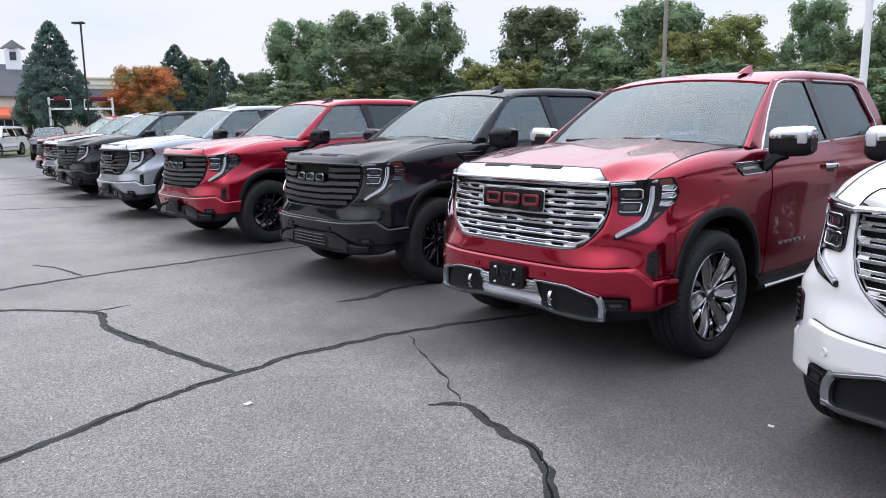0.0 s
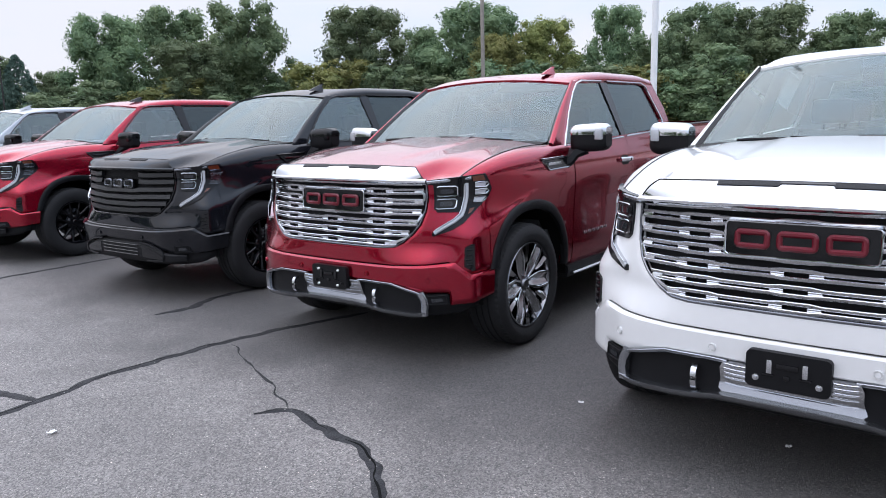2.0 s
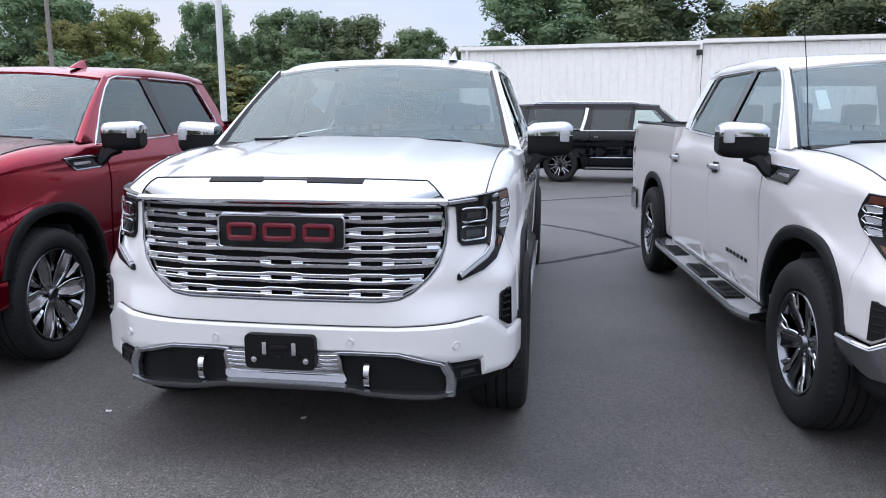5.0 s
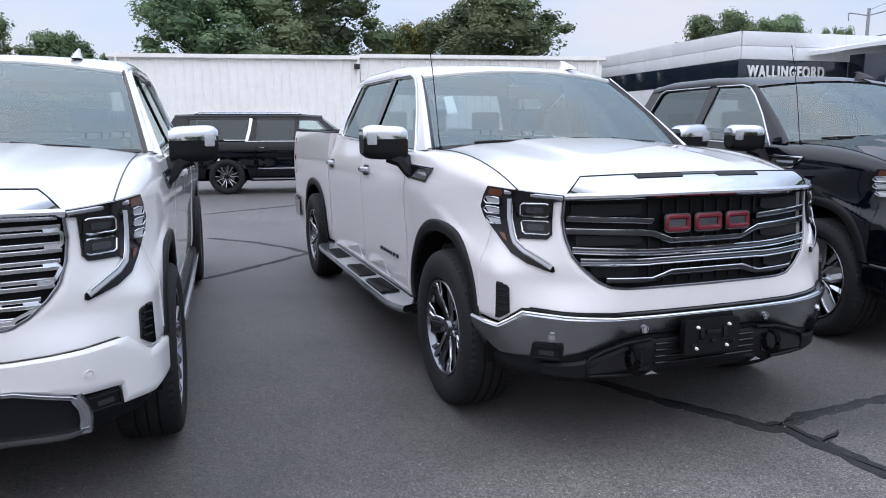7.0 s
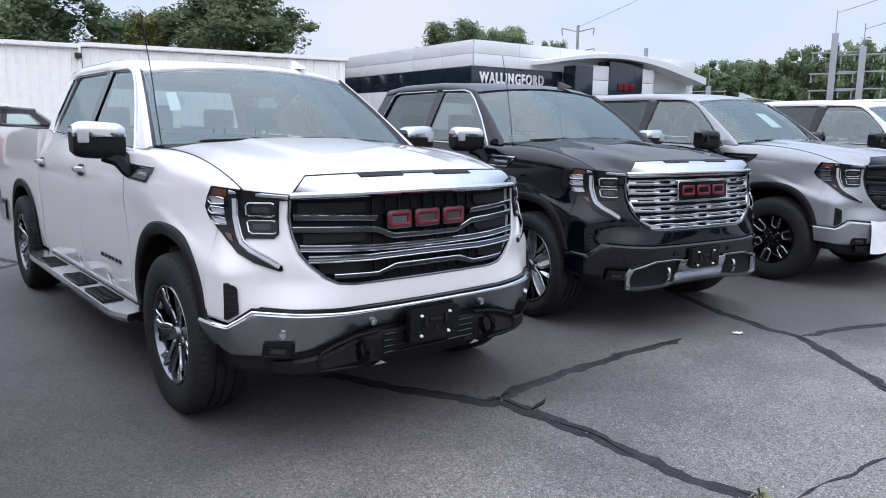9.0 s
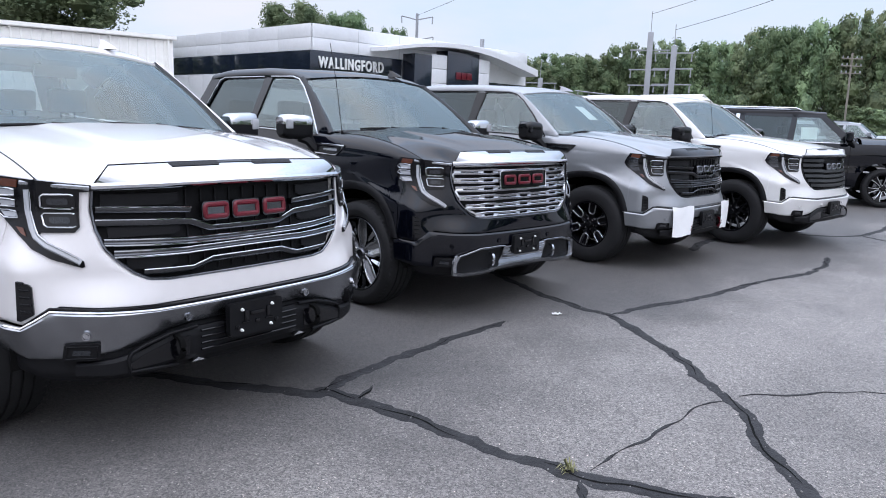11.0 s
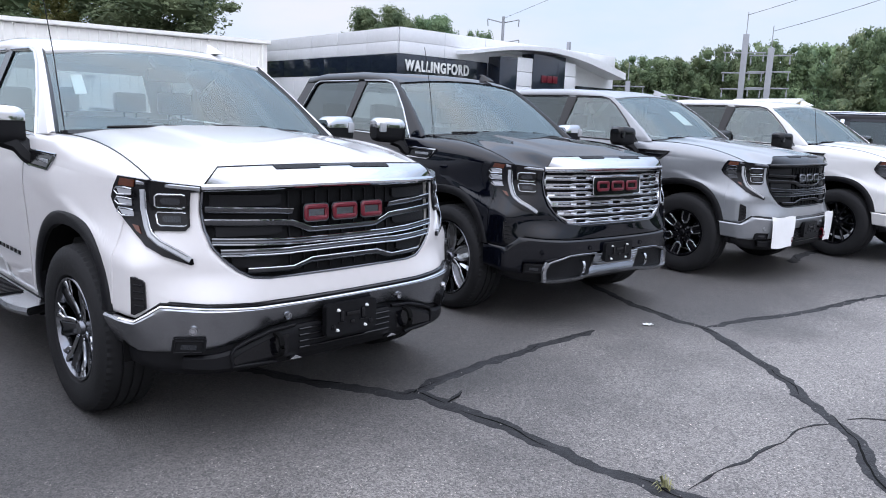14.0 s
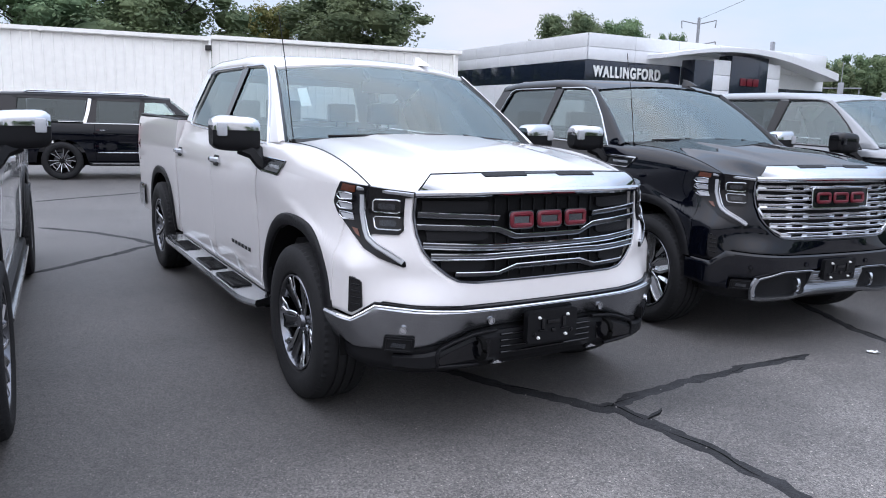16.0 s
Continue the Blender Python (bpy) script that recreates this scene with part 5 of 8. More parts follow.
        P("bumper", ("band", trim == "chrome"), whole(loft_front([(0, .625), (.3, .625), (.5, .627), (.72, .640), (.867, .655), (.905, .622), (.945, .587), (.968, .592), (.988, .597)],
                                             [(0, .52), (.30, .52), (.42, .505), (.55, .46), (.72, .435), (.85, .43), (.90, .43), (.95, .435), (.987, .45)], .036, 14, lean=.060 if trim == 'chrome' else .035)), bm_mat,
          label="polished steel bumper band" if trim == "chrome" else "bumper band in the body's colour")
        P("bumper_gap", "gap", whole(loft_front([(0, .645), (.3, .645), (.5, .647), (.72, .66), (.867, .672), (.905, .640), (.945, .600)], [(0, .615), (.3, .615), (.5, .617), (.72, .63), (.867, .645), (.905, .615), (.945, .58)], .006, 3)), GLOSSBLACK)

        def scuff(bm):
            whole(loft_front([(0, .505), (.30, .505), (.42, .49), (.55, .447), (.68, .425), (.80, .42)], [(0, .36), (.30, .36), (.42, .355), (.55, .345), (.68, .345), (.80, .36)], .020 + low, 6))(bm)
        P("bumper_insert", ("scuff", low), scuff, PLASTIC)
        for i in range(4):
            P("intake_slat", ("slat", i, low), lambda bm, i=i: front_kinked(bm, [(-.28, .395 + .03 * i), (.28, .395 + .03 * i)], .010, .012, .018 + low), GLOSSBLACK)

        def hollow(bm):
            sheet(bm, [(.34, .385), (.335, .475), (.42, .47), (.55, .43), (.62, .395), (.60, .372)], lambda u, v: front(u, v, .024 + low), 0, .05, lambda u, v: front(u, v, low))
        both("hook_pocket", ("hollow", low), hollow, GLOSSBLACK, root)

        def rim_line(bm):
            front_kinked(bm, [(.300, .512), (.43, .502), (.54, .472), (.60, .448), (.618, .42), (.612, .362), (.40, .352)], .014, .010, .020 + low, .3)

        def skid_tip(bm):
            sheet(bm, [(.265, .346), (.335, .348), (.30, .364)], lambda u, v: front(u, v, .030 + low), 0, .03, lambda u, v: front(u, v, low))
        both("insert_rim", ("insert_rim", low), rim_line, PLASTIC, root)
        if trim == "chrome":
            both("skid_tip", "skid_tip", skid_tip, SATIN, root)
        if trim == "chrome":
            def top_edge(bm):
                half = [(.30, .622), (.50, .624), (.72, .637), (.862, .651), (.905, .617), (.943, .584), (.972, .590)]
                front_kinked(bm, [(-y, z) for y, z in reversed(half)] + [(0, .622)] + half, .013, .006, .026, .4)
            P("bumper_lip", "band_lip", top_edge, CHROME)
        hook_mat = BADGE if trim == "offroad" else LINER
        for y, z in ((.344, .563), (-.344, .563), (.76, .545), (-.76, .545)):
            add_sensor(root, CHROME if trim == "chrome" else paint, y, z, (.012 if y * y < .3 else .016) if low else .020)
        if plate:
            plate_holder(root, .060 + low * .5, .43, .59, bright=False, pins=trim == "chrome")
    if trim != "dark":
        both("tow_hook", ("hook", lux), tow_hook if lux else (lambda bm: (tow_hook(bm), bmesh.ops.translate(bm, vec=(.02, .03, 0), verts=bm.verts))), hook_mat, root)
    for o in both("fog_lamp", ("fog", fog_d), fog_pod(*fog_d), PLASTIC, root):
        s = -1 if o.data.name.endswith("-1)") else 1
        piece("fog_lens", ("fog_lens", fog_d, s), fog_lens(*fog_d) if s > 0 else mirrored(fog_lens(*fog_d)), PROJECTOR, o)
    # cabin
    P("windscreen", "windscreen", windscreen, TINT).visible_shadow = False
    P("screen_border", "screen_band", screen_band, GLOSSBLACK)
    P("cowl", "cowl", cowl, PLASTIC)
    for i, (a, b) in enumerate(((.72, -.02), (.02, -.74))):
        P("wiper", ("wiper", i), wiper(a, b), PLASTIC)
    P("camera_housing", "sensor_box", lambda bm: sweep(bm, [screen_point(v, .87) + Vector((-.03, 0, -.02)) for v in (-.17, -.1, .1, .17)], [(-.07, -.025), (.06, -.02), (.05, .018), (-.06, .018)], up=(.5, 0, .85)), CABIN)
    P("screen_patch", "ceramic", ceramic, LINER)
    for q in papers:
        P("paper_sheet", ("paper", q), paper(*q), PAPER, label="white paper sheet behind the windscreen")
    P("rear_mirror", "rear_mirror", lambda bm: box(bm, (-1.10, -.13, 1.66), (-1.07, .13, 1.74), .012), CABIN)
    for o in both("front_window", "front_window", cab_sheet(FRONT_WIN, -.010, .004), SIDEGLASS, root) + both("rear_window", "rear_window", cab_sheet(REAR_WIN, -.010, .004), PRIVACY, root):
        o.visible_shadow = False
    both("window_trim", "trim_front", side_line([(-1.755, 1.352), (-.650, 1.322), (-.89, 1.562), (-1.08, 1.720), (-1.195, 1.791), (-1.31, 1.817), (-1.69, 1.825)], .006, .014, False), accent, root)
    both("window_trim", "trim_rear", side_line([(-1.80, 1.826), (-2.58, 1.829), (-2.665, 1.803), (-2.806, 1.49), (-2.785, 1.415), (-2.71, 1.392), (-1.835, 1.358)], .006, .014, False), accent, root)
    P("head_lining", "lining", head_lining, CABIN_GREY)
    P("cab_back", "cab_back", cab_back, paint)
    P("rear_glass", "rear_glass", rear_glass, REARGLASS).visible_shadow = False
    P("dashboard", "dash", dashboard, CABIN)
    P("steering_wheel", "steer", steer_ring, CABIN)
    P("cab_floor", "cab_floor", cab_floor, CABIN)
    for i, (x, y, w, zt) in enumerate(((-1.70, .42, .52, 1.40), (-1.70, -.42, .52, 1.40), (-2.62, 0, 1.5, 1.40))):
        sb = P("seat", ("seat", i), seat_back(x, y, w, zt), CABIN)
        for j, hy in enumerate((y,) if i < 2 else (-.45, .45)):
            piece("headrest", ("headrest", i, j), head_rest(x - .17, hy, zt + .04), CABIN, sb)
    # sides
    mirror_mat = CHROME if bright else GLOSSBLACK
    both("mirror_arm", "mirror_arm", mirror_arm, PLASTIC, root)
    for o in both("door_mirror", "mirror_low", mirror_shell(1.20, 1.425, 0), PLASTIC, root):
        s = -1 if o.data.name.endswith("-1)") else 1
        m = (lambda b: b) if s > 0 else mirrored
        piece("mirror_cap", ("mirror_cap", s), m(mirror_shell(1.40, 1.52, .004)), mirror_mat, o)
        piece("turn_signal", ("turn", s), m(lambda bm: box(bm, (-.705, 1.165, 1.365), (-.652, 1.222, 1.442), .012)), LAMPCLEAR if bright else LAMPDARK, o)
    for dset, x in ((doors, -1.665), (rdoors, -2.855)):
        for o in dset:
            s = -1 if o.data.name.endswith("-1)") else 1
            m = (lambda b: b) if s > 0 else mirrored
            piece("handle", ("handle", x, s), m(handle(x)), CHROME if bright else paint, o)
            piece("handle_recess", ("cup", x, s), m(handle_cup(x)), PLASTIC, o)
    if detail:
        for o in doors:
            s = -1 if o.data.name.endswith("-1)") else 1
            m = (lambda b: b) if s > 0 else mirrored
            for k in range(6):
                piece("emblem_bar", ("script", s, k), m(script(k)), CHROME if lux else GLOSSBLACK, o)
    for o in both("wing_vent", "fvent", fender_vent, GLOSSBLACK, root):
        s = -1 if o.data.name.endswith("-1)") else 1
        piece("vent_rim", ("fvent_rim", s), fender_vent_rim if s > 0 else mirrored(fender_vent_rim), accent, o)
        def badge_bar(bm):
            box(bm, (-.50, cap_y(-.45, 1.212) + .004, 1.200), (-.315, cap_y(-.45, 1.212) + .010, 1.222), .003)
        piece("vent_badge", ("fvent_badge", s), badge_bar if s > 0 else mirrored(badge_bar), SATIN if bright else DARKCHROME, o)
    for rear in (False, True):
        both("arch_trim", ("arch", rear), arch_trim(rear), PLASTIC, root)
        both("wheel_housing", ("house", rear), wheel_house(rear), LINER, root)
    both("rocker", "rocker", rocker, PLASTIC, root)
    if board:
        for o in both("running_board", "board", running_board, SATIN, root, "satin metal step with black tread pads"):
            s = -1 if o.data.name.endswith("-1)") else 1
            for x in (-1.05, -1.62, -2.40):
                piece("tread_pad", ("pad", x, s), board_pad(x) if s > 0 else mirrored(board_pad(x)), PLASTIC, o)
    elif lux:
        both("power_step", "power_step", power_step, SATIN, root)
    P("roof_fin", "fin", fin, fin_mat or paint)
    if antenna:
        P("antenna_mast", "mast", mast, PLASTIC)
    # bed and tail
    P("bed_liner", "bed_inside", bed_inside, PLASTIC)
    both("bed_rail", "bed_rail", bed_rail, PLASTIC, root)
    both("bed_corner", "bed_corner", bed_corner, paint, root)
    P("tailgate", "tailgate", tailgate, paint)
    both("tail_lamp", "tail_lamp", tail_lamp, REDLENS, root)
    P("rear_bumper", "rear_bumper", rear_bumper, SATIN if bright else paint)
    P("chassis", "chassis", chassis, LINER)
    if board:
        for i, x in enumerate((-1.02, -1.72)):
            def wrap(bm, x=x):
                grid(bm, [[(x - .14 * k / 3 - .05 * q, -(side_y(-1, .50 + .05 * q) + .008 + .006 * math.sin(5 * k + q)), .455 + .035 * q + .008 * k) for k in range(4)] for q in range(4)])
            P("film_scrap", ("wrap", i), wrap, FILM, label="scrap of white transport film on the door sill")
    if film:
        P("film_strip", "film", film_strip, FILM, label="loose white protective film on the bumper")
        P("film_strip", "film2", mirrored(film_strip), FILM, label="loose white protective film on the bumper")
    for i, (x, y) in enumerate(((0, 1.0), (0, -1.0), (-WHEELBASE, 1.0), (-WHEELBASE, -1.0))):
        add_wheel(root, wheels, x, y, 17 * i + steer)
    return root

# ---- large sport-utility vehicle ----
SUV_BASE = 3.40
Y_SUV = curve([.35, .48, .62, .85, 1.02, 1.15, 1.28], [.95, .985, .992, .985, .992, .975, .94])


def suv_y(x, z):
    y = Y_SUV(z)
    if x > .30:
        y -= .40 * ((x - .30) / .68) ** 2.6
    if x < -4.1:
        y -= .16 * ((-4.1 - x) / .65) ** 2.4
    return y


def suv_arch(x):
    for c in (0, -SUV_BASE):
        d = abs(x - c)
        if d < .50:
            return .38 + .50 * (1 - (d / .50) ** 2.3) ** (1 / 2.3)
    return 0


def suv_glass_y(z):
    return .945 - (z - 1.24) * .33


def suv_panel(x0, x1, top):
    def build(bm):
        rows, n = [], max(4, int((x0 - x1) / .03))
        for i in range(n + 1):
            x = x0 + (x1 - x0) * i / n
            zb = max(.38, suv_arch(x))
            zt = top(x)
            rows.append([(x, suv_y(x, zb) - .03, zb)] + [(x, suv_y(x, zb + (zt - zb) * k / 14), zb + (zt - zb) * k / 14) for k in range(15)])
        grid(bm, rows)
    return build


def suv_sheet(poly, d=0.0, thick=.03):
    def build(bm):
        sheet(bm, poly, lambda u, v: Vector((u, suv_glass_y(v) + d, v)), thick, .15, lambda u, v: Vector((u, suv_glass_y(v) + d - thick, v)))
    return build


def suv(label, place, paint, bright=True, scale=1.0, tyre=TYRE):
    root = tagged(new("suv"), label, "suv", "parked sport-utility vehicles")
    root.matrix_basis = pose(place[0], place[1], 0, 0, 0, place[2]) @ Matrix.Diagonal((scale, scale, scale, 1))
    trim = CHROME if bright else GLOSSBLACK
    P = lambda *a, **k: piece(*a, root, **k)
    belt_ = lambda x: 1.235
    both("wing", "suv_wing", suv_panel(.98, -.66, lambda x: 1.235 - .16 * max(0, x / .98) ** 1.6), paint, root)
    d1 = both("front_door", "suv_fd", suv_panel(-.667, -1.76, belt_), paint, root)
    d2 = both("rear_door", "suv_rd", suv_panel(-1.767, -2.72, belt_), paint, root)
    both("quarter_panel", "suv_q", suv_panel(-2.727, -4.72, belt_), paint, root)

    def hood(bm):
        rows = []
        for i in range(20):
            x = .99 - 1.45 * i / 19
            ye = suv_y(x, 1.235 - .16 * max(0, x / .98) ** 1.6)
            ze = 1.235 - .16 * max(0, x / .98) ** 1.6
            rows.append([(x + .05 * (1 - (k / 10 - 1) ** 2), ye * (k / 10 - 1), ze + (.10 * sst(.99, .3, x) + .015) * (1 - abs(k / 10 - 1) ** 3)) for k in range(21)])
        grid(bm, rows)
    P("bonnet", "suv_hood", hood, paint)

    def nose(bm):
        rows = []
        for k in range(11):
            z = .40 + .68 * k / 10
            w = suv_y(.98, z)
            rows.append([(.98 + .10 * (1 - (q / 8 - 1) ** 2) * (1 - .4 * abs(k / 10 - .45)), w * (q / 8 - 1), z) for q in range(17)])
        grid(bm, rows)
    P("bumper", "suv_nose", nose, paint)
    P("grille", "suv_grille", lambda bm: (grid(bm, [[(1.085 - .06 * (q / 6 - 1) ** 2, .62 * (q / 6 - 1), z) for q in range(13)] for z in (.66, .80, 1.02)]), thicken(bm, (-.03, 0, 0))), trim)
    both("headlamp", "suv_lamp", lambda bm: (grid(bm, [[(1.03 - .9 * (y - .62) ** 1.5, y + .01, z) for y in (.62, .70, .78, .86, .93)] for z in (.90, 1.0, 1.09)]), thicken(bm, (-.03, 0, 0))), LAMPCLEAR, root)

    def top_(bm):
        rows = []
        for i in range(22):
            u = i / 21
            x = -1.12 - 3.42 * u
            dz = -.05 * (1 - sst(0, .2, u)) - .03 * sst(.8, 1, u)
            rows.append([(x, y, z + dz * (1 - .3 * abs(y))) for y, z in ((.735, 1.80), (.725, 1.85), (.68, 1.885), (.4, 1.905), (0, 1.91), (-.4, 1.905), (-.68, 1.885), (-.725, 1.85), (-.735, 1.80))])
        grid(bm, rows)
        thicken(bm, (0, 0, -.03))
    P("roof", "suv_roof", top_, paint)
    polys = {"a_pillar": [(-.52, 1.235), (-.76, 1.25), (-1.24, 1.74), (-1.30, 1.80), (-1.16, 1.80)], "b_pillar": [(-1.72, 1.24), (-1.66, 1.80), (-1.76, 1.80), (-1.84, 1.24)],
             "c_pillar": [(-2.70, 1.24), (-2.66, 1.80), (-2.86, 1.80), (-2.96, 1.24)], "d_pillar": [(-4.25, 1.24), (-4.22, 1.80), (-4.52, 1.80), (-4.72, 1.24)],
             "roof_rail_panel": [(-1.24, 1.74), (-1.30, 1.80), (-4.3, 1.80), (-4.3, 1.76)]}
    for k, q in polys.items():
        both(k, "suv_" + k, suv_sheet(q), paint, root)
    wins = {"front_window": [(-.76, 1.25), (-1.24, 1.74), (-1.66, 1.76), (-1.72, 1.25)], "rear_window": [(-1.84, 1.25), (-1.76, 1.76), (-2.66, 1.76), (-2.70, 1.25)], "quarter_window": [(-2.96, 1.27), (-2.88, 1.76), (-4.2, 1.75), (-4.26, 1.30)]}
    for k, q in wins.items():
        for o in both(k, "suv_" + k, suv_sheet(q, -.008, .004), SIDEGLASS if k == "front_window" else PRIVACY, root):
            o.visible_shadow = False
    both("window_trim", "suv_trim", lambda bm: sweep(bm, [(x, suv_glass_y(1.245) + .008, 1.243) for x in (-.70, -1.8, -2.95)], rect(.022, .010, .005, .3), up=(0, 1, .3)), trim, root)
    both("pillar_trim", "suv_trim2", lambda bm: sweep(bm, [(-2.92, suv_glass_y(1.25) + .006, 1.25), (-2.85, suv_glass_y(1.5) + .006, 1.5), (-2.80, suv_glass_y(1.78) + .006, 1.78)], rect(.075, .008, .005, .3), up=(0, 1, .3)), trim, root)
    both("door_strip", "suv_strip", lambda bm: sweep(bm, [(x, Y_SUV(.60) + .001, .60) for x in (-.72, -1.7, -2.68)], rect(.028, .014, .005, .3), up=(0, 1, 0)), trim, root)
    both("roof_rack", "suv_rack", lambda bm: tube(bm, [(-1.6, .66, 1.885), (-1.7, .66, 1.925), (-4.0, .66, 1.925), (-4.1, .66, 1.885)], .018, 8), trim, root)
    scr = lambda v, t: Vector((-.40 - .10 * v * v, .84 * v, 1.29 - .03 * v * v)).lerp(Vector((-1.13 - .04 * v * v, .69 * v, 1.855 - .05 * v * v)), t)
    P("windscreen", "suv_screen", lambda bm: grid(bm, [[scr(-1 + k / 8, t / 8) for k in range(17)] for t in range(9)]), TINT).visible_shadow = False
    both("screen_pillar", "suv_sp", lambda bm: grid(bm, [[scr(1, t / 8), Vector((-.52 - .66 * t / 8, suv_glass_y(1.235 + .565 * t / 8), 1.235 + .565 * t / 8))] for t in range(9)]), paint, root)
    P("tailgate", "suv_tail", lambda bm: (grid(bm, [[(-4.72 - dx, y * w, z) for y in (-1, -.5, 0, .5, 1)] for z, w, dx in ((.55, .90, .06), (.9, .92, .08), (1.24, .90, .06), (1.5, .83, 0), (1.80, .72, -.16))]), thicken(bm, (.05, 0, 0))), paint)
    both("tail_lamp", "suv_tl", lambda bm: box(bm, (-4.80, .84, .95), (-4.66, .93, 1.60), .02), REDLENS, root)
    P("rear_bumper", "suv_rb", lambda bm: box(bm, (-4.88, -.90, .42), (-4.60, .90, .68), .06), paint)
    for dset, x in ((d1, -1.60), (d2, -2.58)):
        for o in dset:
            s = -1 if o.data.name.endswith("-1)") else 1
            b = lambda bm, x=x: sweep(bm, [(x + .12 - .24 * k / 6, Y_SUV(1.10) + .01 + .02 * math.sin(math.pi * k / 6), 1.10) for k in range(7)], [(-.016, -.01), (.016, -.01), (.012, .012), (-.012, .012)], up=(0, 1, 0))
            piece("handle", ("suv_handle", x, s), b if s > 0 else mirrored(b), trim, o)
    both("door_mirror", "suv_mirror", mirror_shell(1.20, 1.52, 0), paint, root)
    both("mirror_arm", "mirror_arm", mirror_arm, PLASTIC, root)
    both("rocker", "suv_rocker", lambda bm: sweep(bm, [(-.55, .95, .36), (-1.7, .96, .36), (-2.85, .95, .36)], [(-.06, -.06), (.06, -.05), (.07, .02), (-.06, .04)]), PLASTIC, root)
    both("step_trim", "suv_step", lambda bm: sweep(bm, [(-.60, 1.0, .36), (-1.7, 1.01, .36), (-2.80, 1.0, .36)], [(-.02, -.012), (.02, -.012), (.02, .012), (-.02, .012)]), SATIN, root)
    for c in (0, -SUV_BASE):
        both("wheel_housing", ("suv_house", c), lambda bm, c=c: grid(bm, [[(c + .53 * math.cos(math.pi * k / 16), y, .36 + .55 * math.sin(math.pi * k / 16)) for k in range(17)] for y in (.97, .55)]), LINER, root)
        for y in (1.0, -1.0):
            add_wheel(root, "suv", c, y, 11, tyre)
    P("chassis", "suv_chassis", lambda bm: box(bm, (-4.6, -.7, .30), (.85, .7, .60), .05), LINER)
    P("cab_floor", "suv_floor", lambda bm: box(bm, (-4.6, -.88, .60), (-.45, .88, .72)), CABIN)
    P("dashboard", "dash", dashboard, CABIN)
    for i, (x, y, w) in enumerate(((-1.70, .42, .52), (-1.70, -.42, .52), (-2.62, 0, 1.5), (-3.5, 0, 1.4))):
        sb = P("seat", ("suv_seat", i), seat_back(x, y, w, 1.34), CABIN)
        for j, hy in enumerate((y,) if i < 2 else (-.45, .45)):
            piece("headrest", ("suv_hr", i, j), head_rest(x - .17, hy, 1.38), CABIN, sb)
    if bright:
        piece("window_sticker", "sticker", lambda bm: (grid(bm, [[(-1.28 - .3 * q, -suv_glass_y(1.30 + .24 * t) + .016, 1.30 + .24 * t) for q in (0, .5, 1)] for t in (0, 1)]), thicken(bm, (0, .002, 0))), PAPER, root, "white price sticker inside the window")
    return root

# ---- plants ----
def leaf_material(name, low, high, sprays=.55):
    m = bpy.data.materials.new(name)
    m.use_nodes = True
    n, l = m.node_tree.nodes, m.node_tree.links
    b = n["Principled BSDF"]
    b.inputs["Roughness"].default_value, b.inputs["Specular IOR Level"].default_value = 0.7, 0.10
    geo, obj, ramp, hue = n.new("ShaderNodeNewGeometry"), n.new("ShaderNodeObjectInfo"), n.new("ShaderNodeValToRGB"), n.new("ShaderNodeHueSaturation")
    ramp.color_ramp.elements[0].color, ramp.color_ramp.elements[1].color = (*low, 1), (*high, 1)
    # whole sprays of leaves share a tone, single leaves differ a little from it
    coords, spray, shade_mix = n.new("ShaderNodeTexCoord"), n.new("ShaderNodeTexNoise"), n.new("ShaderNodeMath")
    spray.inputs["Scale"].default_value, spray.inputs["Detail"].default_value = sprays, 2.0
    spread = n.new("ShaderNodeMapRange")
    spread.inputs[1].default_value, spread.inputs[2].default_value, spread.inputs[3].default_value, spread.inputs[4].default_value = .32, .68, -.28, .72
    l.new(coords.outputs["Object"], spray.inputs["Vector"])
    l.new(spray.outputs["Fac"], spread.inputs[0])
    shade_mix.operation = "MULTIPLY_ADD"
    shade_mix.inputs[1].default_value = .55
    l.new(geo.outputs["Random Per Island"], shade_mix.inputs[0])
    l.new(spread.outputs[0], shade_mix.inputs[2])
    tone = n.new("ShaderNodeMapRange")
    tone.inputs[3].default_value, tone.inputs[4].default_value = 0.75, 1.25
    hue_shift = n.new("ShaderNodeMapRange")
    hue_shift.inputs[3].default_value, hue_shift.inputs[4].default_value = 0.475, 0.52
    l.new(shade_mix.outputs[0], ramp.inputs[0])
    l.new(obj.outputs["Random"], tone.inputs[0])
    l.new(obj.outputs["Random"], hue_shift.inputs[0])
    l.new(ramp.outputs[0], hue.inputs["Color"])
    l.new(tone.outputs[0], hue.inputs["Value"])
    l.new(hue_shift.outputs[0], hue.inputs["Hue"])
    l.new(hue.outputs[0], b.inputs["Base Color"])
    tl, mx = n.new("ShaderNodeBsdfTranslucent"), n.new("ShaderNodeMixShader")
    mx.inputs[0].default_value = 0.22
    through_leaf = n.new("ShaderNodeHueSaturation")
    through_leaf.inputs["Value"].default_value, through_leaf.inputs["Saturation"].default_value = 1.5, 1.1
    l.new(hue.outputs[0], through_leaf.inputs["Color"])
    l.new(through_leaf.outputs[0], tl.inputs[0])
    l.new(b.outputs[0], mx.inputs[1])
    l.new(tl.outputs[0], mx.inputs[2])
    l.new(mx.outputs[0], n["Material Output"].inputs[0])
    return m


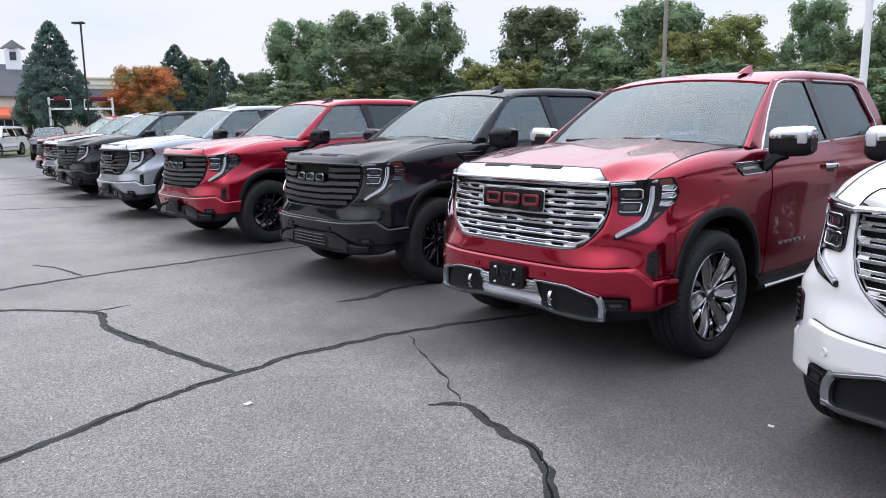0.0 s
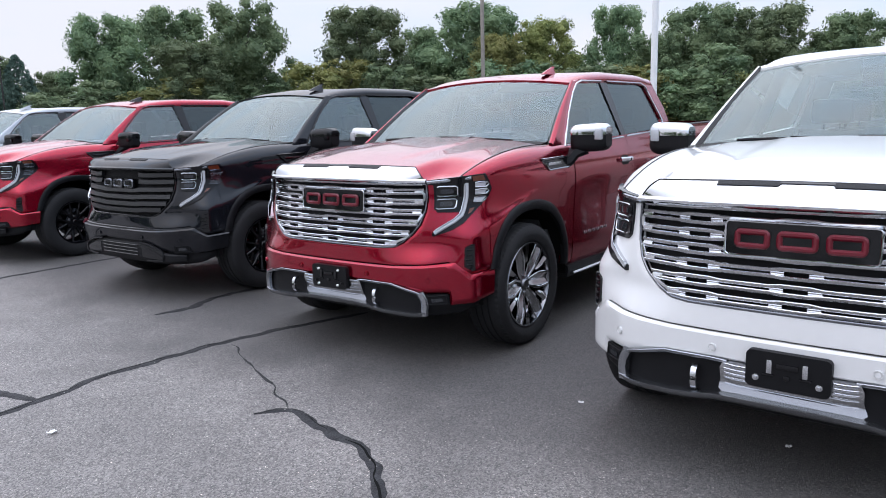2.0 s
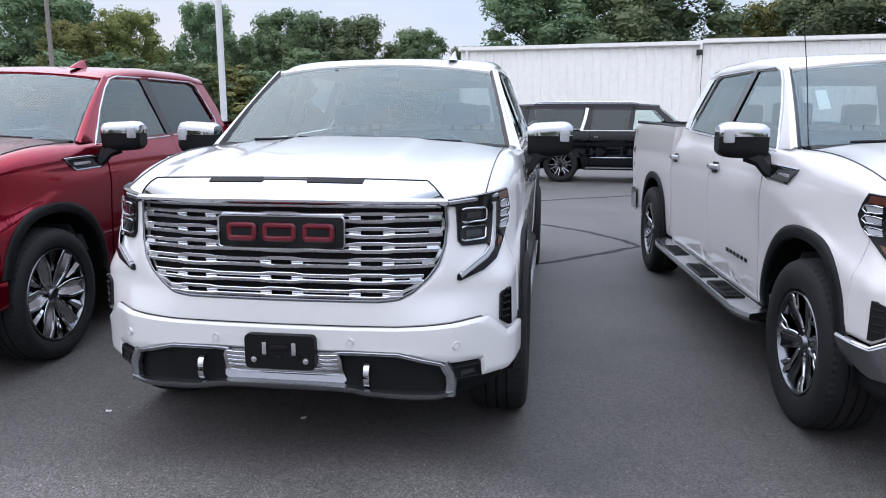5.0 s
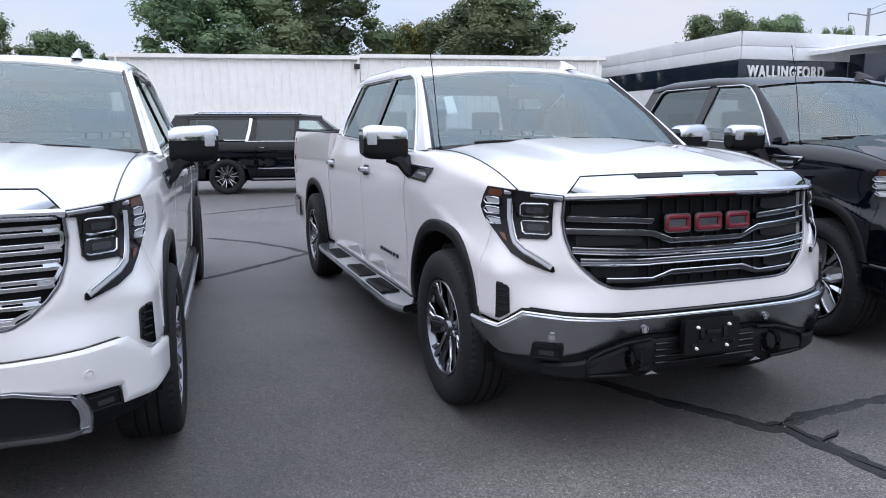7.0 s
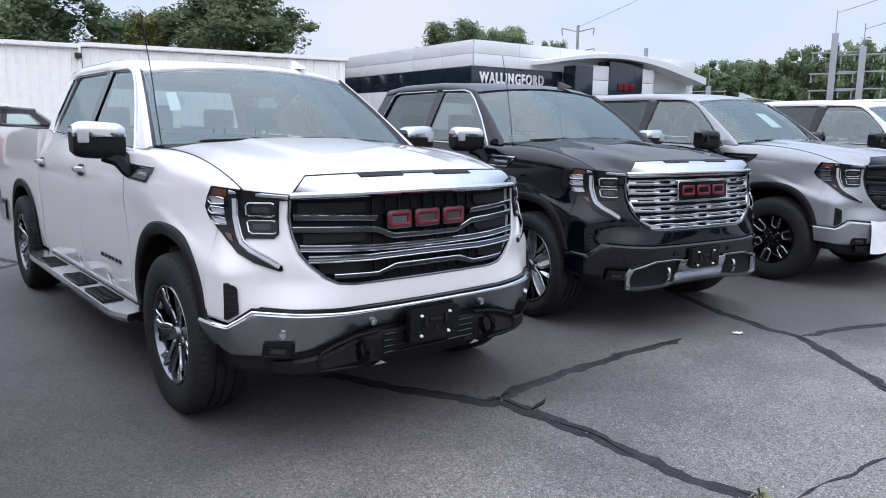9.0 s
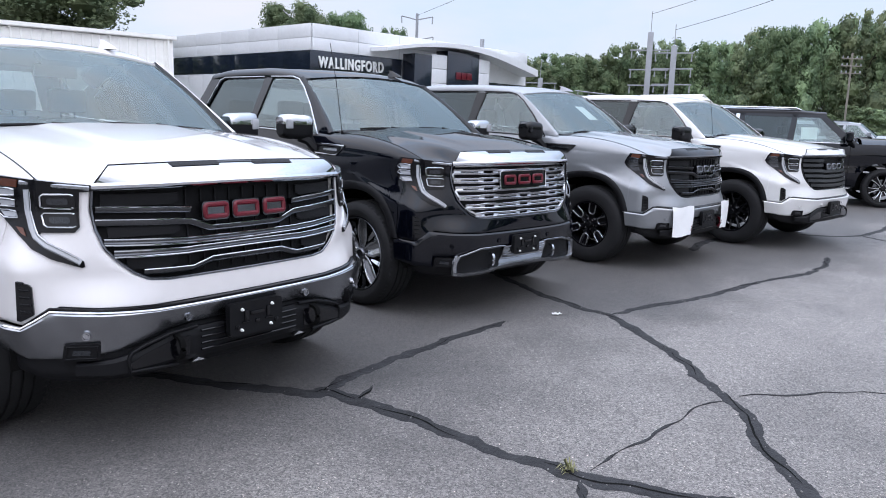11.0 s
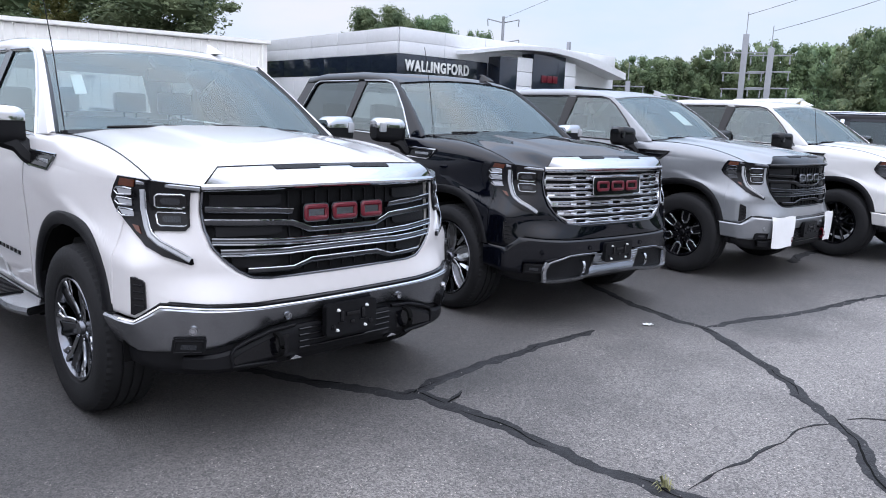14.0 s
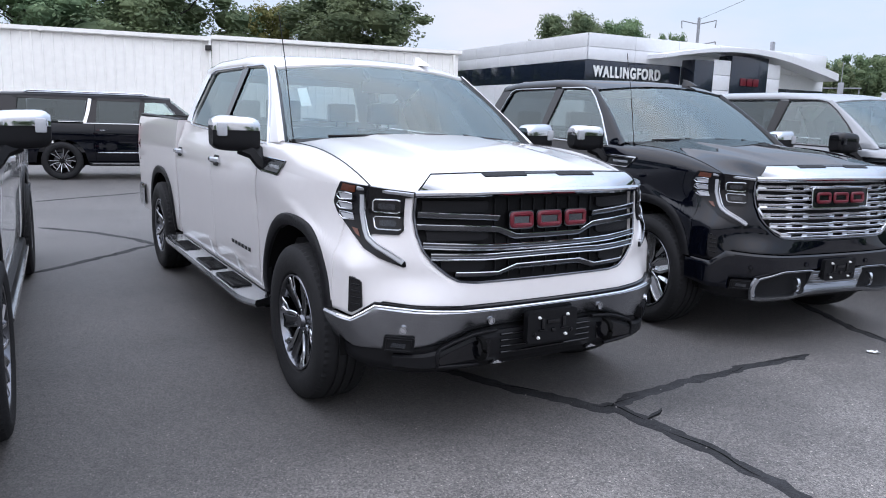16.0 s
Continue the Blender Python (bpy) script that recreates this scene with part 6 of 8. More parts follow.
LEAF = leaf_material("green_leaves", (0.074, 0.114, 0.064), (0.185, 0.238, 0.130))
LEAF_LIGHT = leaf_material("light_green_leaves", (0.108, 0.155, 0.096), (0.265, 0.325, 0.185))
LEAF_DRY = leaf_material("yellowing_leaves", (0.100, 0.118, 0.045), (0.235, 0.235, 0.090))
LEAF_ORANGE = leaf_material("orange_leaves", (0.13, 0.19, 0.06), (0.80, 0.38, 0.13), .30)
NEEDLE = leaf_material("blue_green_needles", (0.048, 0.082, 0.068), (0.115, 0.172, 0.138))
BARK = material("bark", (0.045, 0.040, 0.034), 0.9, 0, 0, 0.35, 3, 0.8, 25)


def leaf_cloud(blobs, per, size, rng, flat=0.5, squash=.82, core=.66):
    """Many small leaf blades on the shells of uneven clumps, thinner below, as one mesh."""
    V, F = [], []
    for cx, cy, cz, r in blobs:
        n = max(10, int(per * r * r))
        d = rng.normal(size=(n, 3))
        d[:, 2] = np.abs(d[:, 2]) * np.where(rng.random(n) < .68, 1, -1)
        d /= np.linalg.norm(d, axis=1)[:, None]
        lump = 1 + .16 * np.sin(5 * d[:, 0] + 3 * cx) * np.cos(5 * d[:, 2] + 2 * cy) + .10 * np.sin(11 * d[:, 1] + cz)
        rad = r * (1.08 - 0.42 * rng.random(n) ** 2) * lump
        c = d * rad[:, None] * (1, 1, squash) + (cx, cy, cz)
        a = rng.normal(size=(n, 3)) * .7 + d * flat + (0, 0, .35 * flat)
        a /= np.linalg.norm(a, axis=1)[:, None]
        u = np.cross(a, rng.normal(size=(n, 3)))
        u /= np.linalg.norm(u, axis=1)[:, None]
        v = np.cross(a, u)
        s = size * (0.55 + 0.9 * rng.random(n))[:, None]
        quad = np.stack([c - u * s, c - v * s * .55, c + u * s, c + v * s * .55], 1)
        base = len(V)
        V.extend(quad.reshape(-1, 3).tolist())
        F.extend([(base + 4 * i, base + 4 * i + 1, base + 4 * i + 2, base + 4 * i + 3) for i in range(n)])
        # the closed inside of the clump, where twigs and leaves let no light through
        base = len(V)
        for i in range(5):
            for k in range(7):
                b, a = math.pi * (i + .5) / 5, 2 * math.pi * (k + .5 * (i % 2)) / 7
                q = core * r * (.85 + .3 * rng.random())
                V.append((cx + q * math.sin(b) * math.cos(a), cy + q * math.sin(b) * math.sin(a), cz + q * squash * math.cos(b)))
        for i in range(4):
            F.extend([(base + 7 * i + k, base + 7 * i + (k + 1) % 7, base + 7 * i + 7 + (k + 1) % 7, base + 7 * i + 7 + k) for k in range(7)])
        F.extend([tuple(base + k for k in range(7)), tuple(base + 28 + k for k in range(7))])
    return V, F


def trunk_mesh(h, r, forks, rng):
    def build(bm):
        def limb(p, q, r0, r1, n=7):
            p, q = Vector(p), Vector(q)
            pts = [p.lerp(q, k / 5) + Vector(rng.normal(size=3) * .04 * (p - q).length * (0 < k < 5)) for k in range(6)]
            rows = []
            for k, c in enumerate(pts):
                rr = r0 + (r1 - r0) * k / 5
                t = (q - p).normalized()
                s = t.orthogonal().normalized()
                w = t.cross(s)
                rows.append([c + (s * math.cos(2 * math.pi * i / n) + w * math.sin(2 * math.pi * i / n)) * rr for i in range(n)])
            grid(bm, rows, True)
        limb((0, 0, -.1), (0, 0, h * .45), r, r * .7)
        limb((0, 0, h * .45), (0, 0, h * .85), r * .7, r * .15)
        for k in range(forks):
            a = 2 * math.pi * k / forks + rng.random()
            z = h * (.22 + .45 * k / forks)
            limb((0, 0, z), (math.cos(a) * h * .20, math.sin(a) * h * .20, z + h * .2), r * .36, r * .08)
    return build


def broad_tree(seed, h=10.0, w=7.0, low=.12, leaf=LEAF, clumps=76, per=420, size=.098, top=.5):
    rng = np.random.default_rng(seed)
    root = new("tree")
    piece("trunk", ("trunk", seed), trunk_mesh(h, h * .022, 8, rng), BARK, root)
    blobs = []
    for k in range(clumps):
        t = (k + .5) / clumps
        z = h * (low + (1 - low) * t)
        prof = math.sin(math.pi * (0.18 + .68 * t ** (1.35 - top))) ** .6
        a = 2.4 * k + 1.4 * rng.random()
        rr = w / 2 * prof * (0.28 + .76 * rng.random() ** .5) * (.93 + .20 * rng.random())
        br = h * (.060 + .105 * rng.random() ** 2) * (1.1 - .35 * t)
        blobs.append((math.cos(a) * (rr - br * .4), math.sin(a) * (rr - br * .4), min(z, h - br * .8), br))
    # the shaded inside of the crown
    for k in range(10):
        t = (k + .5) / 10
        blobs.append((rng.normal() * w * .05, rng.normal() * w * .05, h * (low + .06 + (.80 - low) * t), w * .20 * math.sin(math.pi * (.2 + .65 * t))))
    V, F = leaf_cloud(blobs, per, size, rng, 1.1)
    me = bpy.data.meshes.new("crown")
    me.from_pydata(V, [], F)
    me.materials.append(leaf)
    crown = new("crown", me)
    crown.parent = root
    crown["kind"] = "stuff"
    return root


def conifer(seed, h=10.0, w=7.0):
    rng = np.random.default_rng(seed)
    root = new("tree")
    piece("trunk", ("trunk", seed), trunk_mesh(h, h * .018, 3, rng), BARK, root)
    blobs = []
    for k in range(340):
        t = (k + .5) / 340
        z = h * (.24 + .75 * t)
        a = 2.4 * k + rng.random()
        q = .30 + .70 * rng.random() ** .5
        rr = w / 2 * (1 - t) ** .62 * q * min(1, .72 + 4 * t)
        blobs.append((math.cos(a) * rr, math.sin(a) * rr, z - .10 * rr, h * (.026 + .045 * (1 - t)) * (1.15 - .3 * q)))
    V, F = leaf_cloud(blobs, 420, .095, rng, 0.0, .6, .55)
    me = bpy.data.meshes.new("crown")
    me.from_pydata(V, [], F)
    me.materials.append(NEEDLE)
    crown = new("crown", me)
    crown.parent = root
    crown["kind"] = "stuff"
    return root


TREES = {}


def plant(kind, az, dist, height, label, turn=0.0, width=0.0):
    """A tree at a bearing (degrees from +x) and distance from the start of the walk; width: of its crown, where it is not the kind's own."""
    makers = {"b1": lambda: broad_tree(11), "b2": lambda: broad_tree(12, top=.7), "b3": lambda: broad_tree(13, low=.05), "b4": lambda: broad_tree(14, leaf=LEAF_DRY, low=.05),
              "b5": lambda: broad_tree(15, low=.02, clumps=84), "orange": lambda: broad_tree(16, w=8.5, low=.26, leaf=LEAF_ORANGE, clumps=64), "l1": lambda: broad_tree(31, low=.02, clumps=40, per=125, size=.17), "l2": lambda: broad_tree(32, low=.02, clumps=40, per=125, size=.17, top=.7), "l3": lambda: broad_tree(33, low=.03, clumps=40, per=125, size=.17, leaf=LEAF_LIGHT),
              "l4": lambda: broad_tree(34, low=.03, clumps=40, per=125, size=.17, leaf=LEAF_LIGHT, top=.7), "l5": lambda: broad_tree(35, low=.02, clumps=40, per=125, size=.17, leaf=LEAF_DRY), "b7": lambda: broad_tree(23, low=.06, clumps=80, per=380, top=.4), "fir": lambda: conifer(17, w=8.0), "fir2": lambda: conifer(18, w=8.6)}
    own = {"orange": 8.5, "fir": 8.0, "fir2": 8.6}
    m = Matrix.Translation((.5 + dist * math.cos(radians(az)), dist * math.sin(radians(az)), -.02)) @ Matrix.Rotation(radians(turn), 4, "Z")
    if kind not in TREES:
        TREES[kind] = makers[kind]()
        t = TREES[kind]
    else:
        t = copy_thing(TREES[kind], m)
    across = width * (.95 if kind in own else 1.0) / own.get(kind, 7.0) if width else height / 10
    t.matrix_basis = m @ Matrix.Diagonal((across, across, height / 10.45, 1))
    tagged(t, label, "tree", "trees round the car park")
    return t


plant("fir", 123.5, 62, 9.7, "blue-green conifer beside the far lane", 0, 6.2)
plant("orange", 117.9, 64, 6.6, "maple with orange autumn leaves", 0, 5.8)
plant("fir2", 115.6, 72, 9.3, "dark green conifer behind the orange maple", 40, 6.4)
plant("b2", 114.3, 74, 8.2, "green broadleaf tree at the lot's edge", 10, 5.6)
plant("fir2", 112.4, 68, 7.8, "slim green tree at the lot's edge", 200, 4.6)
plant("b1", 110.5, 69, 6.5, "green broadleaf tree at the lot's edge", 10, 3.9)
wood_rng = random.Random(5)
# kind, bearing, distance, height, width of the crown
BIG_TREES = [("b1", 106.8, 56, 9.5, 5.6), ("b2", 102.5, 60, 10.7, 6.6), ("b3", 97.6, 55, 10.5, 6.4), ("b5", 101.4, 51, 7.2, 5.6)]
OAKS = [("b7", 88.8, 60, 10.8, 7.2), ("b1", 84.5, 64, 9.6, 5.4), ("b2", 80.4, 58, 10.6, 8.0), ("b4", 75.2, 60, 9.6, 5.8), ("b4", 78.5, 54, 7.8, 5.0), ("b7", 69.9, 62, 10.6, 4.8)]
OAKS += [("b3", 66.9, 58, 7.8, 4.4), ("b1", 63.9, 60, 10.0, 6.4), ("b2", 59.3, 61, 9.7, 6.8), ("b1", 54.5, 62, 8.9, 5.8)]
BEHIND = [("b7", 50.9, 66, 7.8, 3.4), ("b2", 45.0, 60, 12.6, 11.4), ("b7", 37.4, 60, 13.6, 13.0), ("b4", 29.6, 66, 11.0, 6.5), ("b1", 23.8, 62, 12.4, 13.0)]
BEHIND += [("b2", 7.8, 88, 14.2, 9.6), ("b1", 4.2, 90, 13.7, 7.6), ("b3", .6, 92, 12.5, 3.8)]
for group_trees, note in ((BIG_TREES, "tall green broadleaf tree in full leaf"), (OAKS, "tall oak in the wood's edge"), (BEHIND, "broad green tree behind the white buildings")):
    for kind, az, d, h, w in group_trees:
        plant(kind, az, d, h, "yellowing oak in the wood's edge" if kind == "b4" else note, wood_rng.uniform(0, 360), w)
# the lower, denser growth between and under the tall crowns
for az in range(56, 96, 3):
    plant(wood_rng.choice(["l1", "l2", "l1", "l5" if 68 < az < 84 else "l2"]), az + wood_rng.uniform(-.8, .8), 66 + wood_rng.uniform(-2, 4), wood_rng.uniform(7.0, 8.0) - (1.2 if az > 90 else 0), "dense green broadleaf tree in the wood's edge", wood_rng.uniform(0, 360), wood_rng.uniform(5.5, 7.0))
for az in range(54, 112, 3):
    plant(wood_rng.choice(["l1", "l5", "l2", "l1"]), az + wood_rng.uniform(-.6, .6), 52 + wood_rng.uniform(-2, 2), wood_rng.uniform(3.4, 5.4) + (.8 if az < 94 else 0), "low shrubs along the wood's edge", wood_rng.uniform(0, 360), wood_rng.uniform(4.5, 6.0))
# the far wood rises to one side
for k in range(38):
    az = -9 - 1.45 * k
    for row in range(2):
        rise = 7.75 + .195 * min(-az - 9, 26) + wood_rng.uniform(-.9, .7)
        plant(wood_rng.choice(["l1", "l2", "l4", "l2", "l1", "l3"]), az + row * .7, 80 + row * 8, rise + row * .7, "dense green broadleaf tree in the far wood", wood_rng.uniform(0, 360), wood_rng.uniform(3.8, 5.8))
    if k > 14:
        plant(wood_rng.choice(["l1", "l3", "l4"]), az + .5, 76 + wood_rng.uniform(-2, 2), wood_rng.uniform(2.6, 4.6), "low shrubs along the wood's edge", wood_rng.uniform(0, 360), wood_rng.uniform(3.5, 4.5))
# unseen trees behind the camera, added to close the surroundings and darken reflections
for az in range(140, 292, 8):
    plant(wood_rng.choice(["l1", "l2"]), az + wood_rng.uniform(-2, 2), wood_rng.uniform(46, 56), wood_rng.uniform(5.0, 7.5), "green broadleaf tree out of view, added for reflections", wood_rng.uniform(0, 360), wood_rng.uniform(6, 8))

# ---- ground ----
def asphalt_material():
    m = bpy.data.materials.new("worn_asphalt")
    m.use_nodes = True
    n, l = m.node_tree.nodes, m.node_tree.links
    b = n["Principled BSDF"]
    b.inputs["Specular IOR Level"].default_value = 0.8
    b.inputs["IOR"].default_value = 1.55
    tc = n.new("ShaderNodeTexCoord")

    def noise_(scale, detail, rough=.55):
        t = n.new("ShaderNodeTexNoise")
        t.inputs["Scale"].default_value, t.inputs["Detail"].default_value, t.inputs["Roughness"].default_value = scale, detail, rough
        l.new(tc.outputs["Object"], t.inputs["Vector"])
        return t.outputs["Fac"]

    def ramp_(fac, stops):
        r = n.new("ShaderNodeValToRGB")
        r.color_ramp.elements[0].position, r.color_ramp.elements[0].color = stops[0][0], (*stops[0][1], 1)
        r.color_ramp.elements[1].position, r.color_ramp.elements[1].color = stops[1][0], (*stops[1][1], 1)
        l.new(fac, r.inputs[0])
        return r.outputs[0]

    def mul_(a, c, f=1.0):
        x = n.new("ShaderNodeMix")
        x.data_type, x.blend_type = "RGBA", "MULTIPLY"
        x.inputs[0].default_value = f
        l.new(a, x.inputs[6])
        l.new(c, x.inputs[7])
        return x.outputs[2]
    base = ramp_(noise_(.22, 5), ((.35, (.142, .129, .120)), (.68, (.192, .176, .164))))
    stain = ramp_(noise_(.9, 8, .68), ((.30, (.66, .66, .66)), (.56, (1, 1, 1))))
    # driving lane worn pale, stalls dark-sealed; shade round the pickups is painted in too
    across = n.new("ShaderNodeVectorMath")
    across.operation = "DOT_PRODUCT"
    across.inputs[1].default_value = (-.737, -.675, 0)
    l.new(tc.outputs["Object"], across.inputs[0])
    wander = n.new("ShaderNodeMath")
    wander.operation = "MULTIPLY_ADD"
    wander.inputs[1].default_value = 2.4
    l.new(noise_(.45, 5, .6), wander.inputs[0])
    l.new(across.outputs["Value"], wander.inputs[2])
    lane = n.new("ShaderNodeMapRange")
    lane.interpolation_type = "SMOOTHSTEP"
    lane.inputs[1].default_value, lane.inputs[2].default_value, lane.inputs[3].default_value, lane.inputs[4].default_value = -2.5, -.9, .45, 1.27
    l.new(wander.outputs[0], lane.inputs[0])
    cells = n.new("ShaderNodeTexVoronoi")
    cells.inputs["Scale"].default_value = 125
    l.new(tc.outputs["Object"], cells.inputs["Vector"])
    stone = ramp_(cells.outputs["Color"], ((.18, (.42, .42, .43)), (.86, (1.62, 1.62, 1.62))))
    chips = ramp_(cells.outputs["Color"], ((.945, (1, 1, 1)), (.955, (1.8, 1.77, 1.73))))
    flecks = n.new("ShaderNodeTexVoronoi")
    flecks.inputs["Scale"].default_value = 210
    l.new(tc.outputs["Object"], flecks.inputs["Vector"])
    specks = ramp_(flecks.outputs["Color"], ((.90, (1, 1, 1)), (.915, (3.0, 2.95, 2.85))))
    pits = ramp_(noise_(95, 4, .7), ((.36, (.26, .26, .27)), (.44, (1.04, 1.04, 1.04))))
    fine = ramp_(noise_(300, 3, .75), ((.34, (.55, .55, .55)), (.68, (1.5, 1.5, 1.5))))
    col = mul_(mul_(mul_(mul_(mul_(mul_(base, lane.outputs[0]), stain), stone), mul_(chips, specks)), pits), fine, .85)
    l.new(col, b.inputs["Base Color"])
    rr = n.new("ShaderNodeMapRange")
    rr.inputs[3].default_value, rr.inputs[4].default_value = .48, .66
    l.new(noise_(.6, 6), rr.inputs[0])
    l.new(rr.outputs[0], b.inputs["Roughness"])
    bp = n.new("ShaderNodeBump")
    bp.inputs["Strength"].default_value, bp.inputs["Distance"].default_value = 1.0, .012
    l.new(noise_(105, 4, .8), bp.inputs["Height"])
    l.new(bp.outputs[0], b.inputs["Normal"])
    return m


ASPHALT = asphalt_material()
TAR = material("crack_sealing_tar", (0.026, 0.026, 0.028), 0.7, 0, 0, 0.75, 11, 1.0, 60, 0.25)
FISSURE = material("open_fissure", (0.006, 0.006, 0.006), 0.95, 0, 0, 0.3, 9, spec=0.1)
GRIT = material("pale_grit", (0.22, 0.21, 0.20), 0.9, 0, 0, 0.3, 40)
GRASS = material("mown_grass", (0.075, 0.095, 0.035), 0.9, 0, 0, 0.4, .8, 0.8, 40)


def ground_sheet(name, corners, z, mat, label, category):
    bm = bmesh.new()
    bm.faces.new([bm.verts.new((x, y, z)) for x, y in corners])
    me = bpy.data.meshes.new(name)
    bm.to_mesh(me)
    bm.free()
    me.materials.append(mat)
    return tagged(new(name, me), label, category, kind="structure")


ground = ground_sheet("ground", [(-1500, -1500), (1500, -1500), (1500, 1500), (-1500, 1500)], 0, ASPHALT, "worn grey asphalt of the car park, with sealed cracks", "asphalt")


def crack(points, width, seed):
    """A tar-filled crack with ragged edges, lying on the asphalt; children of the ground."""
    def build(bm):
        rng = random.Random(seed)
        line = smooth_line(points, max(12, int(sum(math.dist(p, q) for p, q in zip(points, points[1:])) / .02)))
        rows, n = [], len(line)
        for i, p in enumerate(line):
            a, b = line[max(i - 1, 0)], line[min(i + 1, n - 1)]
            t = Vector((b[0] - a[0], b[1] - a[1])).normalized()
            s = Vector((-t.y, t.x))
            wob = .034 * noise.noise(Vector((p[0] * 1.9, p[1] * 1.9, seed))) + .022 * noise.noise(Vector((p[0] * 7, p[1] * 7, seed)))
            if width < .03:
                wob = .05 * noise.noise(Vector((p[0] * 5, p[1] * 5, seed)))
            e = min(1, (min(i, n - 1 - i) + .3) / 6)
            wl = width * .5 * e * (1 + .55 * noise.noise(Vector((p[0] * 2.2, p[1] * 2.2, seed + 1))) + .50 * noise.noise(Vector((p[0] * 11, p[1] * 11, seed + 3))) + .10 * rng.uniform(-1, 1))
            wr = width * .5 * e * (1 + .55 * noise.noise(Vector((p[0] * 2.2, p[1] * 2.2, seed + 7))) + .50 * noise.noise(Vector((p[0] * 11, p[1] * 11, seed + 9))) + .10 * rng.uniform(-1, 1))
            if width < .03:
                gap = max(.12, min(1.3, .75 + 1.9 * noise.noise(Vector((p[0] * 6, p[1] * 6, seed + 5)))))
                wl, wr = wl * gap, wr * gap
            c = Vector(p) + s * wob
            rows.append([(*(c + s * wl), .0006), (*(c + s * wl * .8), .004), (*c, .005), (*(c - s * wr * .8), .004), (*(c - s * wr), .0006)])
        grid(bm, rows)
    seal = piece("crack_seal", ("crack", seed), build, TAR, ground)
    if width < .045:
        return seal

    def fissure(bm):
        """The crack that has opened again along the seal, broken here and there."""
        line = smooth_line(points, max(12, int(sum(math.dist(p, q) for p, q in zip(points, points[1:])) / .02)))
        run = []
        for i, p in enumerate(line):
            a, b = line[max(i - 1, 0)], line[min(i + 1, len(line) - 1)]
            t = Vector((b[0] - a[0], b[1] - a[1])).normalized()
            s = Vector((-t.y, t.x))
            c = Vector(p) + s * (.034 * noise.noise(Vector((p[0] * 1.9, p[1] * 1.9, seed))) + .022 * noise.noise(Vector((p[0] * 7, p[1] * 7, seed))) + width * .55 * noise.noise(Vector((p[0] * 4, p[1] * 4, seed + 20))))
            w = .0065 * min(1, .35 + 1.6 * noise.noise(Vector((p[0] * 3, p[1] * 3, seed + 31))) + .5 * noise.noise(Vector((p[0] * 17, p[1] * 17, seed + 33))))
            if w > .001 and i < len(line) - 1:
                run.append([(*(c + s * w), .0062), (*(c - s * w), .0062)])
            else:
                if len(run) > 2:
                    grid(bm, run)
                run = []
        if len(run) > 2:
            grid(bm, run)

    def grit(bm):
        rng = random.Random(seed + 50)
        for _ in range(int(5 * sum(math.dist(p, q) for p, q in zip(points, points[1:])))):
            k = rng.randrange(len(points) - 1)
            p = lerp(points[k], points[k + 1], rng.random())
            r = rng.uniform(.0012, .0035)
            x, y = p[0] + rng.gauss(0, width * .35), p[1] + rng.gauss(0, width * .35)
            box(bm, (x - r, y - r * rng.uniform(.6, 1.2), .003), (x + r, y + r, .006 + r))
    piece("fissure", ("fissure", seed), fissure, FISSURE, seal)
    piece("grit", ("grit", seed), grit, GRIT, seal)["kind"] = "stuff"
    return seal


